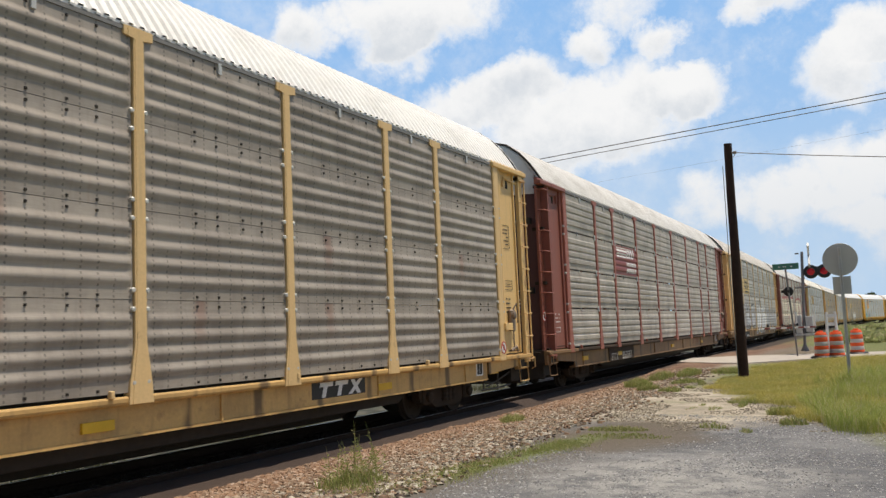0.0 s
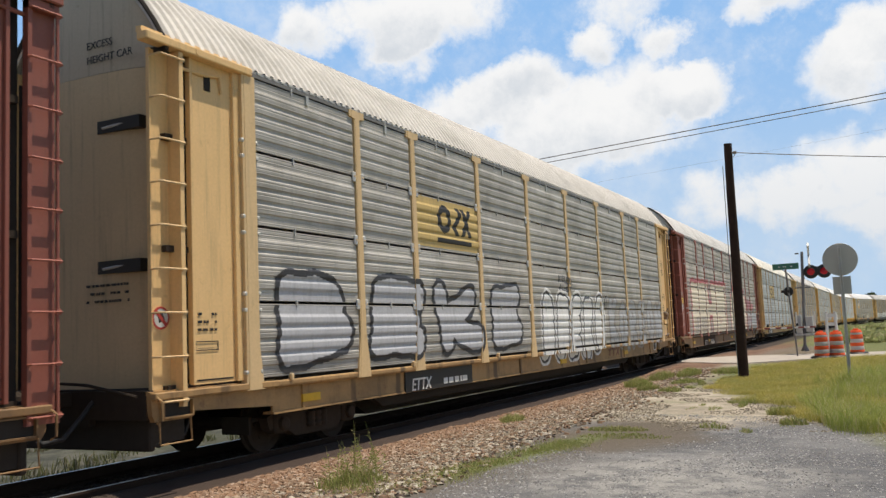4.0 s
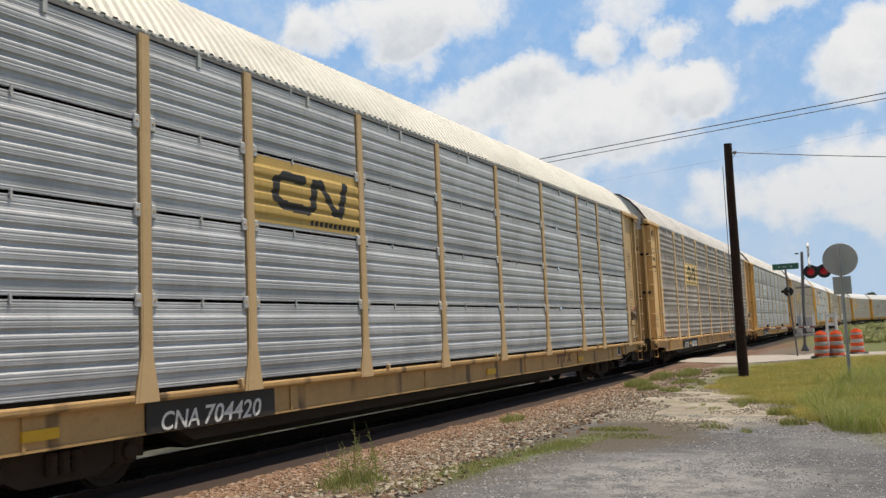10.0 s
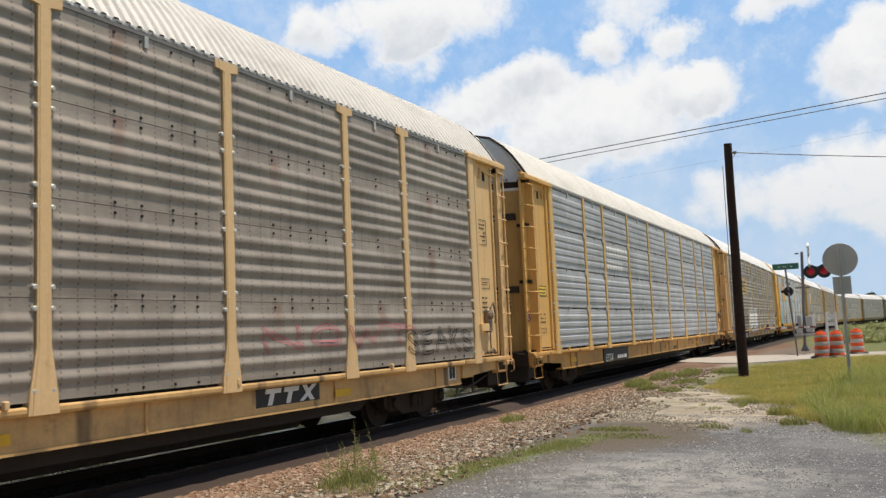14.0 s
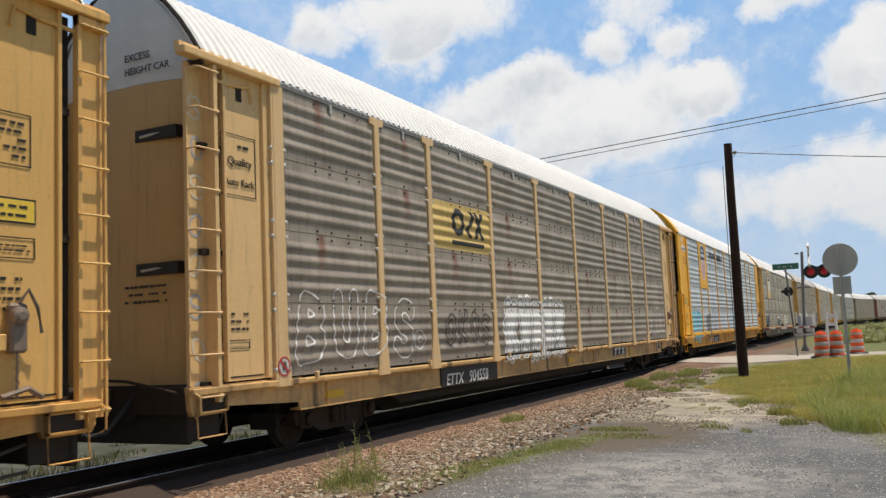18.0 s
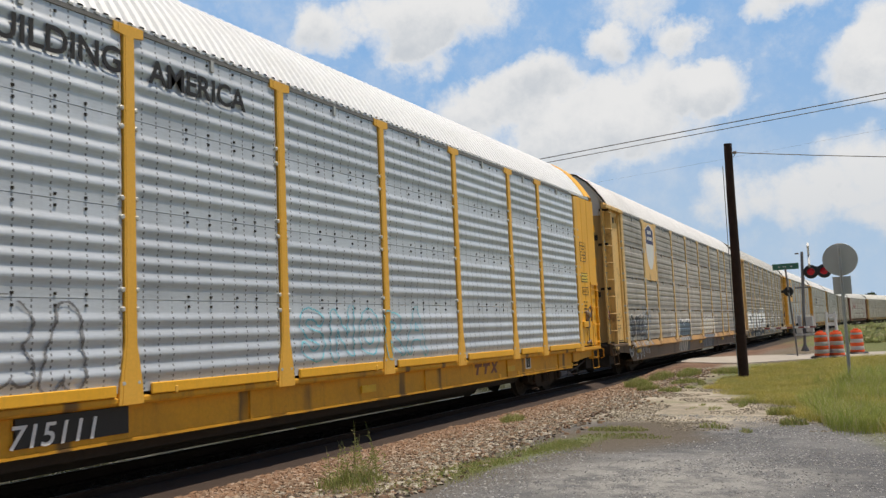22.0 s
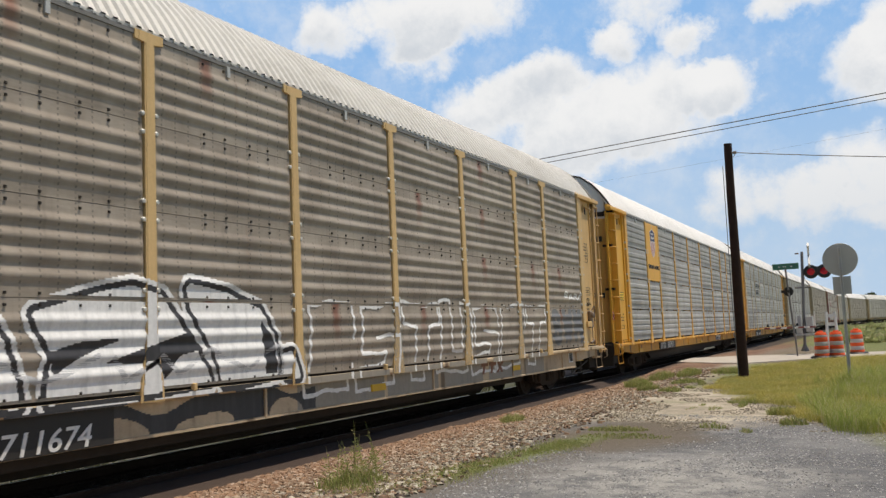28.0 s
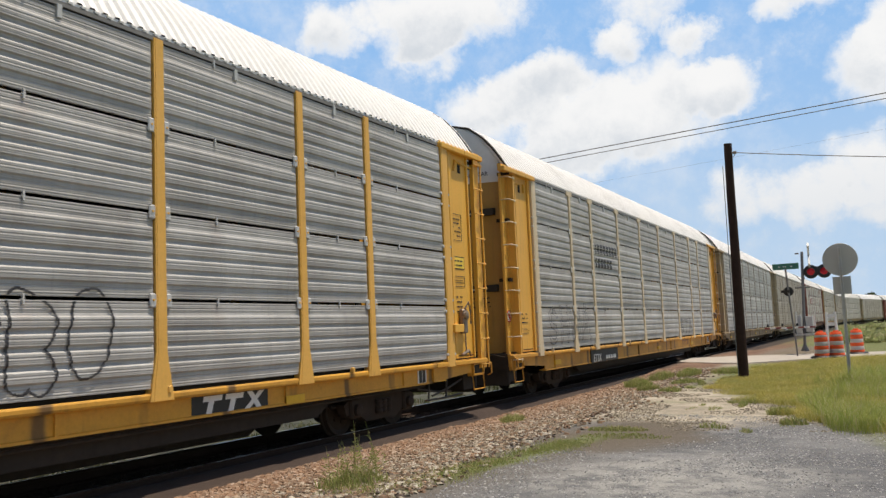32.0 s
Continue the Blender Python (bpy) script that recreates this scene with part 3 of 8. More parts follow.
def skirt_mesh():
    """A sill whose upper plate slopes outward, with the feet of the posts folded over it."""
    def make():
        b = MB()
        b.extrude([(1.2, 0.80), (1.46, 0.845), (1.55, 0.66), (1.55, 0.635), (1.2, 0.62)], "y", -11.3, 11.3, 1)
        b.extrude([(1.40, 0.62), (1.431, 0.62), (1.431, 0.24), (1.45, 0.23), (1.45, 0.2), (1.2, 0.2), (1.2, 0.23), (1.40, 0.25)], "y", -11.3, 11.3)
        for y in POSTS:
            top, low = [(1.463, y - 0.18, 0.86), (1.463, y + 0.18, 0.86)], [(1.562, y - 0.2, 0.655), (1.562, y + 0.2, 0.655)]
            b.quadstrip(top, low, 1)
            b.quadstrip(low, [(1.44, y - 0.16, 0.56), (1.44, y + 0.16, 0.56)], 1)
            for k in (0, 1):
                b.ngon([top[k], low[k], (1.44, low[k][1], 0.655), (1.44, top[k][1], 0.84)], 1)
        return b.mesh("side_sill", 2)
    return cached("skirt", make)


def end_sill_mesh():
    def make():
        b = MB()
        # towards -y is the car's end
        b.extrude([(-13.6, 0.55), (-13.55, 0.47), (-12.95, 0.47), (-12.9, 0.55), (-11.3, 0.46), (-11.3, 0.83), (-13.62, 0.83), (-13.62, 0.78)], "x", 1.34, 1.42)
        b.box((1.36, -13.62, 0.73), (1.505, -11.3, 0.815), 0, 0.012)
        b.box((1.415, -13.45, 0.52), (1.428, -12.98, 0.70), 1)
        b.tube([(1.43, -13.5, 0.5), (1.45, -13.5, 0.2), (1.45, -12.98, 0.2), (1.43, -12.98, 0.5)], 0.013, 0, 6)
        b.box((1.2, -13.5, 0.2), (1.25, -12.9, 0.6), 1)
        for lo, hi in (((-13.47, 0.5), (-12.96, 0.52)), ((-13.47, 0.70), (-12.96, 0.72)), ((-13.47, 0.5), (-13.45, 0.72)), ((-12.98, 0.5), (-12.96, 0.72))):
            b.box((1.415, lo[0], lo[1]), (1.475, hi[0], hi[1]))
        b.tube([(1.5, -13.6, 0.76), (1.58, -13.6, 0.72), (1.58, -13.6, 0.5), (1.5, -13.6, 0.46)], 0.014, 0, 6)
        return b.mesh("end_sill", 2)
    return cached("end_sill", make)


def roof_z(x):
    return 5.15 + 1.2 * max(0.0, 1 - abs(x / 1.45) ** 2.1)


def roof_mesh():
    def make():
        b = MB()
        xs = [-1.45, -1.43, -1.38, -1.28, -1.1, -0.85, -0.5, 0, 0.5, 0.85, 1.1, 1.28, 1.38, 1.43, 1.45]
        y, rows = -13.35, []
        while y < 13.36:
            for dy, h in ((0.0, 0.0), (0.06, 0.0), (0.09, 0.041), (0.15, 0.041)):
                rows.append([(x * (1 + 0.3 * h), y + dy, roof_z(x) + h) for x in xs])
            y += 0.18
        rows.append([(x, y, roof_z(x)) for x in xs])
        for p, q in zip(rows, rows[1:]):
            b.quadstrip(p, q)
        for row in (rows[0], rows[-1]):
            b.quadstrip(row, [(x * 0.97, yy, z - 0.06) for x, yy, z in row])
        for s in (-1, 1):
            b.box((min(s * 1.43, s * 1.452), -13.3, 5.13), (max(s * 1.43, s * 1.452), 13.3, 5.176))
        for y in (-13.37, 13.39):
            b.tube([(x * 1.005, y, roof_z(x) + 0.01) for x in xs], 0.03, 1, 6)
        return b.mesh("roof", 2, 50)
    return cached("roof", make)


def door_mesh(lo, hi, x0=-1.2, x1=1.2):
    """The bowed end door, or one upright slat of it between x0 and x1."""
    def make():
        b = MB()
        k = max(2, round((x1 - x0) / 0.12))
        xs = [x0 + (x1 - x0) * i / k for i in range(k + 1)]
        top = [min(hi, roof_z(x * 1.06) - 0.05) for x in xs]
        def bow(x):
            return -13.42 + 0.16 * abs(x / 1.2) ** 3
        front = [(x, bow(x), lo) for x in xs], [(x, bow(x), t) for x, t in zip(xs, top)]
        b.quadstrip(*front)
        back = [(x, bow(x) + 0.08, lo) for x in xs], [(x, bow(x) + 0.08, t) for x, t in zip(xs, top)]
        b.quadstrip(*back)
        b.quadstrip(front[1], back[1])
        b.quadstrip(front[0], back[0])
        for i in (0, -1):
            b.ngon([front[0][i], front[1][i], back[1][i], back[0][i]])
        return b.mesh("end_door", 2, 30)
    return cached(("door", lo, hi, x0, x1), make)


def slatted_door(car, turn, door_pt, upper_pt):
    """An end door of upright slats with dark slits between them and clips across the slits."""
    back = piece("end_door", door_mesh(0.86, 9.0), [STEEL_DARK, STEEL_DARK], car, turn @ pose(0, 0.12, 0), "slatted brown end door with a white top")
    for i in range(9):
        x0 = -1.2 + 0.2667 * i
        piece("slat", door_mesh(0.9, 4.8, x0 + 0.015, x0 + 0.2517), [door_pt, STEEL_DARK], back, pose(0, -0.12, 0))
        piece("slat", door_mesh(4.803, 9.0, x0 + 0.015, x0 + 0.2517), [upper_pt, STEEL_DARK], back, pose(0, -0.12, 0), "greyish white upper slat")
        if i:
            yb = -13.42 + 0.16 * abs(x0 / 1.2) ** 3
            cb = MB()
            for z in (2.42, 3.24):
                cb.box((x0 - 0.02, yb - 0.126, z - 0.024), (x0 + 0.02, yb - 0.114, z + 0.024))
            piece("clip", cached(("slat_clip", i), lambda: cb.mesh("clip", 1)), [BOLT_GREY], back)


def slot_mesh(zc):
    def make():
        b = MB()
        b.box((0.35, -13.43, zc - 0.08), (1.08, -13.30, zc + 0.08), 0)
        b.tube([(0.45, -13.435, zc - 0.02), (0.95, -13.40, zc + 0.02)], 0.02, 1, 6)
        return b.mesh("door_slot", 2)
    return cached(("slot", zc), make)


def ladder_mesh():
    """Wing plate with a deep flange, at the corner that leads."""
    def make():
        b = MB()
        b.extrude([(1.27, -13.60), (1.325, -13.60), (1.325, -13.58), (1.30, -13.58), (1.30, -13.27), (1.50, -13.27), (1.50, -13.20), (1.27, -13.20)], "z", 0.62, 5.04)
        return b.mesh("ladder", 2)
    return cached("ladder", make)


def rear_ladder_mesh():
    """Wing plate nearly flush with the side, two stiles and a slit towards the end panel."""
    def make():
        b = MB()
        b.extrude([(1.40, -13.56), (1.43, -13.56), (1.43, -13.24), (1.485, -13.24), (1.485, -13.19), (1.40, -13.19)], "z", 0.62, 5.04)
        b.box((1.475, -13.565, 0.62), (1.505, -13.53, 5.0), 0, 0.006)
        b.box((1.40, -13.56, 4.93), (1.5, -13.19, 5.04))
        return b.mesh("ladder", 2)
    return cached("rear_ladder", make)


def rung_mesh():
    def make():
        b = MB()
        b.tube([(1.3, -13.59, 0), (1.48, -13.59, 0), (1.505, -13.565, 0), (1.505, -13.18, 0)], 0.014, 0, 6)
        b.box((1.49, -13.255, -0.03), (1.51, -13.195, 0.03))
        return b.mesh("rung", 1)
    return cached("rung", make)


def rear_rung_mesh():
    def make():
        b = MB()
        b.tube([(1.48, -13.2, 0), (1.515, -13.215, 0), (1.515, -13.58, 0), (1.49, -13.60, 0)], 0.014, 0, 6)
        b.box((1.485, -13.58, -0.03), (1.512, -13.52, 0.03))
        return b.mesh("rung", 1)
    return cached("rear_rung", make)


def shell_mesh():
    """Flush end of the newer kind: grooved plates and a shallow pocket for four rungs."""
    def make():
        b = MB()
        b.box((1.33, -13.5, 0.86), (1.40, -12.0, 5.08))
        for y0, y1, z0 in ((-13.62, -12.965, 2.66), (-12.95, -12.465, 0.86), (-12.45, -11.98, 0.86)):
            b.box((1.36, y0, z0), (1.45, y1, 5.10), 0, 0.008)
        b.box((1.28, -13.6, 0.86), (1.33, -12.96, 2.7))
        b.box((1.30, -13.62, 0.80), (1.45, -13.56, 2.7))
        b.box((1.33, -13.1, 0.80), (1.452, -13.0, 2.66))
        b.box((1.30, -13.62, 2.60), (1.47, -12.96, 2.68))
        for z in (4.2, 3.2, 2.2, 1.4):
            b.box((1.452, -13.63, z), (1.468, -13.6, z + 0.2))
        return b.mesh("end_shell", 2)
    return cached("shell", make)


def shell_rung_mesh():
    def make():
        b = MB()
        b.tube([(1.42, -13.6, 0), (1.475, -13.58, 0), (1.475, -13.0, 0), (1.42, -12.98, 0)], 0.014, 0, 6)
        return b.mesh("rung", 1)
    return cached("shell_rung", make)


def roof_cap_mesh():
    """A painted band that closes the roof at the car's end."""
    def make():
        b = MB()
        xs = [-1.46, -1.4, -1.28, -1.1, -0.85, -0.5, 0, 0.5, 0.85, 1.1, 1.28, 1.4, 1.46]
        rows = [[(x, y, roof_z(x / 1.01) + h) for x in xs] for y, h in ((-13.62, -0.02), (-13.6, 0.055), (-13.0, 0.055), (-12.98, 0.0))]
        for p, q in zip(rows, rows[1:]):
            b.quadstrip(p, q)
        b.quadstrip([(x * 0.96, y, z - 0.12) for x, y, z in rows[0]], rows[0])
        return b.mesh("roof_cap", 1, 40)
    return cached("roof_cap", make)


def end_panel_mesh(flush=False):
    def make():
        b = MB()
        # dark strip set behind the gap to the ladder, for the shade in it
        b.box((1.28, -13.2, 0.84), (1.31, -12.98, 5.04), 1)
        b.box((1.36, -13.02, 0.86), (1.40, -12.05, 5.05))
        b.box((1.38, -13.02, 0.86), (1.44, -12.97, 5.05), 0, 0.006)
        b.box((1.38, -12.2, 0.86), (1.45, -12.08, 5.05), 0, 0.006)
        b.box((1.2, -13.5, 5.0), (1.5, -13.44, 5.07), 1)
        if not flush:
            # dark box in place of the hook hole and its shadow
            b.box((1.395, -12.72, 4.68), (1.408, -12.6, 4.9), 1)
            b.tube([(1.42, -13.2, 4.86), (1.42, -12.7, 4.88), (1.42, -12.45, 4.92), (1.42, -12.4, 4.7)], 0.025, 0, 6)
        b.box((1.395, -13.0, 0.9), (1.406, -12.25, 0.92), 1)
        return b.mesh("end_panel", 2)
    return cached(("end_panel", flush), make)


def cap_mesh():
    def make():
        b = MB()
        b.box((1.36, -13.74, 5.05), (1.54, -11.78, 5.16), 0, 0.015)
        b.box((1.36, -13.74, 5.15), (1.45, -11.9, 5.22))
        b.box((1.53, -12.9, 5.07), (1.547, -12.84, 5.15))
        return b.mesh("cap_beam", 1)
    return cached("cap", make)


def chord_mesh():
    def make():
        b = MB()
        b.box((1.36, -11.72, 5.07), (1.485, 11.72, 5.125))
        b.box((1.36, -11.72, 5.125), (1.44, 11.72, 5.165))
        y = -11.6
        while y < 11.6:
            b.box((1.44, y, 5.13), (1.49, y + 0.06, 5.155), 1)
            y += 0.18
        for p, q in zip(EDGES, EDGES[1:]):
            m = (p + q) / 2
            b.box((1.45, m - 0.03, 4.93), (1.5, m + 0.03, 5.08), 1)
        return b.mesh("top_chord", 2)
    return cached("chord", make)


def latch_mesh():
    """Door lock gear on the trailing end panel: bracket, lever, chain."""
    def make():
        b = MB()
        b.box((1.40, -12.42, 1.38), (1.56, -12.02, 1.54), 0, 0.01)
        b.box((1.40, -12.7, 1.35), (1.52, -12.5, 1.85), 1, 0.03)
        b.tube([(1.5, -12.6, 1.85), (1.56, -12.66, 1.98), (1.54, -12.78, 1.8), (1.5, -12.86, 1.55)], 0.02, 1, 6)
        b.lathe([(0.09, 1.5), (0.09, 1.56), (0.04, 1.58)], "x", (0, -12.58, 1.72), 1, 12)
        for k in range(9):
            z = 1.36 - 0.05 * k
            b.tube([(1.5, -12.58 + 0.012 * (k % 2), z), (1.5, -12.58 - 0.012 * (k % 2), z - 0.055)], 0.015, 1, 5)
        b.tube([(1.45, -12.9, 0.9), (1.5, -12.7, 1.0), (1.5, -12.4, 0.93)], 0.03, 1, 6)
        return b.mesh("door_latch", 2)
    return cached("latch", make)


def truck_meshes():
    def frame_():
        b = MB()
        out = [(-1.18, 0.52), (-1.0, 0.6), (-0.75, 0.58), (-0.45, 0.72), (0.45, 0.72), (0.75, 0.58), (1.0, 0.6), (1.18, 0.52), (1.12, 0.34), (0.8, 0.36), (0.5, 0.2), (-0.5, 0.2), (-0.8, 0.36), (-1.12, 0.34)]
        b.extrude(out, "x", 0.93, 1.09)
        for y in (-0.88, 0.88):
            b.box((0.9, y - 0.16, 0.28), (1.14, y + 0.16, 0.6), 0, 0.03)
            b.lathe([(0.1, 1.1), (0.1, 1.2), (0.06, 1.22)], "x", (0, y, 0.42), 0, 12)
        for y in (-0.16, 0.0, 0.16):
            b.lathe([(0.065, 0.3), (0.075, 0.34), (0.065, 0.38), (0.075, 0.42), (0.065, 0.46), (0.075, 0.5), (0.065, 0.54)], "z", (1.12, y, 0), 0, 10)
        return b.mesh("side_frame", 1)

    def wheels():
        b = MB()
        for s in (-1, 1):
            prof = [(0.09, 0.70), (0.1, 0.80), (0.33, 0.775), (0.36, 0.80), (0.415, 0.80), (0.42, 0.73), (0.45, 0.72), (0.45, 0.69), (0.36, 0.69), (0.3, 0.72), (0.09, 0.70)]
            b.lathe([(r, s * x) for r, x in prof], "x", (0, 0, 0), 0, 28)
            for k in range(6):
                a = math.pi * k / 3
                b.box((s * 0.79 - 0.015, 0.2 * math.cos(a) - 0.03, 0.2 * math.sin(a) - 0.03), (s * 0.79 + 0.015, 0.2 * math.cos(a) + 0.03, 0.2 * math.sin(a) + 0.03))
        b.lathe([(0.085, -1.1), (0.09, -0.7), (0.08, 0.0), (0.09, 0.7), (0.085, 1.1)], "x", (0, 0, 0), 0, 12)
        return b.mesh("wheelset", 1, 40)

    def bolster():
        b = MB()
        b.box((-1.05, -0.2, 0.42), (1.05, 0.2, 0.66), 0, 0.03)
        b.tube([(-0.9, -1.3, 0.5), (-0.9, 1.3, 0.5)], 0.03, 0, 6)
        b.tube([(0.9, -1.3, 0.5), (0.9, 1.3, 0.5)], 0.03, 0, 6)
        b.box((0.4, -1.35, 0.3), (0.9, -1.3, 0.55))
        b.box((0.4, 1.3, 0.3), (0.9, 1.35, 0.55))
        return b.mesh("bolster", 1)
    return cached("side_frame", frame_), cached("wheelset", wheels), cached("bolster", bolster)


def underframe_mesh():
    def make():
        b = MB()
        b.box((-0.38, -13.6, 0.42), (0.38, 13.6, 0.86))
        b.extrude([(-8.2, 0.42), (-7.2, -0.06), (7.2, -0.06), (8.2, 0.42)], "x", -0.34, 0.34)
        for x, low in ((-1.12, -0.21), (1.0, 0.15)):
            b.extrude([(-8.5, 0.46), (-7.9, low), (7.9, low), (8.5, 0.46), (8.5, 0.6), (-8.5, 0.6)], "x", x, x + 0.12)
        y = -11.4
        while y < 11.5:
            b.box((-1.36, y - 0.05, 0.58), (1.36, y + 0.05, 0.82))
            y += 1.9
        b.box((-1.3, -4.2, 0.25), (-0.6, -2.6, 0.7), 0, 0.1)
        b.tube([(0.95, -8.3, 0.4), (0.95, -2.0, 0.36), (0.95, 8.3, 0.4)], 0.04, 0, 6)
        b.tube([(1.25, -11.2, 0.40), (1.25, -7.0, 0.37), (1.25, 7.0, 0.37), (1.25, 11.2, 0.40)], 0.025, 0, 6)
        b.box((0.5, 1.2, 0.28), (1.1, 2.4, 0.62), 0, 0.05)
        b.lathe([(0.16, 3.6), (0.18, 3.7), (0.18, 4.4), (0.16, 4.5)], "y", (0.8, 0, 0.48), 0, 14)
        return b.mesh("underframe", 1)
    return cached("underframe", make)


def coupler_mesh():
    def make():
        b = MB()
        b.box((-0.1, -14.1, 0.66), (0.1, -13.2, 0.84), 0, 0.02)
        b.box((-0.2, -14.32, 0.62), (0.2, -14.05, 0.90), 0, 0.05)
        b.tube([(0.0, -13.7, 0.95), (0.5, -13.75, 0.93), (1.3, -13.72, 0.78)], 0.02, 0, 6)
        b.box((-1.35, -13.62, 0.5), (1.35, -13.5, 0.84))
        return b.mesh("coupler", 1)
    return cached("coupler", make)


def hose_mesh():
    def make():
        b = MB()
        b.tube([(0.45, -13.6, 0.72), (0.48, -13.8, 0.55), (0.46, -14.05, 0.32), (0.42, -14.3, 0.30), (0.40, -14.34, 0.34)], 0.03, 0, 8)
        b.tube([(0.9, -13.2, 0.55), (0.92, -13.4, 0.25), (0.92, -13.0, 0.12), (0.92, -12.55, 0.22), (0.9, -12.4, 0.5)], 0.028, 0, 8)
        return b.mesh("air_hose", 1)
    return cached("hose", make)


# ---- painted marks on the sheets ----
def sill_out(z, skirt, lip):
    """How far the sill or its lip stands out at a height; the skirted kind slopes outward under the sheets."""
    if not skirt:
        return np.full(len(z), 1.484 if lip else SILL_X - 0.003)
    return np.where(z > 0.655, np.maximum(1.46 + (0.845 - z) * 0.487, 1.46), 1.431)


def raster(name, u0, u1, z0, z1, slots, paint_at, cell=0.02, lift=0.008, flat=None, five=False, skirt=False):
    """Paint that follows the ribs: paint_at(U, Z) gives a slot for every spot, or -1 for none."""
    nu, nz = max(2, int((u1 - u0) / cell)), max(2, int((z1 - z0) / cell))
    ue, ze = np.linspace(u0, u1, nu + 1), np.linspace(z0, z1, nz + 1)
    U, Z = np.meshgrid((ue[1:] + ue[:-1]) / 2, (ze[1:] + ze[:-1]) / 2)
    idx = paint_at(U, Z)
    # 0: ribbed sheet or flat board, 1: post, 2: sill, 3: the sill's lip
    kind = np.zeros(U.shape, int)
    if flat is None:
        wide = np.where(Z > 1.5, 0.078, 0.085 + 0.07 * (1.5 - Z) / 0.78)
        for y in EDGES[1:-1]:
            kind[(np.abs(U - y) < wide) & (Z > 0.73)] = 1
        kind[(kind == 0) & (Z < 0.715)] = 2
        kind[(kind == 0) & (Z < 0.82)] = 3
        w = (Z - ROW_Z) % ROW_H
        idx = np.where((kind == 0) & ((w < 0.03) | (w > ROW_H - 0.03)), -1, idx)
    n_all = (nu + 1) * (nz + 1)
    sheet_x = np.array([(SHEET_X + ridge(z, five) if flat is None else flat) + lift for z in ze])
    rows, cols = np.nonzero(idx >= 0)
    shift = kind[rows, cols] * n_all
    first = rows * (nu + 1) + cols
    corner = np.stack([first + shift, first + 1 + shift, first + nu + 2 + shift, first + nu + 1 + shift], 1)
    used, inv = np.unique(corner, return_inverse=True)
    gk, rest = used // n_all, used % n_all
    gi, gj = rest // (nu + 1), rest % (nu + 1)
    vx = np.choose(gk, [sheet_x[gi], np.full(len(gi), POST_X + lift), sill_out(ze[gi], skirt, False) + lift, sill_out(ze[gi], skirt, True) + lift])
    verts = np.stack([vx, ue[gj], ze[gi]], 1)
    me = bpy.data.meshes.new(name)
    me.from_pydata(verts.tolist(), [], inv.reshape(-1, 4).tolist())
    for _ in range(slots):
        me.materials.append(None)
    me.polygons.foreach_set("material_index", idx[rows, cols].astype(np.int32))
    me.polygons.foreach_set("use_smooth", [True] * len(rows))
    me.update()
    return me


def arc(cx, cy, rx, ry, a, b, k=10):
    return [(cx + rx * math.cos(radians(a + (b - a) * i / k)), cy + ry * math.sin(radians(a + (b - a) * i / k))) for i in range(k + 1)]


# skeletons of spray-can shapes in a unit square
SHAPES = {
    "o": [arc(0.5, 0.5, 0.38, 0.42, 0, 360, 14)],
    "b": [[(0.15, 0.05), (0.15, 0.95)], arc(0.15, 0.72, 0.6, 0.22, 90, -90), arc(0.15, 0.28, 0.7, 0.23, 90, -90)],
    "c": [arc(0.55, 0.5, 0.42, 0.44, 50, 310)],
    "e": [[(0.85, 0.95), (0.2, 0.92), (0.2, 0.06), (0.9, 0.08)], [(0.2, 0.5), (0.75, 0.52)]],
    "k": [[(0.18, 0.05), (0.18, 0.95)], [(0.85, 0.95), (0.2, 0.45), (0.9, 0.03)]],
    "s": [arc(0.5, 0.72, 0.36, 0.22, 20, 250, 8) + arc(0.5, 0.28, 0.36, 0.22, 90, -160, 8)],
    "h": [[(0.15, 0.02), (0.15, 0.98)], [(0.85, 0.02), (0.85, 0.98)], [(0.15, 0.52), (0.85, 0.5)]],
    "z": [[(0.1, 0.92), (0.9, 0.9), (0.15, 0.1), (0.92, 0.06)]],
    "a": [[(0.05, 0.02), (0.5, 0.98), (0.95, 0.02)], [(0.25, 0.36), (0.78, 0.36)]],
    "u": [[(0.12, 0.98), (0.14, 0.3)] + arc(0.5, 0.3, 0.36, 0.24, 180, 360, 8) + [(0.88, 0.98)]],
    "r": [[(0.15, 0.02), (0.15, 0.96)], arc(0.15, 0.72, 0.65, 0.24, 90, -90), [(0.3, 0.5), (0.9, 0.02)]],
    "n": [[(0.12, 0.02), (0.14, 0.95), (0.85, 0.06), (0.88, 0.98)]],
    "t": [[(0.5, 0.02), (0.5, 0.95)], [(0.05, 0.92), (0.95, 0.96)]],
    "w": [[(0.02, 0.95), (0.25, 0.05), (0.5, 0.7), (0.75, 0.05), (0.98, 0.95)]],
    "l": [[(0.2, 0.98), (0.2, 0.06), (0.9, 0.08)]],
    "m": [[(0.05, 0.02), (0.12, 0.95), (0.5, 0.35), (0.88, 0.95), (0.95, 0.02)]],
}


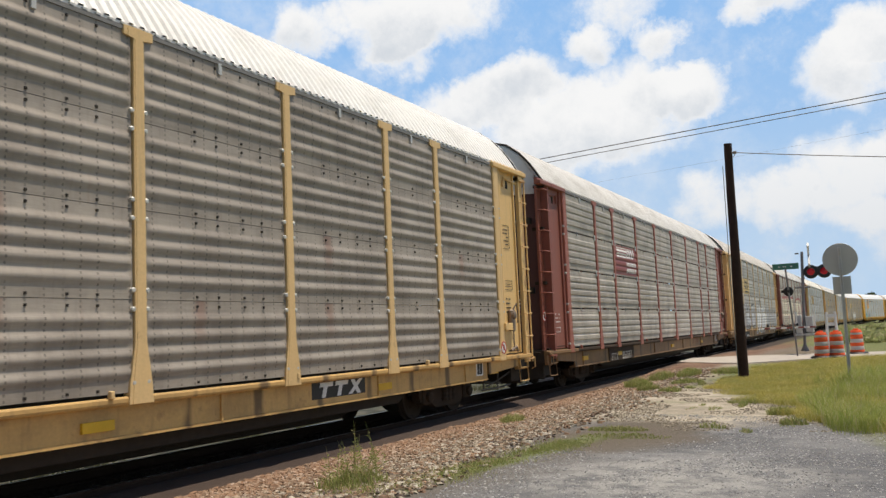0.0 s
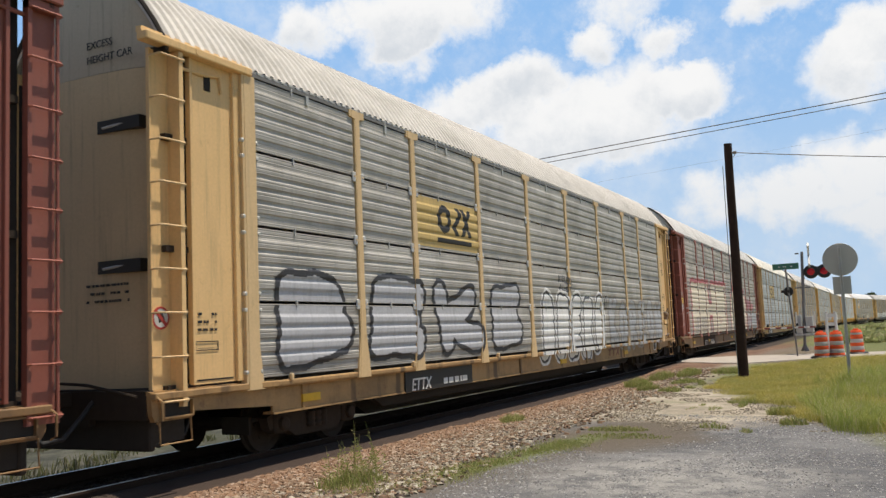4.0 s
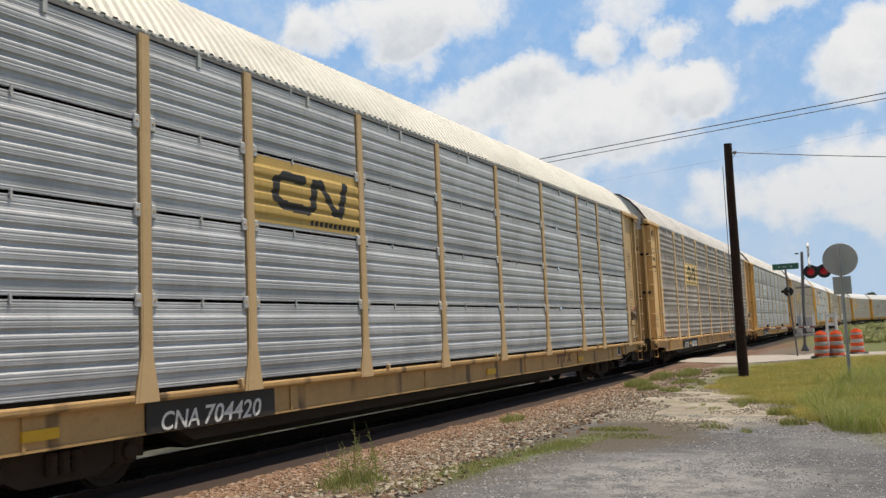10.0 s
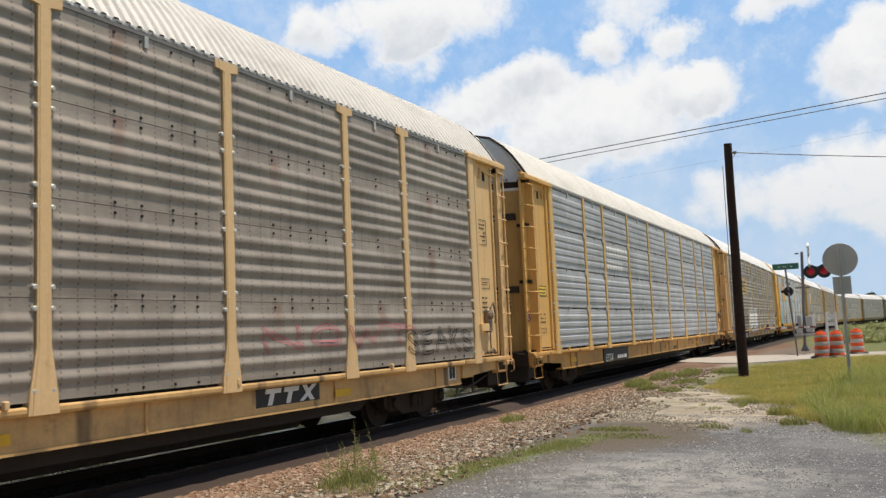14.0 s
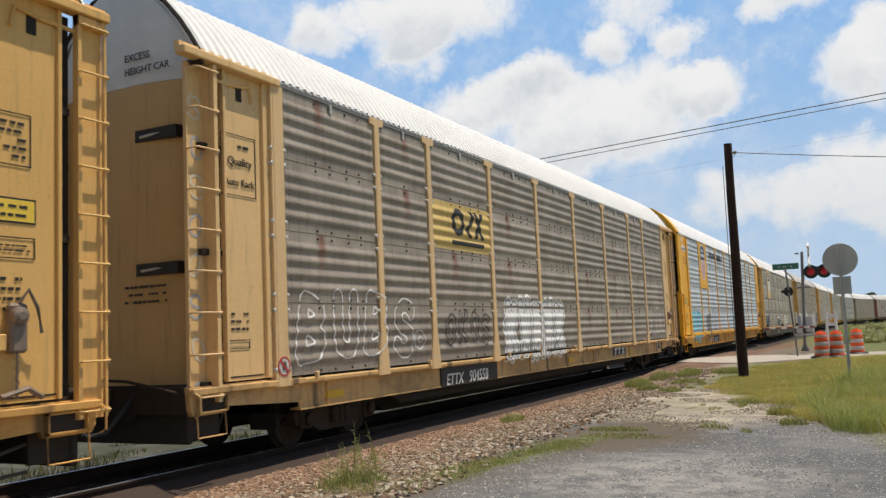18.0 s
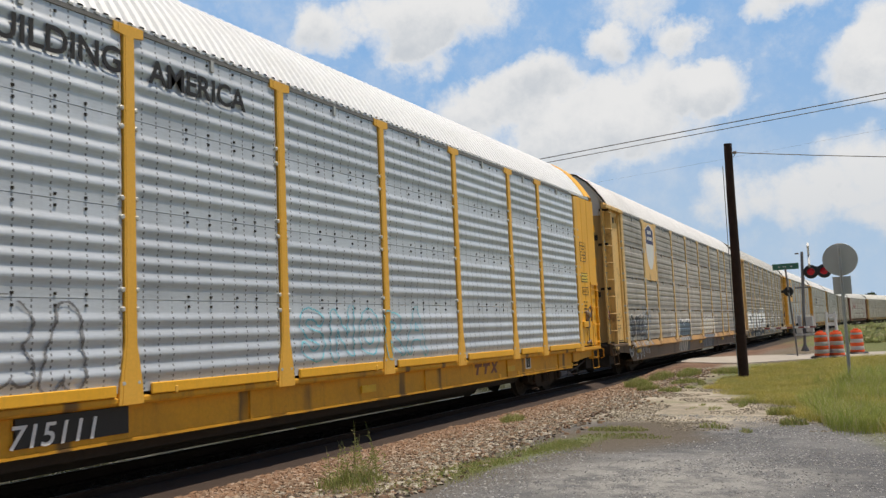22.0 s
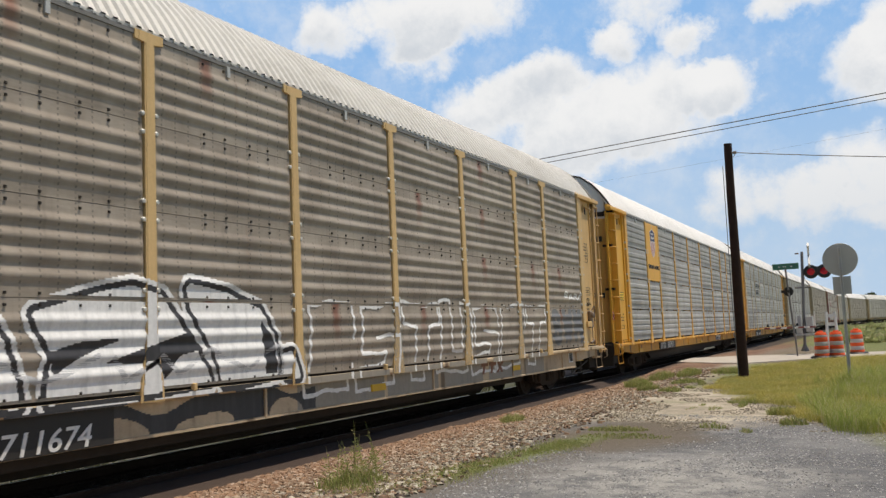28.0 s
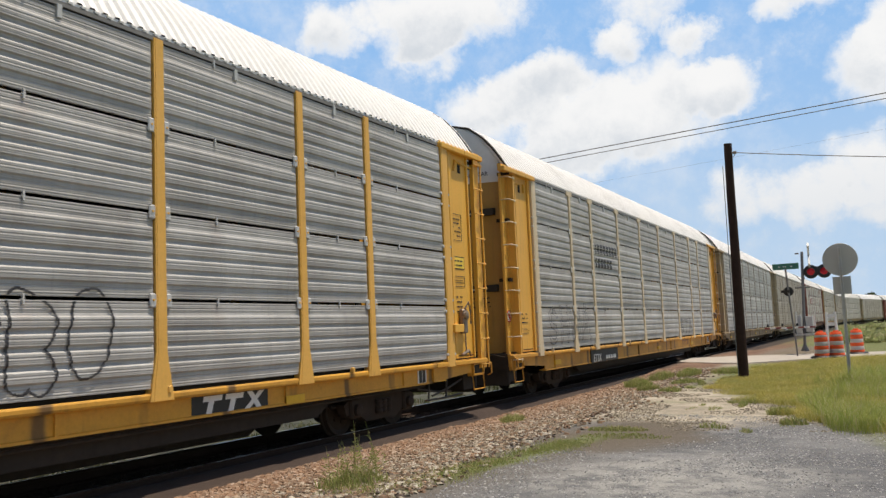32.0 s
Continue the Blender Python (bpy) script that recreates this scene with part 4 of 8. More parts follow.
SHAPES.update({
    "1": [[(0.95, 0.6), (0.95, 0.98), (0.05, 0.98), (0.05, 0.02), (0.95, 0.02), (0.95, 0.3)]],
    "2": [[(0.05, 0.98), (0.95, 0.98), (0.95, 0.7), (0.66, 0.7), (0.66, 0.02), (0.34, 0.02), (0.34, 0.7), (0.05, 0.7), (0.05, 0.98)]],
    "3": [[(0.95, 0.72), (0.95, 0.98), (0.05, 0.98), (0.05, 0.45), (0.6, 0.42), (0.6, 0.3), (0.05, 0.28), (0.05, 0.02), (0.95, 0.02), (0.95, 0.6), (0.4, 0.62)]],
    "4": [[(0.05, 0.98), (0.35, 0.98), (0.35, 0.3), (0.65, 0.3), (0.65, 0.98), (0.95, 0.98), (0.95, 0.02), (0.05, 0.02), (0.05, 0.98)]],
    "g": [[(0.92, 0.7), (0.88, 0.94), (0.12, 0.9), (0.06, 0.1), (0.92, 0.08), (0.9, 0.45), (0.5, 0.45)]],
    "p": [[(0.15, 0.02), (0.15, 0.96)], arc(0.15, 0.7, 0.68, 0.26, 90, -90)],
    "i": [[(0.5, 0.04), (0.5, 0.96)]],
    "d": [[(0.15, 0.04), (0.15, 0.96)], arc(0.15, 0.5, 0.72, 0.46, 90, -90)],
    "v": [[(0.05, 0.98), (0.5, 0.04), (0.95, 0.98)]],
    "y": [[(0.05, 0.98), (0.5, 0.5), (0.95, 0.98)], [(0.5, 0.5), (0.45, 0.02)]],
    "6": [arc(0.6, 0.55, 0.5, 0.43, 70, 190, 8), arc(0.5, 0.28, 0.36, 0.25, 0, 360, 12)],
    ".": [[(0.45, 0.45), (0.55, 0.5)]],
    "(": [[(0.8, 0.95), (0.3, 0.9), (0.25, 0.1), (0.8, 0.03)]],
    ")": [[(0.2, 0.98), (0.7, 0.9), (0.75, 0.12), (0.2, 0.05)]],
    "x": [[(0.05, 0.98), (0.95, 0.02)], [(0.95, 0.98), (0.05, 0.02)]],
})


def letter_fields(U, Z, u0, u1, z0, z1, word, seed, pad):
    """For each shape of a spray-painted row, the distance of every spot to its strokes."""
    rng = random.Random(seed)
    step = (u1 - u0) / len(word)
    U = U + 0.035 * np.sin(4.1 * Z + seed) + 0.012 * np.sin(13.0 * Z + 2 * seed)
    Z = Z + 0.035 * np.sin(3.3 * U + seed) + 0.012 * np.sin(11.0 * U + seed)
    fields = []
    for i, ch in enumerate(word):
        lean, dz, grow = rng.uniform(-0.1, 0.1), rng.uniform(-0.04, 0.04) * (z1 - z0), rng.uniform(0.94, 1.1)
        w, h = max(step * 0.3, step * grow - 2 * pad), max(0.3 * (z1 - z0), z1 - z0 - 2 * pad)
        best = np.full(U.shape, 9.0)
        for line in SHAPES[ch]:
            pts = [(u0 + step * (i + 0.5) + (x - 0.5) * w + lean * (y - 0.5) * step, (z0 + z1) / 2 + dz + (y - 0.5) * h) for x, y in line]
            for (ax, ay), (bx, by) in zip(pts, pts[1:]):
                dx, dy = bx - ax, by - ay
                t = np.clip(((U - ax) * dx + (Z - ay) * dy) / (dx * dx + dy * dy + 1e-9), 0, 1)
                best = np.minimum(best, np.hypot(U - ax - t * dx, Z - ay - t * dy))
        fields.append(best)
    return fields


def spray(car, word, u0, u1, z0, z1, fill, outline, seed, body=0.16, edge=0.05, hollow=False, halo=None, five=False, skirt=False):
    """A spray-painted piece: each shape over the one before it, with its outline and, where given, a halo round all."""
    def spot(U, Z):
        idx = np.full(U.shape, -1)
        fields = letter_fields(U, Z, u0, u1, z0, z1, word, seed, body + edge)
        if halo is not None:
            idx[np.minimum.reduce(fields) < body + edge + 0.08] = 2
        for d in fields:
            idx[d < body + edge] = 1
            idx[d < body] = -1 if hollow else 0
        return idx
    me = raster("graffiti", u0 - 0.3 - HALF, u1 + 0.3 - HALF, max(0.22 if skirt else 0.46, z0 - 0.1), z1 + 0.12, 3, lambda U, Z: spot(U + HALF, Z), 0.014 if min(edge, body) < 0.04 else 0.02, lift=0.014 if hollow else 0.008, five=five, skirt=skirt)
    tagged(piece("graffiti", me, [fill, outline, halo or outline], car, label="spray-painted graffiti across the side sheets"), kind="stuff")


def drip_bars(car, u0, u1, light):
    """Slanted bars under a piece, black and pale by turns, over lip and web of the skirted sill."""
    def at(U, Z):
        u = U + HALF - (Z - 0.2) * 0.55 + 0.02 * np.sin(9.0 * Z)
        w = (u - u0 + 0.05 * np.sin(u * 3.7)) / 0.36 % 1.0
        idx = np.where((w < 0.52) | (u > u1 - 0.5), 0, 1)
        end = u1 + 0.06 * np.sin(Z * 14.0)
        return np.where((U + HALF > u0 + 0.05 * np.sin(Z * 11.0)) & (u < end), idx, -1)
    me = raster("graffiti", u0 - 0.1 - HALF, u1 + 0.5 - HALF, 0.24, 0.84, 2, at, 0.02, 0.009, skirt=True)
    tagged(piece("graffiti", me, [spray_paint((0.035, 0.033, 0.035)), light], car, label="slanted black and pale sprayed bars on the sill"), kind="stuff")


def edge_field(U, Z, pts):
    """Signed distance of every spot to a closed outline, negative inside."""
    best, inside = np.full(U.shape, 9.0), np.zeros(U.shape, bool)
    for (ax, ay), (bx, by) in zip(pts, pts[1:] + pts[:1]):
        dx, dy = bx - ax, by - ay
        t = np.clip(((U - ax) * dx + (Z - ay) * dy) / (dx * dx + dy * dy + 1e-9), 0, 1)
        best = np.minimum(best, np.hypot(U - ax - t * dx, Z - ay - t * dy))
        inside ^= ((ay > Z) != (by > Z)) & (U < ax + (Z - ay) * dx / (dy if abs(dy) > 1e-9 else 1e-9))
    return np.where(inside, -best, best)


def balloon_letter(car, body, wedges, fill, ink, halo):
    """One broad rounded letter: pale body, black edge and black wedges cut into it, a pale line round all."""
    us = [u for u, z in body]
    def at(U, Z):
        u, z = U + HALF + 0.02 * np.sin(5.0 * Z), Z + 0.015 * np.sin(4.0 * U)
        d = edge_field(u, z, body) - 0.05
        idx = np.where(d < 0.13, 2, -1)
        idx = np.where(d < 0.07, 1, idx)
        idx = np.where(d < 0.0, 0, idx)
        for wedge in wedges:
            idx = np.where(edge_field(u, z, wedge) < 0.015, 1, idx)
        return idx
    me = raster("graffiti", min(us) - 0.25 - HALF, max(us) + 0.25 - HALF, 0.74, 2.3, 3, at, 0.018)
    tagged(piece("graffiti", me, [fill, ink, halo], car, label="broad white spray-painted letter with a black edge"), kind="stuff")


def four_letters(car):
    g = [(1.95, 0.95), (1.9, 1.85), (3.2, 1.97), (3.9, 1.94), (3.92, 1.64), (4.3, 1.62), (4.8, 1.63), (5.08, 1.42), (5.1, 1.1), (5.0, 0.84), (2.2, 0.86)]
    g_cut = [(3.1, 1.61), (3.95, 1.6), (3.66, 1.46), (3.95, 1.36), (3.93, 1.14), (3.75, 1.02), (3.6, 1.28)]
    u = [(5.36, 0.86), (5.36, 1.62), (5.64, 1.86), (6.3, 1.98), (6.4, 1.87), (6.78, 1.86), (7.34, 1.67), (7.5, 1.46), (7.66, 0.86)]
    u_cut = [(6.2, 2.0), (6.36, 1.9), (6.42, 1.35), (6.68, 0.94), (6.5, 0.88), (6.12, 1.02), (6.17, 1.5)]
    z = [(7.92, 1.74), (8.2, 1.8), (9.17, 2.03), (9.6, 1.93), (10.02, 1.45), (10.4, 0.9), (8.06, 0.86), (8.06, 1.05), (8.16, 1.34)]
    z_cuts = [[(8.08, 1.34), (8.42, 1.41), (8.95, 1.44), (8.4, 1.27), (8.1, 1.12)], [(8.82, 1.19), (9.4, 1.36), (10.06, 1.49), (10.3, 1.3), (9.9, 1.24), (9.66, 1.0), (9.5, 1.22)]]
    d = [(10.08, 2.05), (10.78, 1.98), (11.44, 1.77), (11.74, 1.37), (11.76, 0.92), (10.7, 0.86), (10.56, 1.28), (10.16, 1.82)]
    d_cut = [(11.5, 1.62), (11.74, 1.37), (11.78, 0.93), (11.55, 0.93)]
    tail = [(11.95, 1.12), (12.12, 1.16), (12.24, 0.86), (12.0, 0.86)]
    for body, cuts in ((g, [g_cut]), (u, [u_cut]), (z, z_cuts), (d, [d_cut]), (tail, [])):
        balloon_letter(car, body, cuts, SP_WHITE, SP_BLACK, SP_WHITE)


def roller_patches(car, u0, u1, ink):
    """Roller paint left on the posts and the sill between sprayed outlines."""
    def at(U, Z):
        near = np.minimum.reduce([np.abs(U - y) for y in EDGES])
        u = U + HALF
        on_post = (near < 0.2) & (Z < 1.98 + 0.06 * np.sin(U * 7))
        on_sill = (Z < 0.82) & (np.sin(u * 2.9) + 0.6 * np.sin(u * 6.1 + 1) > -1.1)
        return np.where((on_post | on_sill) & (u > u0) & (u < u1), 0, -1)
    me = raster("graffiti", u0 - HALF, u1 - HALF, 0.33, 2.05, 1, at, 0.025, 0.005)
    tagged(piece("graffiti", me, [ink], car, label="pale roller paint over posts and sill"), kind="stuff")


def block_piece(car, fill, outline, five):
    """Huge square letters in flat cream with a broad red edge."""
    def inside(u, z, e):
        a = (u > 2.95 - e) & (u < 12.6 + e) & (z < 3.15 + e)
        a &= ~((u > 7.19 + e) & (u < 8.04 - e) & (z > 2.18 + e))
        a &= ~((u > 7.23 + e) & (u < 8.12 - e) & (z < 1.66 - e))
        r = np.abs((u - 17.4) / (3.2 + e)) ** 4 + np.abs((z - 0.7) / (2.33 + e)) ** 4
        return a | (r < 1)

    def spot(U, Z):
        rng = np.random.default_rng(4)
        u = U + HALF + 0.03 * np.sin(Z * 5.0) + 0.02 * np.sin(U * 13.0) + rng.normal(0, 0.022, U.shape)
        z = Z + 0.03 * np.sin(U * 5.0) - 0.012 * (U + HALF - 3) + rng.normal(0, 0.018, U.shape)
        idx = np.where(inside(u, z, 0.2), 1, -1)
        idx = np.where(inside(u, z, 0.0), 0, idx)
        return np.where((u > 17.6) & (u < 18.18) & (z > 1.1) & (z < 2.5), 1, idx)
    me = raster("graffiti", 2.5 - HALF, 21.2 - HALF, 0.86, 3.5, 2, spot, 0.022, five=five)
    tagged(piece("graffiti", me, [fill, outline], car, label="huge cream block letters with a red edge"), kind="stuff")


def sill_waves(car):
    """Dark sprayed waves along the sill, with the bare paint left in arches."""
    def at(U, Z):
        u = (U + HALF) % 1.62 - 0.81
        arch = np.hypot(u / (0.5 + 0.12 * np.sin(U * 1.1)), (Z - 0.33) / (0.2 + 0.05 * np.sin(U * 2.3))) < 1
        top = 0.70 + 0.1 * np.sin(U * 2.1 + 0.6) + 0.05 * np.sin(U * 5.0)
        return np.where((Z < top) & ~arch, 0, -1)
    me = raster("graffiti", -11.2, -0.9, 0.33, 0.80, 1, at, 0.02, 0.006)
    tagged(piece("graffiti", me, [spray_paint((0.035, 0.033, 0.035))], car, label="dark sprayed waves along the sill"), kind="stuff")


def wing_tag(car, word, inks):
    """Single spray-can shapes one over the other on the wing plate."""
    for i, ch in enumerate(word):
        z = 4.3 - 0.53 * i
        me = raster("graffiti", -13.47, -13.19, z - 0.02, z + 0.36, 1, lambda U, Z: np.where(letter_fields(U, Z, -13.49, -13.17, z - 0.02, z + 0.36, ch, 70 + i, 0.02)[0] < 0.018, 0, -1), 0.012, 0.002, 1.302)
        tagged(piece("graffiti", me, [inks[i % len(inks)]], car, label="faded spray-painted strokes between the rungs"), kind="stuff")


def spray_paint(color):
    key = ("spray", color)
    if key not in MATS:
        n = Nodes("spray_paint")
        v = n.coords()
        c = n.mix(n.math("MULTIPLY", n.ramp(n.noise(n.coords((1, 6, 0.6)), 1.5, 5.0), 0.45, 0.75), 0.5), color, tuple(0.5 * x + 0.05 for x in color))
        c = n.shade(c, n.math("ADD", 0.8, n.math("MULTIPLY", n.noise(v, 18.0), 0.4)))
        MATS[key] = n.out(c, 0.55)
    return MATS[key]


def plate(car, kind, tint, five):
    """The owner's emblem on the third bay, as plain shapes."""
    u0, u1, z0, z1 = -7.06, -4.38, 3.03, 4.0
    dark = BLACK_PAINT
    if kind == "bars":          # maroon ground, white stripes and blocks
        def at(U, Z):
            u, w = (U - u0) / (u1 - u0), (Z - z0) / (z1 - z0)
            idx = np.zeros(U.shape, int)
            stripes = (w > 0.58) & (w < 0.92) & (u > 0.08) & (u < 0.5) & (((w - 0.58) * 14 % 1.4) < 0.9)
            mark = (w > 0.58) & (w < 0.92) & (u > 0.52) & (u < 0.88) & (np.abs((u * 9 + w * 1.5) % 1.0 - 0.5) > 0.16)
            words = (((w > 0.32) & (w < 0.46)) | ((w > 0.10) & (w < 0.24))) & (u > 0.5) & (u < 0.95) & ((u * 19) % 1.0 > 0.25)
            idx[stripes | mark | words] = 1
            return idx
        mats = [tint, WHITE_PAINT]
    elif kind in ("blocks", "wide_blocks"):      # yellow ground, three heavy dark shapes over a bar
        def at(U, Z):
            u, w = (U - u0) / (u1 - u0), (Z - z0) / (z1 - z0)
            idx = np.zeros(U.shape, int)
            if kind == "wide_blocks":
                u, w = (u - 0.2) * 0.85 + 0.31, (w - 0.52) * 0.82 + 0.6
            r = np.hypot((u - 0.42) / 0.11, (w - 0.6) / 0.29)
            a = (r < 1.0) & (r > 0.48)
            d2 = np.abs(u - 0.632 - 0.045 * np.sin((w - 0.6) * 11.0))
            b2 = (d2 < 0.034) & (np.abs(w - 0.6) < 0.29)
            c2 = (np.abs(np.abs(u - 0.79) - np.abs(w - 0.6) * 0.22) < 0.03) & (np.abs(w - 0.6) < 0.29)
            bar = (kind == "blocks") & (w > 0.11) & (w < 0.2) & (u > 0.3) & (u < 0.87)
            idx[a | b2 | c2 | bar] = 1
            return idx
        mats = [tint, dark]
    elif kind == "ring":        # yellow ground, one bent dark line
        def at(U, Z):
            u, w = (U - u0) / (u1 - u0), (Z - z0) / (z1 - z0)
            idx = np.zeros(U.shape, int)
            pts = [(0.43, 0.74), (0.26, 0.75), (0.19, 0.66), (0.18, 0.4), (0.25, 0.3), (0.47, 0.27), (0.52, 0.34), (0.54, 0.72), (0.6, 0.74), (0.74, 0.32), (0.8, 0.3), (0.85, 0.78)]
            d = np.full(U.shape, 9.0)
            for (ax, ay), (bx, by) in zip(pts, pts[1:]):
                dx, dy = bx - ax, by - ay
                t = np.clip(((u - ax) * dx + (w - ay) * dy) / (dx * dx + dy * dy), 0, 1)
                d = np.minimum(d, np.hypot((u - ax - t * dx) * 2.4, w - ay - t * dy))
            idx[d < 0.075] = 1
            idx[(w < 0.14) & (w > 0.05) & (u > 0.5) & ((u * 21) % 1 > 0.3)] = 1
            return idx
        mats = [tint, dark]
    else:                       # two rows of light bars
        def at(U, Z):
            u, w = (U - u0) / (u1 - u0), (Z - z0) / (z1 - z0)
            rows_ = ((w > 0.52) & (w < 0.86)) | ((w > 0.12) & (w < 0.4) & (u < 0.72))
            return np.where(rows_ & (u > 0.06) & (u < 0.94) & ((u * 8.6) % 1.0 > 0.22) & ((w * 7) % 1.0 > 0.12), 0, -1)
        mats = [WHITE_PAINT if kind == "light" else dark, dark]
    me = raster("emblem", u0, u1, z0, z1, 2, at, 0.018, 0.004, five=five)
    tagged(piece("emblem", me, mats, car, label="painted owner's emblem on the ribbed sheets"), kind="stuff")


def shield_plate(car, tint, scale, plain_body):
    """A flat yellow sheet on the second bay with a shield: navy head, striped or plain body."""
    b = MB()
    b.box((1.44, -8.96, 2.97), (1.5, -7.24, 5.08), 0, 0.01)
    pl = piece("emblem_board", cached("board", lambda: b.mesh("emblem_board", 1)), [tint], car, label="flat yellow emblem board")
    cy, cz, hw, hh = -8.1, 4.2 if scale > 0.9 else 4.38, 0.62 * scale, 0.84 * scale

    def at(U, Z):
        a, w = (U - cy) / hw, (Z - cz) / hh
        side = np.where(w > 0.3, 0.86 + 0.14 * np.abs(np.sin((w - 0.3) * 4.2)), np.sqrt(np.clip(1 - np.clip((-w + 0.3) / 1.3, 0, 1) ** 2.4, 0, 1)) * 0.98)
        top = 0.9 + 0.1 * np.cos(a * 3.0)
        inside = (np.abs(a) < side) & (w < top) & (w > -1)
        core = (np.abs(a) < side - 0.07) & (w < top - 0.05) & (w > -0.95)
        idx = np.where(inside, 0, -1)
        head = core & (w > 0.12)
        idx = np.where(head, 1, idx)
        for lo, hi, half in ((0.58, 0.74, 0.5), (0.3, 0.46, 0.62)):
            idx = np.where(head & (w > lo) & (w < hi) & (np.abs(a) < half) & ((a * 4.6 + 9) % 1.0 > 0.24), 0, idx)
        if not plain_body:
            idx = np.where(core & (w <= 0.1) & ((a * 3.25 + 8.25) % 1.0 < 0.5), 2, idx)
        return idx
    me = cached(("shield", scale, plain_body), lambda: raster("shield", -8.8, -7.4, 3.1, 5.06, 3, at, 0.012, 0.004, 1.5))
    piece("shield", me, [WHITE_PAINT, plain("navy_paint", (0.03, 0.035, 0.11), 0.6), plain("red_stripe_paint", (0.42, 0.04, 0.05), 0.6)], pl, label="painted shield with a navy head")


def bars_mesh(key, w, h, rows, cut, frame_=True, seed=1):
    """A stencilled block that cannot be read: rows of short bars, some in a thin frame."""
    def make():
        b = MB()
        rng = random.Random(seed)
        t = 0.004
        if frame_:
            for lo, hi in (((0, 0), (w, 0.012)), ((0, h - 0.012), (w, h)), ((0, 0), (0.012, h)), ((w - 0.012, 0), (w, h))):
                b.box((0, lo[0], lo[1]), (t, hi[0], hi[1]))
        pad = 0.06 if frame_ else 0.0
        rh = (h - 2 * pad) / max(1, rows)
        for r in range(rows):
            y = pad
            while y < w - pad - 0.02:
                step = rng.uniform(0.5, 1.5) * cut
                if rng.random() > 0.15:
                    b.box((0, y, pad + r * rh + rh * 0.3), (t, min(y + step * 0.72, w - pad), pad + r * rh + rh * 0.62))
                y += step
        return b.mesh("stencil", 1)
    return cached(key, make)


def sill_mark(car, y, kind, number, mark, low, ground, ink, lead=-1.08, wide=1.12):
    """The dark number patch over sill and lip: the owner's mark, then the number."""
    b = MB()
    if kind == "full":
        b.box((SILL_X - 0.01, lead - 0.2, low - 0.02), (SILL_X + 0.033, 1.5, 0.715))
    else:
        b.box((SILL_X - 0.01, 0.15, 0.40), (SILL_X + 0.033, 1.6, 0.70))
    patch = piece("number_patch", cached(("patch", kind, low, lead), lambda: b.mesh("number_patch", 1)), [ground], car, pose(0, y, 0), "dark number patch on the sill")
    tagged(piece("mark", cached(("mark", mark), lambda: text_mesh(mark, 0.31, 0.2, 0.003)), [ink], patch, pose(SILL_X + 0.036, lead, low), "white stencilled mark"), kind="stuff")
    if number:
        tagged(piece("number", cached(("num", number), lambda: text_mesh(number, 0.335, 0.2, 0.003)), [ink], patch, pose(SILL_X + 0.036, 0.05, low) @ Matrix.Diagonal((1, wide, 1, 1)), "white stencilled number"), kind="stuff")
    else:
        piece("stencil", bars_mesh("sill_bars2", 1.15, 0.34, 1, 0.2, False, 5), [ink], patch, pose(SILL_X + 0.034, 0.2, low - 0.06))


def owner_mesh():
    """Broad slanted strokes with heads, the builder's mark in plain shapes."""
    b = MB()
    for y in (0.0, 0.42):
        b.extrude([(y + 0.1, 0.0), (y + 0.2, 0.0), (y + 0.26, 0.16), (y + 0.16, 0.16)], "x", 0.0, 0.004)
        b.extrude([(y + 0.05, 0.16), (y + 0.4, 0.16), (y + 0.42, 0.23), (y + 0.07, 0.23)], "x", 0.0, 0.004)
    b.extrude([(0.84, 0.0), (0.95, 0.0), (1.27, 0.23), (1.16, 0.23)], "x", 0.0, 0.004)
    b.extrude([(1.1, 0.0), (1.21, 0.0), (1.02, 0.23), (0.91, 0.23)], "x", 0.0005, 0.0045)
    return b.mesh("owner_mark", 1)


def round_sign():
    def make():
        b = MB()
        b.lathe([(0.0, 0.006), (0.115, 0.006)], "x", (0, 0, 0), 0, 20)
        b.lathe([(0.115, 0.008), (0.14, 0.008), (0.14, 0.0)], "x", (0, 0, 0), 1, 20, False)
        b.extrude([(-0.1, 0.07), (-0.07, 0.1), (0.1, -0.07), (0.07, -0.1)], "x", 0.006, 0.01, 1)
        b.extrude([(-0.05, 0.05), (0.02, 0.07), (0.06, -0.02), (-0.03, -0.06)], "x", 0.006, 0.009, 2)
        return b.mesh("warning_sticker", 3)
    return cached("round_sign", make)


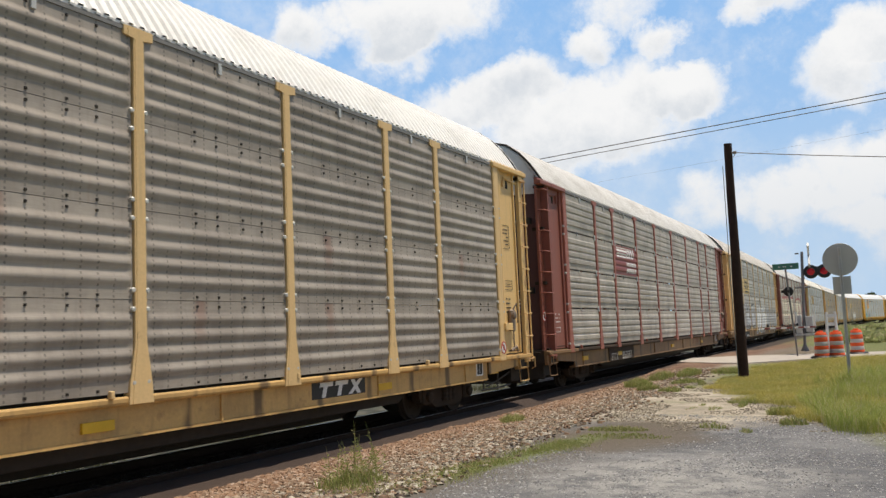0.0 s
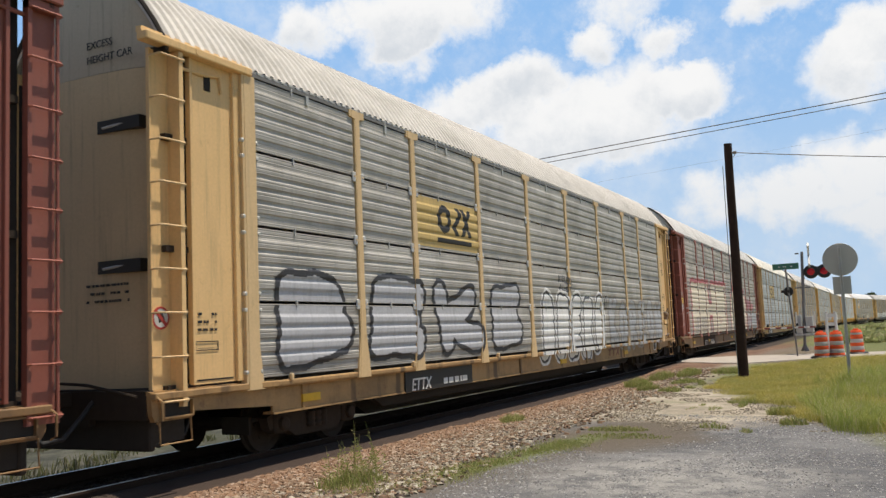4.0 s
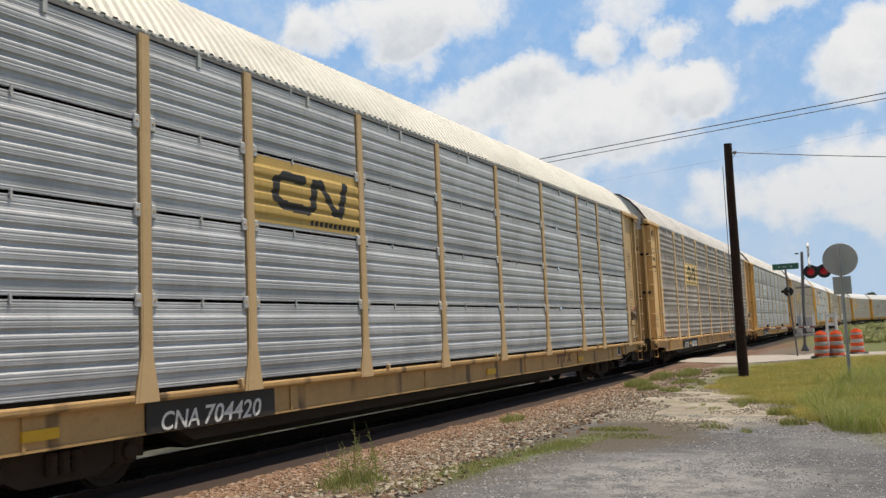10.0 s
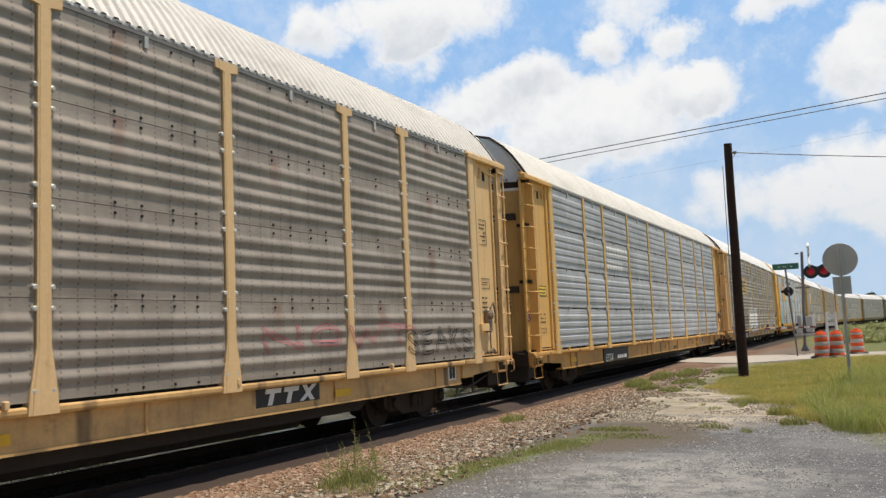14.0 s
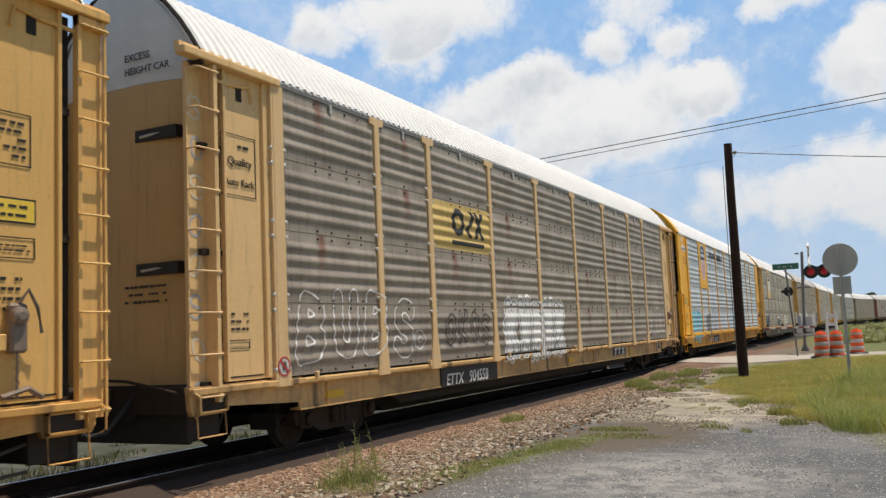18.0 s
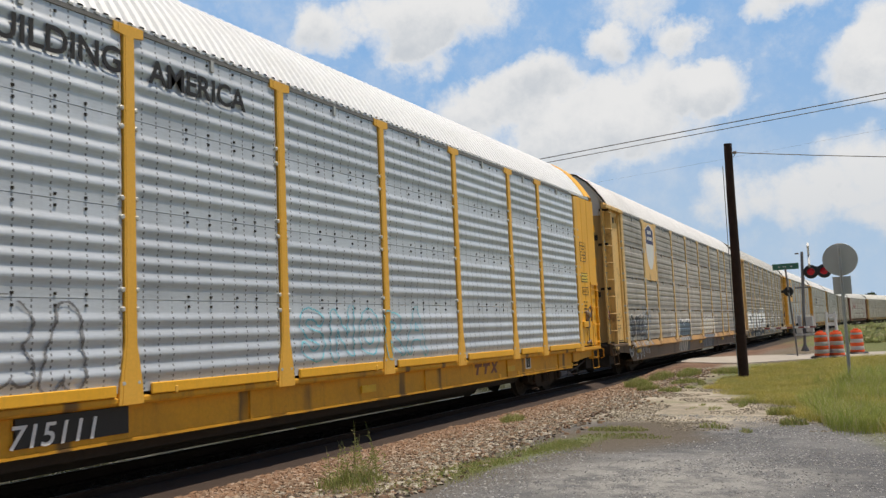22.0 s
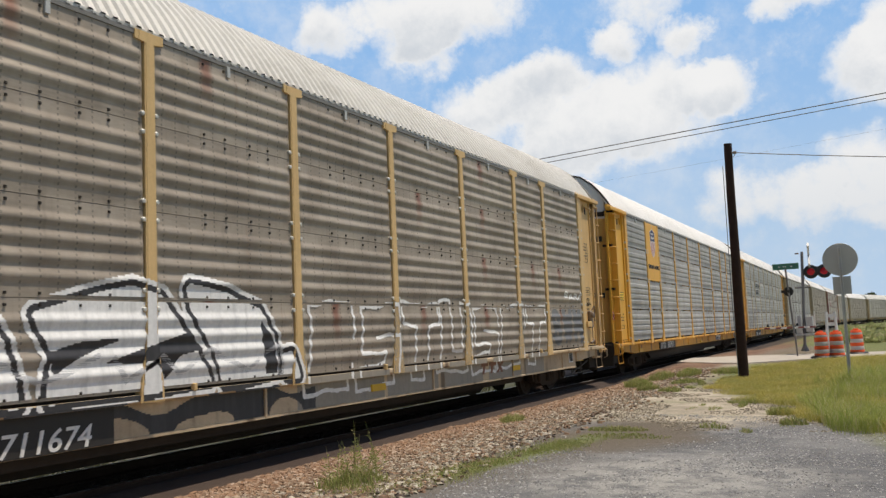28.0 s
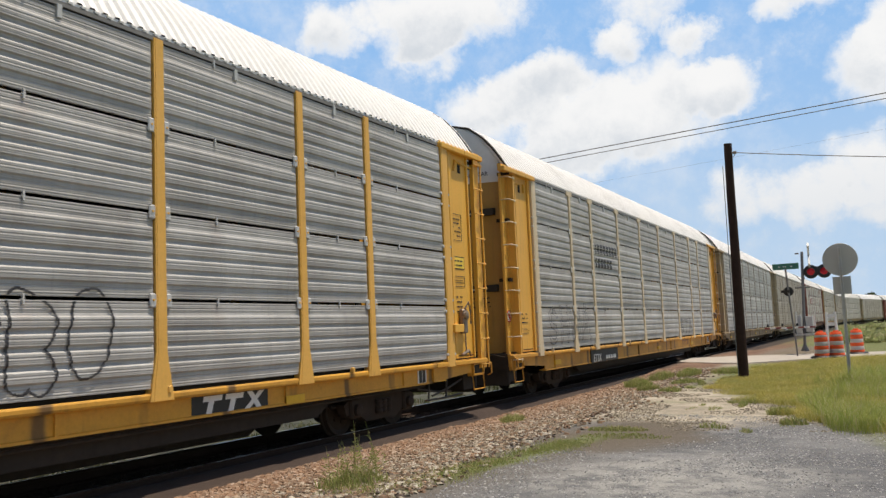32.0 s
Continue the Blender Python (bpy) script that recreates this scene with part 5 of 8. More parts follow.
def build_car(k, spec):
    """One covered auto rack car. The near side is +x; the end that leads is -y."""
    pt = paint(spec["paint"], spec.get("grime", 0.35), spec.get("rust", 0.25))
    # post paint pulled slightly towards grey: distance haze put into the colour
    haze_grey = sum(spec["paint"]) / 3
    post_pt = paint(spec.get("post", tuple(0.9 * x + 0.08 * haze_grey for x in spec["paint"])), spec.get("grime", 0.35) * 0.6, spec.get("rust", 0.25))
    sill_pt = sill_paint(spec.get("sill", spec["paint"]), spec.get("sill_dirt", 0.35))
    sh = spec["sheet"]
    roof = roof_mat(spec.get("roof", (0.82, 0.8, 0.76)), spec.get("roof_dirt", 0.3))
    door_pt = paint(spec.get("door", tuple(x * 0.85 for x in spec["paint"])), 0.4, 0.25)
    car = tagged(empty("auto_rack_car"), spec["label"], "rail car", "cars of the freight train")
    turns = (pose(0, 0, 0), pose(0, 0, 0, 0, 0, 180))
    under = piece("underframe", underframe_mesh(), [STEEL_DARK], car, label="black grimy steel underframe")
    piece("roof", roof_mesh(), [roof, STEEL_DARK], car, label=spec.get("roof_label", "white corrugated arched roof"))
    b = MB()
    b.box((-1.38, -13.3, -0.04), (1.38, 13.3, 0.04))
    for z in (0.84, 2.55, 3.95):
        piece("deck", cached("deck", lambda: b.mesh("deck", 1)), [STEEL_BROWN], car, pose(0, 0, z))
    depth = spec.get("depth", 0.34)
    gap = spec.get("gap", 0.04)
    low = spec.get("low_ladder", False)
    frame_me, wheel_me, bolster_me = truck_meshes()
    for side, turn in enumerate(turns):
        piece("side_sill", skirt_mesh() if spec.get("skirt") else sill_mesh(depth), [sill_pt, sill_paint((0.52, 0.3, 0.1), 0.55) if spec.get("skirt") else plain("grimy_sill_patch", (0.06, 0.042, 0.03), 0.8, 0.0, 0.7, 5.0) if spec["paint"] == RED_BROWN else sill_pt if "sill" in spec else sill_paint(spec["paint"], 0.3)], car, turn)
        piece("top_chord", chord_mesh(), [plain("grey_chord_steel", (0.2, 0.19, 0.175), 0.6, 0.2), BOLT_GREY], car, turn)
        for y in POSTS:
            piece("post", post_mesh(spec.get("posts", "tee"), gap > 0.01), [post_pt, CLIP_STEEL if gap > 0.01 else BOLT_GREY], car, turn @ pose(0, y, 0))
        for end in (0, 1):
            flip = turn @ Matrix.Diagonal((1, -1 if end else 1, 1, 1))
            piece("end_post", post_mesh("end"), [post_pt, BOLT_GREY], car, flip @ pose(0, -11.93 if end else -11.82, 0))
            piece("end_sill", end_sill_mesh(), [sill_pt, STEEL_DARK], car, flip)
            out = pose(0, -0.14 if end else 0.10, 0)
            if low:
                shell = piece("end_shell", shell_mesh(), [pt, STEEL_DARK], car, flip @ out, "flush yellow end plates with upright grooves")
                for r in range(4):
                    piece("rung", shell_rung_mesh(), [pt], shell, pose(0, 0, 0.95 + 0.5 * r))
                if side == 0:
                    piece("roof_cap", roof_cap_mesh(), [pt], car, flip, "yellow band over the end of the roof")
                continue
            piece("end_panel", end_panel_mesh(spec.get("slats", False)), [pt, STEEL_DARK], car, flip @ out)
            piece("cap_beam", cap_mesh(), [pt], car, flip)
            lad = piece("ladder", rear_ladder_mesh() if end != side else ladder_mesh(), [pt, STEEL_DARK], car, flip @ out)
            for r in range(9):
                piece("rung", rear_rung_mesh() if end != side else rung_mesh(), [post_pt], lad, pose(0, 0, 0.7 + 0.53 * r))
        for i, (p, q) in enumerate(zip(EDGES, EDGES[1:])):
            a, e = p + 0.1 + (0.04 if i == 0 else 0), q - 0.1 - (0.04 if i == 8 else 0)
            if side == 1:
                piece("panel", column_mesh(e - a), [sh], car, turn @ pose(SHEET_X, a, 0))
                continue
            for r in range(4):
                if spec.get("shield") and i == 1 and r > 1:
                    continue
                piece("panel", panel_mesh(e - a, gap), [sh, CLIP_STEEL if gap > 0.01 else STEEL_DARK], car, pose(SHEET_X, a, ROW_Z + ROW_H * r))
    for end, turn in enumerate(turns):
        # turned ends keep their outlines: door, coupler and trucks are alike at both
        upper_pt = spec.get("upper") or plain("weathered_white_end_paint", (0.74, 0.73, 0.7), 0.6, 0.0, 0.3, 4.0)
        if spec.get("slats"):
            slatted_door(car, turn, door_pt, upper_pt)
        else:
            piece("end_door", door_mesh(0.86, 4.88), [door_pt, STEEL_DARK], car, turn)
            piece("upper_door", door_mesh(4.885, 9.0), [upper_pt, STEEL_DARK], car, turn, "greyish white upper end door")
            for zc in () if low else (2.37, 4.17):
                piece("door_slot", slot_mesh(zc), [BLACK_PAINT, BOLT_GREY], car, turn)
        if spec.get("door_band"):
            piece("door_band", door_mesh(4.90, 5.05), [STEEL_DARK], car, turn @ pose(0, -0.006, 0), "dark band across the end door")
            piece("door_band", door_mesh(4.83, 4.90), [WHITE_PAINT], car, turn @ pose(0, -0.004, 0), "thin white band across the end door")
        piece("coupler", coupler_mesh(), [STEEL_BROWN], car, turn, "rusty brown knuckle coupler")
        # added dark plate: stands in for the platform and gear in shadow between cars
        ap = MB()
        ap.box((-1.28, -13.5, 0.12), (1.28, -13.4, 0.86), 0, 0.02)
        piece("end_apron", cached("shade_plate", lambda: ap.mesh("end_apron", 1)), [STEEL_DARK], car, turn, "dark plate added for the shade under the end door")
        piece("air_hose", hose_mesh(), [RUBBER], car, turn, "black rubber air hose")
        truck = piece("truck", bolster_me, [STEEL_DARK], car, turn @ pose(0, -9.9, RAIL_TOP_Z), "grimy black two-axle truck")
        piece("side_frame", frame_me, [STEEL_BROWN], truck)
        piece("side_frame", frame_me, [STEEL_BROWN], truck, pose(0, 0, 0, 0, 0, 180))
        for y in (-0.88, 0.88):
            WHEELS.append((k, end, y, piece("wheelset", wheel_me, [STEEL_BROWN], truck, pose(0, y, 0.42))))
    latch_at = Matrix.Diagonal((1, -1, 1, 1))
    rg = MB()
    for y0, z0, y1, z1, x in ((-12.9, 0.42, -11.6, 0.18, 1.2), (-12.6, 0.2, -11.2, 0.34, 1.1), (-12.2, 0.5, -12.15, 0.12, 1.22), (-11.5, 0.5, -11.45, 0.14, 1.2), (-12.9, 0.14, -11.3, 0.12, 1.22)):
        rg.tube([(x, y0, z0), (x, (y0 + y1) / 2, (z0 + z1) / 2 - 0.02), (x, y1, z1)], 0.02, 0, 6)
    tagged(piece("brake_rigging", cached("rigging", lambda: rg.mesh("brake_rigging", 1)), [plain("worn_brake_steel", (0.07, 0.06, 0.05), 0.7, 0.2)], car, latch_at, "worn steel brake rods under the end sill"), kind="stuff")
    piece("door_latch", latch_mesh(), [pt, plain("worn_latch_steel", (0.22, 0.17, 0.13), 0.6, 0.3, 0.6, 14.0)], car, latch_at, "rusty door latch with a hanging chain")
    # stencils on the end panels
    face = 1.453 if low else 1.406
    if low:
        wb = MB()
        for y0, y1, z0, z1 in ((-12.93, -12.48, 4.48, 4.72), (-12.43, -12.02, 4.44, 4.68), (-12.93, -12.66, 4.86, 5.04)):
            wb.box((0, y0, z0), (0.005, y1, z1))
        board = piece("maker_plate", cached("maker_plate", lambda: wb.mesh("maker_plate", 1)), [WHITE_PAINT], car, pose(1.451, 0.1, 0), "white maker's plate on the end plates")
        piece("stencil", bars_mesh("maker_bars", 0.8, 0.2, 1, 0.16, False, 71), [plain("blue_grey_ink", (0.12, 0.13, 0.2), 0.6)], board, pose(0.006, -12.88, 4.46))
        piece("stencil", bars_mesh("maker_lines", 0.62, 0.34, 4, 0.09, False, 72), [plain("red_ink", (0.4, 0.07, 0.03), 0.6)], car, pose(face, -12.7, 3.9))
        piece("stencil", bars_mesh("maker_low", 0.36, 0.4, 4, 0.08, False, 73), [plain("red_ink", (0.4, 0.07, 0.03), 0.6)], car, pose(face, -12.35, 2.1))
    ink = BLACK_PAINT if sum(spec["paint"]) > 0.55 else WHITE_PAINT
    piece("stencil", bars_mesh("box_a", 0.5, 0.55, 5, 0.11, True, 7), [ink], car, pose(face, 12.3, 3.25))
    piece("stencil", bars_mesh("box_b", 0.5, 0.22, 2, 0.1, True, 8), [ink], car, pose(face, 12.35, 2.3))
    if spec.get("yellow_tag"):
        for ty, tz in ((12.3, 2.66), (-12.85, 2.2)):
            tg = MB()
            tg.box((0, 0, 0), (0.004, 0.56, 0.26), 1)
            tg.box((0.002, 0.02, 0.02), (0.006, 0.54, 0.24), 0)
            tag = piece("caution_tag", cached("caution_tag", lambda: tg.mesh("caution_tag", 2)), [paint((0.82, 0.56, 0.06), 0.25, 0.1), BLACK_PAINT], car, pose(face - 0.002, ty, tz), "yellow caution tag with a black border")
            piece("stencil", bars_mesh("tag_bars", 0.44, 0.18, 2, 0.12, False, 51), [BLACK_PAINT], tag, pose(0.006, 0.06, 0.04))
    piece("stencil", bars_mesh("box_c", 0.3, 0.4, 4, 0.08, False, 9), [ink], car, pose(face, 12.4, 1.75))
    piece("stencil", bars_mesh("box_d", 0.42, 0.12, 1, 0.4, True, 10), [WHITE_PAINT if sum(spec["paint"]) < 0.6 else ink], car, pose(face, -12.85, 1.28))
    piece("stencil", bars_mesh("box_e", 0.35, 0.3, 3, 0.09, False, 11), [ink], car, pose(face, -12.8, 1.5))
    if spec.get("quality"):
        box = piece("stencil", bars_mesh("quality_frame", 0.72, 0.85, 0, 9.0, True, 41), [BLACK_PAINT], car, pose(face, -12.95, 3.35))
        piece("stencil", bars_mesh("quality_bar", 0.4, 0.13, 1, 0.13, False, 42), [BLACK_PAINT], box, pose(0, 0.2, 0.63))
        for word, y, z in (("Quality", 0.13, 0.42), ("Auto Rack", 0.06, 0.14)):
            piece("lettering", cached(("q", word), lambda: text_mesh(word, 0.17 if word == "Quality" else 0.145)), [BLACK_PAINT], box, pose(0.004, y, z), "black painted words")
    if spec.get("sign", "left"):
        red = plain("red_sticker", (0.45, 0.05, 0.04), 0.6)
        piece("warning_sticker", round_sign(), [WHITE_PAINT, red, BLACK_PAINT], car, pose(*{"left": (1.332 if low else 1.302, -13.33, 1.7), "lead_post": (1.504, -11.82, 1.0), "post": (1.504, 11.95, 1.0), "right": (face - 0.001, 12.9, 1.85)}[spec.get("sign", "left")]), "round white warning sticker with a red ring")
    piece("stencil", bars_mesh("door_text", 0.75, 0.3, 3, 0.07, False, 12), [WHITE_PAINT if sum(spec["paint"]) < 0.9 else BLACK_PAINT], car, pose(0.15, -13.435, 1.9, 0, 0, -90))
    for j, word in enumerate(("EXCESS", "HEIGHT CAR")):
        piece("lettering", cached(("eh", word), lambda: text_mesh(word, 0.14)), [BLACK_PAINT], car, pose(0.18, -13.445, 5.22 - 0.19 * j, 0, 0, -90), "black stencilled words on the end door")
    # yellow reflectors along the sill
    web = 0.064 if spec.get("skirt") else 0.0
    mark_at = spec.get("patch_at", -6.28) - 0.2
    for y in (-10.4, mark_at, 0.9, 7.0, 11.6) if spec.get("mid_reflector") or spec["paint"] == RED_BROWN and spec.get("number") else (-10.4, 0.9, 7.0, 11.6):
        rb = MB()
        rb.box((SILL_X, -0.22, 0.585), (SILL_X + 0.034, 0.22, 0.7))
        piece("reflector", cached("reflector", lambda: rb.mesh("reflector", 1)), [plain("yellow_reflector", (0.72, 0.42, 0.02), 0.5)], car, pose(web + (0.003 if y == mark_at else 0), y, -0.13))
    for y in (-11.0, -7.4, -3.6, 1.0, 4.4, 8.4):
        tb = MB()
        tb.box((1.45, -0.03, 0.8), (1.52, 0.03, 0.89), 0, 0.01)
        piece("tie_down", cached("tie_down", lambda: tb.mesh("tie_down", 1)), [post_pt], car, pose(0, y, 0))
    if not spec.get("skirt"):
        sill_mark(car, spec.get("patch_at", -6.28), spec.get("patch", "full"), spec.get("number", ""), spec.get("mark", "ETTX"), 0.4 if spec.get("patch") else depth + 0.025, plain("grimy_sill_patch", (0.06, 0.042, 0.03), 0.8, 0.0, 0.7, 5.0) if spec["paint"] == RED_BROWN else BLACK_PAINT, FADED_INK if spec["paint"] == RED_BROWN else WHITE_PAINT, spec.get("mark_lead", -1.08), spec.get("mark_wide", 1.12))
    if spec.get("pipe"):
        pb = MB()
        pb.tube([(1.34, 5.6, 0.36), (1.36, 8.0, 0.37), (1.36, 11.8, 0.36)], 0.018, 0, 6)
        for y in (6.4, 7.5, 8.5, 10.1, 11.3):
            pb.box((1.3, y - 0.06, 0.34), (1.385, y + 0.06, 0.43), 0, 0.01)
        piece("brake_pipe", pb.mesh("brake_pipe", 1), [pt], car, label="yellow brake pipe slung under the sill")
    if spec.get("guard"):
        for p, q in zip(EDGES, EDGES[1:]):
            gb = MB()
            gb.box((1.475, p + 0.3, 0.815), (1.512, q - 0.22, 0.945), 0, 0.01)
            piece("guard_plate", cached(("guard", round(q - p, 2), p), lambda: gb.mesh("guard_plate", 1)), [pt], car)
    if spec.get("mark_light"):
        mb = MB()
        mb.box((SILL_X - 0.01, -0.1, 0.455), (SILL_X + 0.002, 1.4, 0.712))
        piece("mark_patch", cached("mark_patch", lambda: mb.mesh("mark_patch", 1)), [BLACK_PAINT], car, pose(0, 5.0, 0), "black patch behind the owner's mark")
    piece("owner_mark", cached("owner_mark", owner_mesh), [WHITE_PAINT if spec.get("mark_light") else paint((0.2, 0.07, 0.03), 0.2, 0.0)], car, pose(SILL_X + web + 0.003, 5.05, 0.47))
    sq = MB()
    sq.box((1.42, -0.16, 0.42), (1.446, 0.16, 0.71))
    sq.box((1.446, -0.12, 0.45), (1.449, -0.01, 0.68), 1)
    sq.box((1.446, 0.01, 0.45), (1.449, 0.12, 0.68), 1)
    piece("data_plate", cached("data_plate", lambda: sq.mesh("data_plate", 2)), [WHITE_PAINT, BLACK_PAINT], car, pose(web - 0.064, spec.get("data_at", 10.9), 0.03), "small white and black data plate")
    if spec.get("emblem"):
        plate(car, spec["emblem"], spec.get("emblem_tint", pt), gap > 0.01)
    if spec.get("shield"):
        shield_plate(car, pt, *spec["shield"])
    for word, u0, u1, z0, z1, ink2 in spec.get("panel_tags", ()):
        me = raster("graffiti", u0, u1, z0, z1, 1, lambda U, Z: np.where(np.minimum.reduce(letter_fields(U, Z, u0, u1, z0, z1, word, 90, 0.02)) < 0.017, 0, -1), 0.012, 0.003, 1.402)
        tagged(piece("graffiti", me, [ink2], car, label="small spray-painted tag on the end panel"), kind="stuff")
    if spec.get("sill_text"):
        word, at_y = spec["sill_text"]
        piece("lettering", cached(("sill", word), lambda: text_mesh(word, 0.17, 0.1)), [BLACK_PAINT], car, pose(SILL_X + 0.004, at_y, 0.38), "black stencilled letters on the sill")
    if spec.get("deck_text"):
        for j, word in enumerate(("DECK", "CLEARANCE")):
            piece("lettering", cached(("deck", word), lambda: text_mesh(word, 0.1)), [ink], car, pose(1.407, 12.5 if j == 0 else 12.34, 2.14 - 0.13 * j), "stencilled words")
    if spec.get("sill_waves"):
        sill_waves(car)
    if spec.get("wing_tag"):
        wing_tag(car, *spec["wing_tag"])
    if spec.get("roller"):
        roller_patches(car, *spec["roller"])
    if spec.get("four_letters"):
        four_letters(car)
    for u0, u1, light in spec.get("drips", ()):
        drip_bars(car, u0, u1, light)
    if spec.get("block"):
        block_piece(car, *spec["block"], gap > 0.01)
    for g in spec.get("graffiti", ()):
        spray(car, *g, five=gap > 0.01, skirt=spec.get("skirt", False))
    for word, y, z, size, ink2 in spec.get("words", ()):
        piece("lettering", cached(("w", word, size), lambda: text_mesh(word, size, 0.0, 0.006)), [ink2], car, pose(1.506, y, z), "dark painted slogan")
    return car


WHEELS = []
CARS = []


# ---- the train ----
OCHRE, PALE, GOLD, ORANGE = (0.60, 0.395, 0.18), (0.78, 0.51, 0.23), (0.74, 0.43, 0.13), (0.84, 0.42, 0.02)
RED_BROWN, RED_POST = (0.25, 0.075, 0.05), (0.33, 0.105, 0.07)
DARK_SHEET = sheet((0.39, 0.335, 0.275), (0.16, 0.135, 0.11), 0.6, 0.22, holes=0.55)
SOOT_SHEET = sheet((0.5, 0.45, 0.385), (0.17, 0.145, 0.12), 0.6, 0.1, holes=0.06, grooves=0.45)
BROWN_SHEET = sheet((0.4, 0.338, 0.27), (0.17, 0.135, 0.1), 0.6, 0.4, holes=0.5)
GREY_SHEET = sheet((0.52, 0.49, 0.44), (0.2, 0.18, 0.15), 0.55, 0.08, holes=0.06, grooves=0.5)
WARM_SHEET = sheet((0.47, 0.425, 0.365), (0.2, 0.17, 0.13), 0.55, 0.12, holes=0.06, grooves=0.45)
SILVER_SHEET = sheet((0.52, 0.53, 0.54), (0.2, 0.2, 0.2), 0.45, 0.03, holes=0.06, grooves=0.45)
CLEAN_SHEET = sheet((0.64, 0.67, 0.70), (0.34, 0.36, 0.38), 0.28, 0.02, 0.4, 0.75)
LIGHT_SHEET = sheet((0.455, 0.44, 0.415), (0.2, 0.18, 0.16), 0.5, 0.06, holes=0.06, grooves=0.45)
SP_WHITE, SP_BLACK, SP_SILVER = spray_paint((0.8, 0.79, 0.77)), spray_paint((0.035, 0.033, 0.035)), spray_paint((0.45, 0.45, 0.46))
SP_PURPLE, SP_TEAL = spray_paint((0.06, 0.04, 0.13)), spray_paint((0.075, 0.115, 0.15))
SP_FADED = spray_paint((0.33, 0.34, 0.3))
SP_STEEL, SP_DULL = spray_paint((0.2, 0.2, 0.205)), spray_paint((0.36, 0.31, 0.26))
SP_CREAM, SP_RED, SP_CYAN, SP_PINK, SP_BLUE = (spray_paint(c) for c in ((0.74, 0.65, 0.5), (0.44, 0.1, 0.1), (0.2, 0.55, 0.65), (0.5, 0.16, 0.17), (0.1, 0.16, 0.3)))

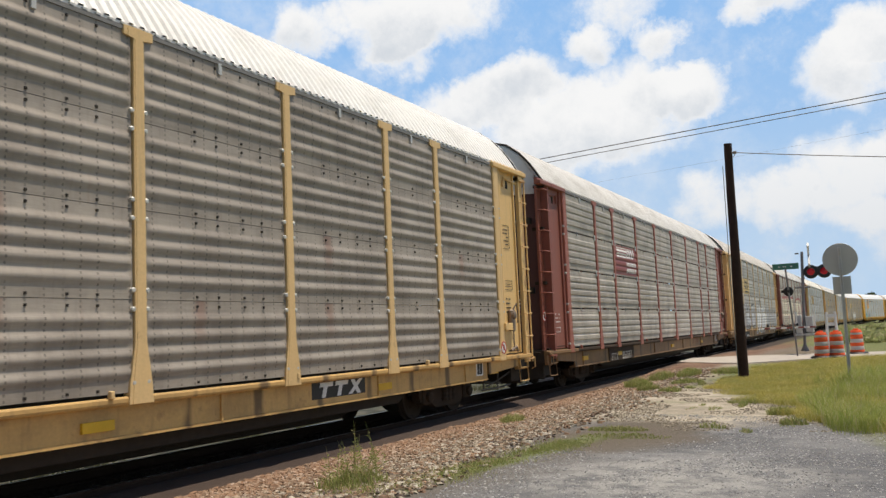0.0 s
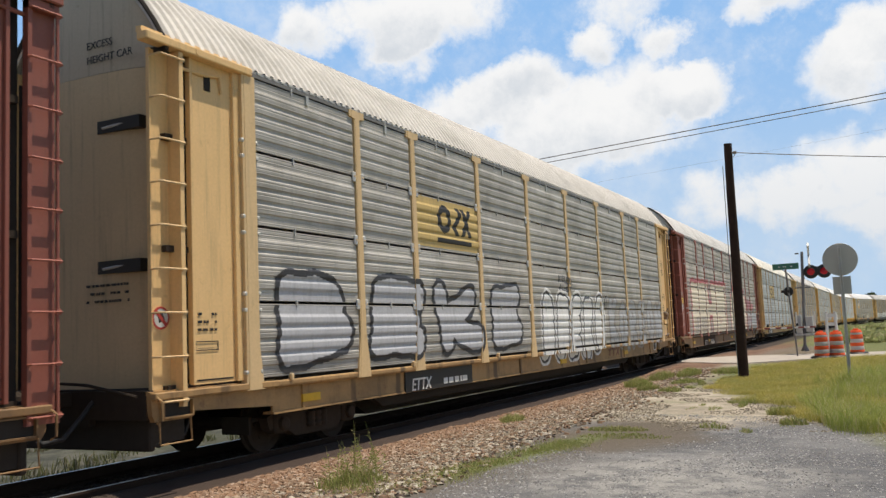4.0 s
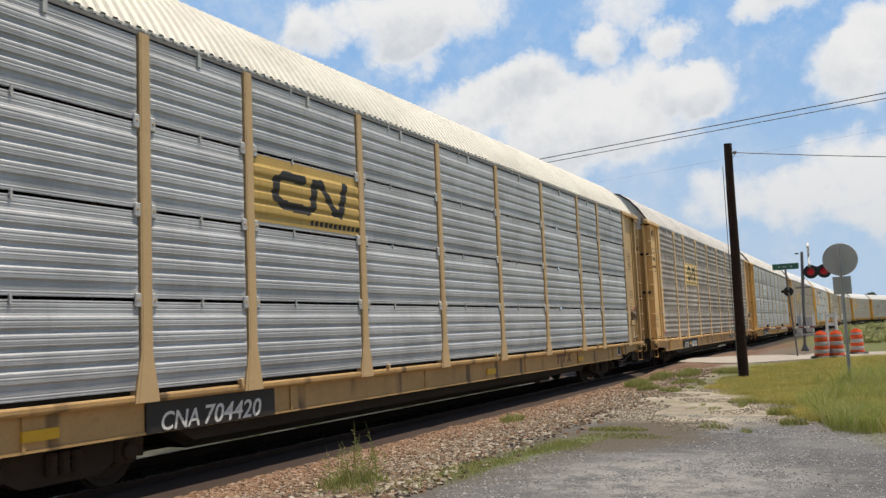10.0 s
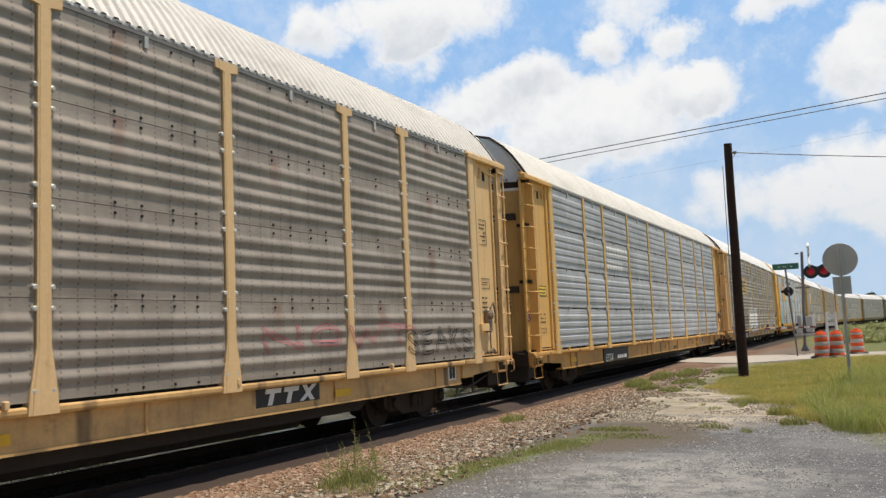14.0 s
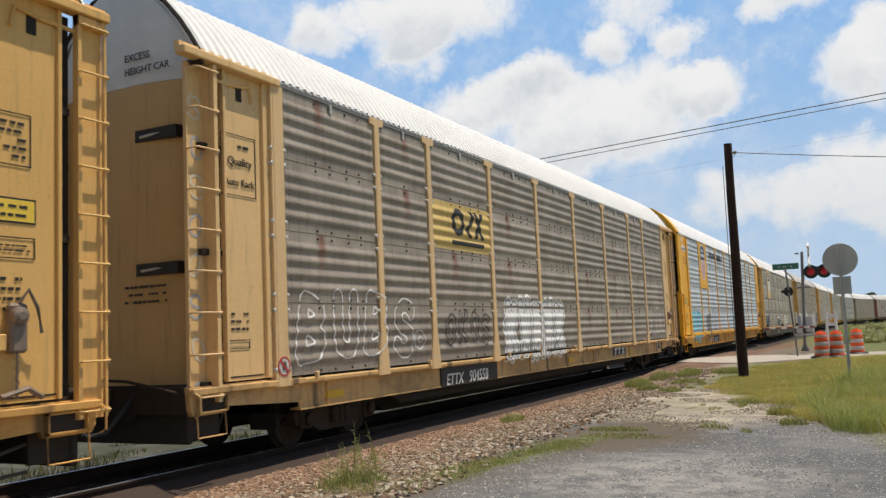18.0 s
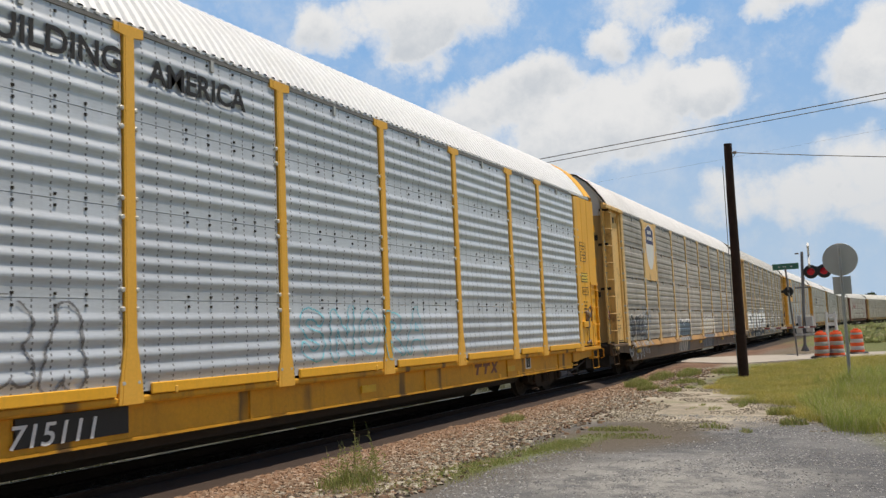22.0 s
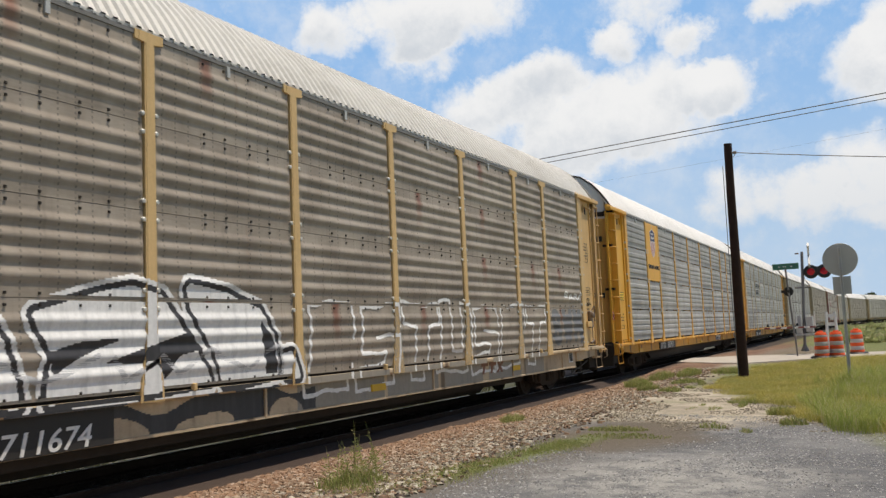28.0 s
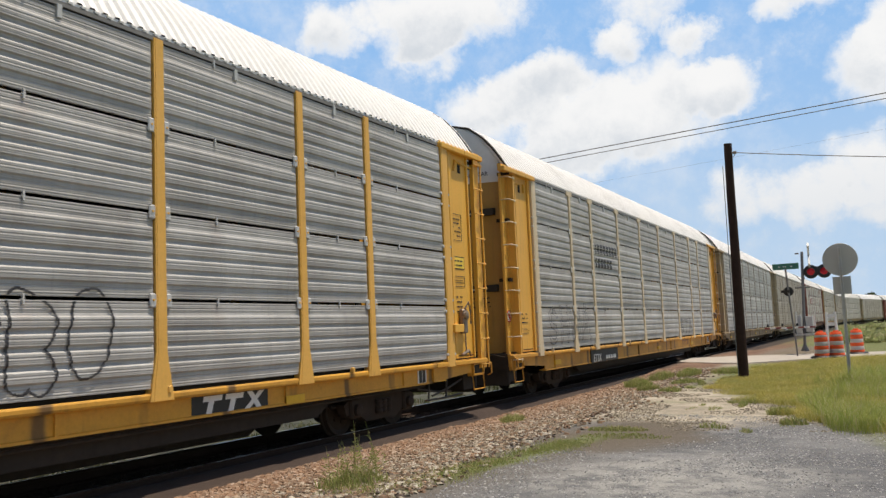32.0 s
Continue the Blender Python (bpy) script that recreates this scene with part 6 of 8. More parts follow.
SPECS = [
    dict(paint=(0.72, 0.47, 0.19), sheet=DARK_SHEET, gap=0.006, mark_light=True, sign="post", label="faded yellow auto rack car with dark grey ribbed sides"),
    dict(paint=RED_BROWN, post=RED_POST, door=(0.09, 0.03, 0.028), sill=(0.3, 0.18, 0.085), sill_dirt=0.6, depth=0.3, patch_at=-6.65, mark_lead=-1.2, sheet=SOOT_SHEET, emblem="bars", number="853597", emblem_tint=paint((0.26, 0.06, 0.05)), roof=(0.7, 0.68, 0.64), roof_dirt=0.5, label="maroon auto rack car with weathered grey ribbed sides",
         graffiti=[("gono", 18.3, 22.6, 0.95, 2.1, SP_CREAM, SP_FADED, 3, 0.14, 0.026, True), ("s", 20.9, 21.8, 1.2, 2.0, SP_FADED, SP_FADED, 4, 0.03, 0.01)]),
    dict(paint=PALE, post=(0.68, 0.475, 0.245), sill=(0.5, 0.32, 0.15), sill_dirt=0.65, door=(0.6, 0.45, 0.27), upper=paint((0.5, 0.42, 0.31), 0.5, 0.2), sheet=GREY_SHEET, emblem="blocks", emblem_tint=paint((0.6, 0.42, 0.15)), roof=(0.66, 0.62, 0.56), roof_dirt=0.5, label="faded yellow auto rack car with grey sides and black graffiti",
         graffiti=[("beke", 2.2, 11.9, 0.85, 2.45, spray_paint((0.5, 0.5, 0.52)), SP_BLACK, 5, 0.24, 0.1), ("bueko", 12.9, 18.3, 0.48, 2.42, SP_WHITE, SP_BLACK, 9, 0.27, 0.065, False, SP_WHITE), ("bielera", 14.25, 15.35, 2.55, 2.76, SP_BLACK, SP_BLACK, 45, 0.01, 0.012), ("aust", 14.3, 15.3, 2.34, 2.52, SP_BLACK, SP_BLACK, 46, 0.01, 0.012), ("cat", 18.0, 18.6, 1.9, 2.35, SP_BLACK, SP_BLACK, 47, 0.012, 0.012), ("koreon", 18.6, 25.6, 0.62, 2.3, SP_SILVER, SP_STEEL, 8, 0.17, 0.03, False, SP_DULL), ("wnza", 19.2, 25.0, 0.95, 1.9, SP_STEEL, SP_STEEL, 48, 0.01, 0.01)]),
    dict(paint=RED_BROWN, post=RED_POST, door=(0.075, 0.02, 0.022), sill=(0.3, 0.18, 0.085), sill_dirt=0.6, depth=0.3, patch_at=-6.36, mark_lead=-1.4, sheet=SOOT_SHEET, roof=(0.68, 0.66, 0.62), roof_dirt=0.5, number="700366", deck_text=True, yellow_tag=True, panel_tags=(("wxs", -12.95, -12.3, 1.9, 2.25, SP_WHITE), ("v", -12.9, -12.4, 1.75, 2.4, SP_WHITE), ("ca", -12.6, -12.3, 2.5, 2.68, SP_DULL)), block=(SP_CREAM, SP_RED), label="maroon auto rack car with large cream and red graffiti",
         graffiti=[("bravo", 3.2, 4.6, 0.9, 1.62, SP_PURPLE, SP_PURPLE, 10, 0.07, 0.025, True), ("oruy", 4.9, 6.5, 0.9, 1.66, SP_PURPLE, SP_PURPLE, 33, 0.03, 0.022, True), ("wu", 4.5, 4.9, 1.0, 1.3, SP_PURPLE, SP_PURPLE, 34, 0.012, 0.012), ("wuma", 9.95, 10.75, 1.36, 1.68, SP_RED, SP_RED, 35, 0.008, 0.008), ("snow", 10.1, 11.0, 1.3, 1.62, SP_PINK, SP_PINK, 62, 0.008, 0.01), ("iul", 14.9, 16.3, 1.0, 1.4, SP_PINK, SP_PINK, 36, 0.03, 0.02), ("ho", 18.9, 20.3, 0.92, 1.5, SP_RED, SP_RED, 37, 0.08, 0.02), ("ho", 21.1, 22.7, 1.95, 2.75, SP_PINK, SP_PINK, 12, 0.1, 0.04), ("s", 23.0, 24.0, 1.95, 2.5, SP_PINK, SP_PINK, 13, 0.06, 0.02), ("co", 20.95, 22.75, 0.92, 1.85, SP_SILVER, SP_STEEL, 11, 0.16, 0.025, False, SP_SILVER), ("ho", 21.2, 22.6, 1.05, 1.7, SP_RED, SP_RED, 14, 0.09, 0.02), ("kvxa", 22.9, 25.45, 0.92, 1.8, SP_SILVER, SP_STEEL, 15, 0.1, 0.03, False, SP_SILVER)]),
    dict(paint=OCHRE, door=(0.47, 0.29, 0.1), slats=True, posts="plain", sill_dirt=0.2, sheet=SILVER_SHEET, emblem="ring", number="704420", mark="CNA", patch_at=-8.1, mark_lead=-0.68, sign="right", emblem_tint=paint((0.55, 0.36, 0.1)), roof=(0.84, 0.8, 0.7), upper=paint((0.66, 0.65, 0.62), 0.3, 0.1), label="ochre auto rack car with bright silver ribbed sides"),
    dict(paint=PALE, sign="lead_post", door=(0.58, 0.38, 0.16), sheet=DARK_SHEET, gap=0.006, mark_lead=-1.42, mid_reflector=True, emblem="wide_blocks", emblem_tint=paint((0.66, 0.46, 0.17)), number="800950", quality=True, roof=(0.7, 0.67, 0.62), roof_dirt=0.4, mark_light=True, label="pale yellow auto rack car with dark brown-grey ribbed sides",
         graffiti=[("seaks", 22.6, 25.4, 1.0, 1.5, SP_BLACK, SP_BLACK, 13, 0.02, 0.02, True), ("nowt", 18.6, 23.0, 1.2, 1.6, SP_PINK, SP_PINK, 14, 0.02, 0.02, True)]),
    dict(paint=GOLD, post=(0.7, 0.44, 0.15), sill_dirt=0.3, door=(0.52, 0.32, 0.1), door_band=True, posts="plain", sheet=SILVER_SHEET, emblem="light", depth=0.3, sill_text=("PLH218", 2.2), data_at=8.3, roof=(0.8, 0.77, 0.7), yellow_tag=True, label="golden yellow auto rack car with silver ribbed sides"),
    dict(paint=PALE, sign="lead_post", door=(0.58, 0.38, 0.16), sheet=BROWN_SHEET, gap=0.006, emblem="blocks", emblem_tint=paint((0.66, 0.46, 0.15)), number="904558", patch_at=-5.62, mark_lead=-0.98, mark_wide=0.93, quality=True, sill_dirt=0.6, wing_tag=("sosoosos", (SP_CREAM, SP_SILVER)), mark_light=True, roof=(0.84, 0.83, 0.81), roof_dirt=0.15, label="pale yellow auto rack car with brown-grey sides and white graffiti",
         graffiti=[("bubs", 2.2, 5.9, 0.95, 2.15, SP_WHITE, SP_WHITE, 15, 0.11, 0.03, True), ("o", 5.7, 6.2, 1.1, 1.5, SP_WHITE, SP_WHITE, 19, 0.05, 0.018, True), ("okos", 7.0, 9.2, 1.1, 1.85, SP_BLACK, SP_BLACK, 16, 0.04, 0.028, True), ("okos", 7.1, 9.3, 1.05, 1.6, SP_DULL, SP_DULL, 20, 0.03, 0.012), ("c", 9.7, 11.2, 0.9, 2.0, SP_WHITE, SP_WHITE, 63, 0.03, 0.012), ("kvnxk", 10.0, 14.0, 0.66, 2.1, SP_WHITE, SP_BLACK, 17, 0.16, 0.02, False, SP_WHITE), ("vmwnx", 10.3, 13.7, 0.75, 1.2, SP_TEAL, SP_TEAL, 61, 0.012, 0.01), ("bako", 22.6, 25.4, 1.0, 2.0, SP_WHITE, SP_WHITE, 18, 0.14, 0.026, True)]),
    dict(paint=ORANGE, door=(0.5, 0.48, 0.45), sheet=CLEAN_SHEET, gap=0.006, depth=0.3, sill_dirt=0.12, grime=0.15, rust=0.08, shield=(1.0, False), low_ladder=True, patch="box", patch_at=-5.85, data_at=8.1, pipe=True, post=(0.8, 0.42, 0.05), guard=True, number="715111", roof=(0.85, 0.85, 0.85), roof_dirt=0.1, upper=paint((0.8, 0.42, 0.03)), yellow_tag=True, label="bright yellow auto rack car with bluish silver sides and shield",
         words=[("BUILDING", -6.3, 4.52, 0.42, BLACK_PAINT), ("AMERICA", -3.98, 4.52, 0.42, BLACK_PAINT)],
         graffiti=[("her", 2.15, 4.6, 0.46, 2.0, SP_CYAN, SP_BLACK, 19, 0.155, 0.028), ("s", 5.5, 6.6, 0.95, 1.8, SP_STEEL, SP_STEEL, 20, 0.2, 0.04), ("i", 6.3, 7.0, 0.5, 2.0, SP_STEEL, SP_STEEL, 22, 0.16, 0.03), ("era", 6.9, 8.9, 0.95, 1.95, SP_STEEL, SP_STEEL, 23, 0.13, 0.03, True), ("snora", 12.6, 16.6, 1.0, 1.9, SP_CYAN, SP_CYAN, 21, 0.07, 0.025, True)]),
    dict(paint=(0.78, 0.49, 0.165), post=(0.72, 0.48, 0.19), drips=((9.98, 12.1, spray_paint((0.42, 0.38, 0.32))), (15.35, 18.0, SP_STEEL)), wing_tag=("ncsthesl", (SP_FADED, spray_paint((0.26, 0.34, 0.4)), SP_FADED)), door=(0.52, 0.34, 0.13), sill=(0.19, 0.125, 0.075), sill_dirt=0.7, sheet=WARM_SHEET, depth=0.2, skirt=True, rust=0.7, grime=0.6, shield=(0.98, True), roof=(0.84, 0.82, 0.8), roof_dirt=0.2, label="yellow auto rack car with soot-streaked grey sides and shield",
         graffiti=[("oha", 2.2, 4.3, 0.95, 1.7, SP_BLACK, SP_BLACK, 32, 0.15, 0.03), ("sthk", 2.05, 4.9, 0.25, 1.85, SP_BLACK, SP_WHITE, 22, 0.06, 0.028), ("nk", 4.0, 5.2, 0.5, 2.0, SP_FADED, SP_BLUE, 36, 0.05, 0.03), ("()", 8.48, 8.84, 1.17, 1.4, SP_WHITE, SP_WHITE, 34, 0.01, 0.008), ("6.6.o6", 8.4, 9.06, 0.9, 1.1, SP_WHITE, SP_WHITE, 41, 0.01, 0.008), ("iiiii", 10.05, 12.3, 0.62, 1.52, SP_TEAL, SP_BLACK, 23, 0.2, 0.03, False, SP_WHITE), ("sko", 14.55, 15.1, 1.0, 1.5, SP_CREAM, SP_CREAM, 35, 0.012, 0.012), ("inika", 15.4, 18.4, 0.64, 1.6, SP_CREAM, SP_BLACK, 24, 0.18, 0.03, False, SP_WHITE), ("sto", 18.5, 19.3, 1.1, 1.7, SP_CREAM, SP_CREAM, 25, 0.012, 0.012)]),
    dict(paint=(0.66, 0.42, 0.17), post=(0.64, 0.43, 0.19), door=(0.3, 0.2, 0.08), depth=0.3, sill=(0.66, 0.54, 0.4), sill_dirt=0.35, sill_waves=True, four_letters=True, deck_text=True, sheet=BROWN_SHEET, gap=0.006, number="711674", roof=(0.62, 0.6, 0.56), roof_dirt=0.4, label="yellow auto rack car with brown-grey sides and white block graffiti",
         roller=(12.4, 22.6, spray_paint((0.3, 0.265, 0.215))),
         graffiti=[("wvwvwv", 2.4, 12.0, 0.95, 1.35, SP_SILVER, SP_SILVER, 29, 0.02, 0.012), ("1324312", 12.45, 22.6, 0.5, 1.98, SP_WHITE, SP_WHITE, 30, 0.018, 0.014), ("swm", 22.95, 25.5, 0.95, 2.0, SP_STEEL, SP_STEEL, 31, 0.1, 0.03), ("swm", 22.95, 25.5, 0.95, 2.0, SP_DULL, SP_DULL, 32, 0.04, 0.02), ("sara", 24.0, 25.6, 2.15, 2.35, SP_WHITE, SP_WHITE, 33, 0.012, 0.012)]),
    dict(paint=(0.76, 0.4, 0.05), door=(0.66, 0.37, 0.08), sheet=LIGHT_SHEET, depth=0.44, grime=0.2, sill_dirt=0.1, posts="plain", shield=(0.62, False), door_band=True, number="907971", roof=(0.84, 0.82, 0.79), roof_dirt=0.15, yellow_tag=True, mark_light=True, label="orange-yellow auto rack car with light grey ribbed sides and shield",
         words=[("BUILDING AMERICA", -8.93, 3.42, 0.19, BLACK_PAINT)],
         graffiti=[("oro", 15.2, 17.35, 0.92, 2.05, SP_BLACK, SP_BLACK, 29, 0.15, 0.03, True)]),
    dict(paint=(0.72, 0.38, 0.06), post=(0.62, 0.5, 0.33), door=(0.4, 0.23, 0.05), sheet=LIGHT_SHEET, emblem="dark", roof=(0.8, 0.78, 0.75), label="orange-yellow auto rack car with streaked light grey sides",
         graffiti=[("shwa", 2.4, 6.0, 0.95, 2.0, SP_BLACK, SP_BLACK, 30, 0.05, 0.02, True), ("sta", 18.0, 20.5, 0.95, 1.6, SP_BLACK, SP_BLACK, 31, 0.03, 0.025, True)]),
    # yellow cars from here on get greyer paint, with distance haze mixed in
    dict(paint=(0.4, 0.3, 0.17), post=(0.37, 0.32, 0.26), sheet=LIGHT_SHEET, roof=(0.82, 0.8, 0.78), label="golden yellow auto rack car with pale grey ribbed sides"),
    dict(paint=(0.4, 0.33, 0.22), post=(0.37, 0.32, 0.26), sheet=BROWN_SHEET, gap=0.006, roof=(0.8, 0.78, 0.74), label="pale yellow auto rack car with brown-grey ribbed sides"),
    dict(paint=RED_BROWN, post=RED_POST, sheet=GREY_SHEET, emblem="bars", emblem_tint=paint((0.26, 0.06, 0.05)), roof=(0.72, 0.7, 0.66), label="maroon auto rack car with grey ribbed sides"),
    dict(paint=OCHRE, post=(0.42, 0.37, 0.3), sheet=WARM_SHEET, roof=(0.8, 0.77, 0.7), label="ochre auto rack car with weathered grey ribbed sides"),
    dict(paint=(0.4, 0.33, 0.22), post=(0.37, 0.32, 0.26), sheet=DARK_SHEET, gap=0.006, roof=(0.82, 0.8, 0.78), label="pale yellow auto rack car with dark grey ribbed sides"),
    dict(paint=(0.4, 0.3, 0.17), post=(0.37, 0.32, 0.26), sheet=GREY_SHEET, roof=(0.7, 0.68, 0.63), label="golden yellow auto rack car with grey ribbed sides"),
    dict(paint=(0.4, 0.33, 0.22), post=(0.37, 0.32, 0.26), sheet=WARM_SHEET, roof=(0.82, 0.8, 0.78), label="pale yellow auto rack car with weathered grey sides"),
    dict(paint=RED_BROWN, post=RED_POST, sheet=BROWN_SHEET, roof=(0.7, 0.68, 0.64), label="maroon auto rack car with brown-grey ribbed sides"),
]
for k, spec in enumerate(SPECS):
    CARS.append(build_car(k, spec))


# ---- things beside the track ----
def utility_pole():
    b = MB()
    base, top = Vector((-4.14, 27.73, -0.5)), Vector((-4.10, 27.73, 6.80))
    rows = []
    for i in range(15):
        u = i / 14
        c = base.lerp(top, u)
        r = 0.155 - 0.035 * u
        rows.append([(c.x + r * math.cos(a) * (1 + 0.03 * math.sin(3 * a + i)), c.y + r * math.sin(a), c.z) for a in [2 * math.pi * k / 14 for k in range(14)]])
    for p, q in zip(rows, rows[1:]):
        b.quadstrip(p, q, 0, True)
    b.ngon(rows[-1])
    pole = tagged(empty("utility_pole"), "dark creosoted wooden pole, cut off short, standing in grass", "utility pole")
    piece("shaft", b.mesh("shaft", 1, 40), [POLE_WOOD], pole)
    h = MB()
    h.tube([(-4.0, 27.7, 6.5), (-3.94, 27.7, 6.5)], 0.03, 0, 8)
    h.lathe([(0.03, 0), (0.055, 0.02), (0.04, 0.05), (0.055, 0.08), (0.03, 0.1)], "x", (-3.95, 27.7, 6.5), 0, 10)
    h.tube([(-3.93, 27.7, 6.5), (-3.9, 27.7, 6.42), (-3.98, 27.68, 6.36)], 0.01, 0, 5)
    piece("insulator", h.mesh("insulator", 1), [plain("glazed_insulator", (0.2, 0.16, 0.14), 0.3)], pole, label="small brown wire insulator")
    g = MB()
    g.tube([(-4.27, 27.6, 6.1), (-4.29, 27.6, 2.0), (-4.26, 27.6, -0.3)], 0.012, 0, 5)
    piece("ground_wire", g.mesh("ground_wire", 1), [plain("dull_grey_wire", (0.2, 0.22, 0.23), 0.5)], pole, label="thin grey wire down the pole")


utility_pole()


def wire(a, b, sag, r):
    m = MB()
    a, b = Vector(a), Vector(b)
    m.tube([a.lerp(b, i / 24) - Vector((0, 0, sag * 4 * (i / 24) * (1 - i / 24))) for i in range(25)], r, 0, 5)
    tagged(piece("overhead_wire", m.mesh("overhead_wire", 1), [plain("weathered_cable", (0.12, 0.115, 0.11), 0.6)]), "thin dark overhead cable hung in a shallow curve", "cable", "overhead cables")


# the pairs run on past the train to a pole far behind it, and off to the right
wire((-34.5, 31.0, 6.6), (26.0, 29.0, 9.3), 0.0, 0.017)
wire((-34.5, 31.0, 6.41), (26.0, 29.0, 9.14), 0.0, 0.014)
wire((-3.92, 27.7, 6.5), (8.5, 34.5, 5.9), 0.12, 0.014)
wire((-40.0, 66.0, 11.6), (22.0, 54.0, 13.2), 0.25, 0.004)


def far_pole(x, y, top):
    b = MB()
    b.tube([(0, 0, -1.0), (0, 0, top * 0.5), (0, 0, top)], 0.16, 0, 12, True, 0.11)
    p = tagged(empty("utility_pole", pose(x, y, 0)), "tall brown wooden pole that carries overhead cables", "utility pole")
    piece("shaft", b.mesh("shaft", 1, 40), [POLE_WOOD], p)
    b = MB()
    b.box((-0.06, -0.8, top - 0.35), (0.06, 0.8, top - 0.22))
    piece("crossarm", b.mesh("crossarm", 1), [POLE_WOOD], p)


for x, y, top in ((-34.5, 31.0, 6.9), (26.0, 29.0, 9.6), (8.5, 34.5, 6.2), (-40.0, 66.0, 11.9), (22.0, 54.0, 13.5)):
    far_pole(x, y, top)


def traffic_drum(x, y, z, lean):
    d = tagged(empty("traffic_drum", pose(x, y, z, lean, 0, lean * 9)), "orange plastic traffic drum with white reflective bands", "traffic drum", "drums at the crossing")
    orange = plain("orange_drum_plastic", (0.8, 0.1, 0.015), 0.45, 0.0, 0.2, 4.0, 0.05)
    white = plain("white_reflective_band", (0.5, 0.46, 0.43), 0.4, 0.0, 0.15, 8.0, 0.0)
    zs = [(0.0, 0.19, 0.27, 0.26, 0), (0.19, 0.34, 0.255, 0.25, 1), (0.34, 0.48, 0.248, 0.242, 0), (0.48, 0.63, 0.24, 0.234, 1), (0.63, 0.80, 0.232, 0.225, 0), (0.80, 0.88, 0.22, 0.22, 1), (0.88, 0.99, 0.215, 0.18, 0)]
    for z0, z1, r0, r1, w in zs:
        b = MB()
        b.lathe([(0.0, z0), (r0, z0), (r0 + 0.008, z0 + 0.012), (r1 + 0.008, z1 - 0.012), (r1, z1), (0.0, z1)], "z", (0, 0, 0), 0, 24)
        piece("band" if w else "drum_body", b.mesh("drum_section", 1, 40), [white if w else orange], d)
    b = MB()
    b.lathe([(0.40, 0.0), (0.42, 0.04), (0.36, 0.1), (0.31, 0.1)], "z", (0, 0, 0), 0, 20)
    piece("rubber_base", b.mesh("rubber_base", 1, 40), [RUBBER], d)
    b = MB()
    b.box((-0.1, -0.02, 0.98), (0.1, 0.02, 1.04), 0, 0.015)
    piece("handle", b.mesh("handle", 1), [orange], d)


for x, y, lean in ((-2.52, 36.4, 0.5), (-2.0, 36.6, -0.8), (-1.40, 39.5, 1.0)):
    traffic_drum(x, y, ground_z(x, y) + 0.02, lean)


def barricade():
    """White folding frame behind the drums."""
    t = tagged(empty("barricade", pose(-2.28, 39.4, -0.02)), "white folding barricade frame standing behind traffic drums", "barricade")
    for s in (-0.16, 0.16):
        b = MB()
        b.tube([(s * 1.3, -0.2, 0), (s, 0, 1.6)], 0.05, 0, 8)
        b.tube([(s * 1.3, 0.2, 0), (s, 0, 1.6)], 0.05, 0, 8)
        piece("leg", b.mesh("leg", 1), [WHITE_PAINT], t)
    for z in (1.1, 1.45):
        b = MB()
        b.box((-0.22, -0.05, z - 0.07), (0.22, -0.02, z + 0.07))
        piece("board", b.mesh("board", 1), [WHITE_PAINT], t)


barricade()


def back_of_sign():
    """A round advance warning sign seen from behind, a square plate under it."""
    s = tagged(empty("road_sign", pose(-1.07, 24.0, -0.3)), "round road sign seen from its bare grey back", "road sign")
    grey = plain("bare_aluminium", (0.5, 0.48, 0.45), 0.6, 0.1, 0.2, 3.0, 0.05)
    b = MB()
    b.lathe([(0.0, -0.012), (0.405, -0.012), (0.41, 0.0), (0.405, 0.012), (0.0, 0.012)], "y", (0, 0, 3.09), 0, 40)
    piece("disc", b.mesh("disc", 1, 40), [grey], s, pose(0, 0.06, 0), "grey back of a round sign")
    b = MB()
    b.box((-0.21, 0.05, 2.22), (0.21, 0.068, 2.66))
    piece("plate", b.mesh("plate", 1), [grey], s, label="grey back of a square plate")
    b = MB()
    b.extrude([(-0.04, -0.015), (-0.02, -0.015), (-0.015, 0.02), (0.015, 0.02), (0.02, -0.015), (0.04, -0.015), (0.04, -0.005), (0.025, -0.005), (0.02, 0.03), (-0.02, 0.03), (-0.025, -0.005), (-0.04, -0.005)], "z", -0.3, 3.4)
    piece("post", b.mesh("post_channel", 1), [plain("pale_sign_post", (0.6, 0.58, 0.55), 0.55, 0.3, 0.25, 12.0)], s)
    b = MB()
    for z in (2.3, 2.58, 2.8, 3.35):
        b.lathe([(0.014, -0.03), (0.014, 0.06)], "y", (0, 0, z), 0, 8)
    piece("bolt", b.mesh("bolt", 1), [BOLT_GREY], s)


back_of_sign()


GALV = plain("galvanised_post", (0.2, 0.19, 0.185), 0.6, 0.2, 0.3, 12.0)


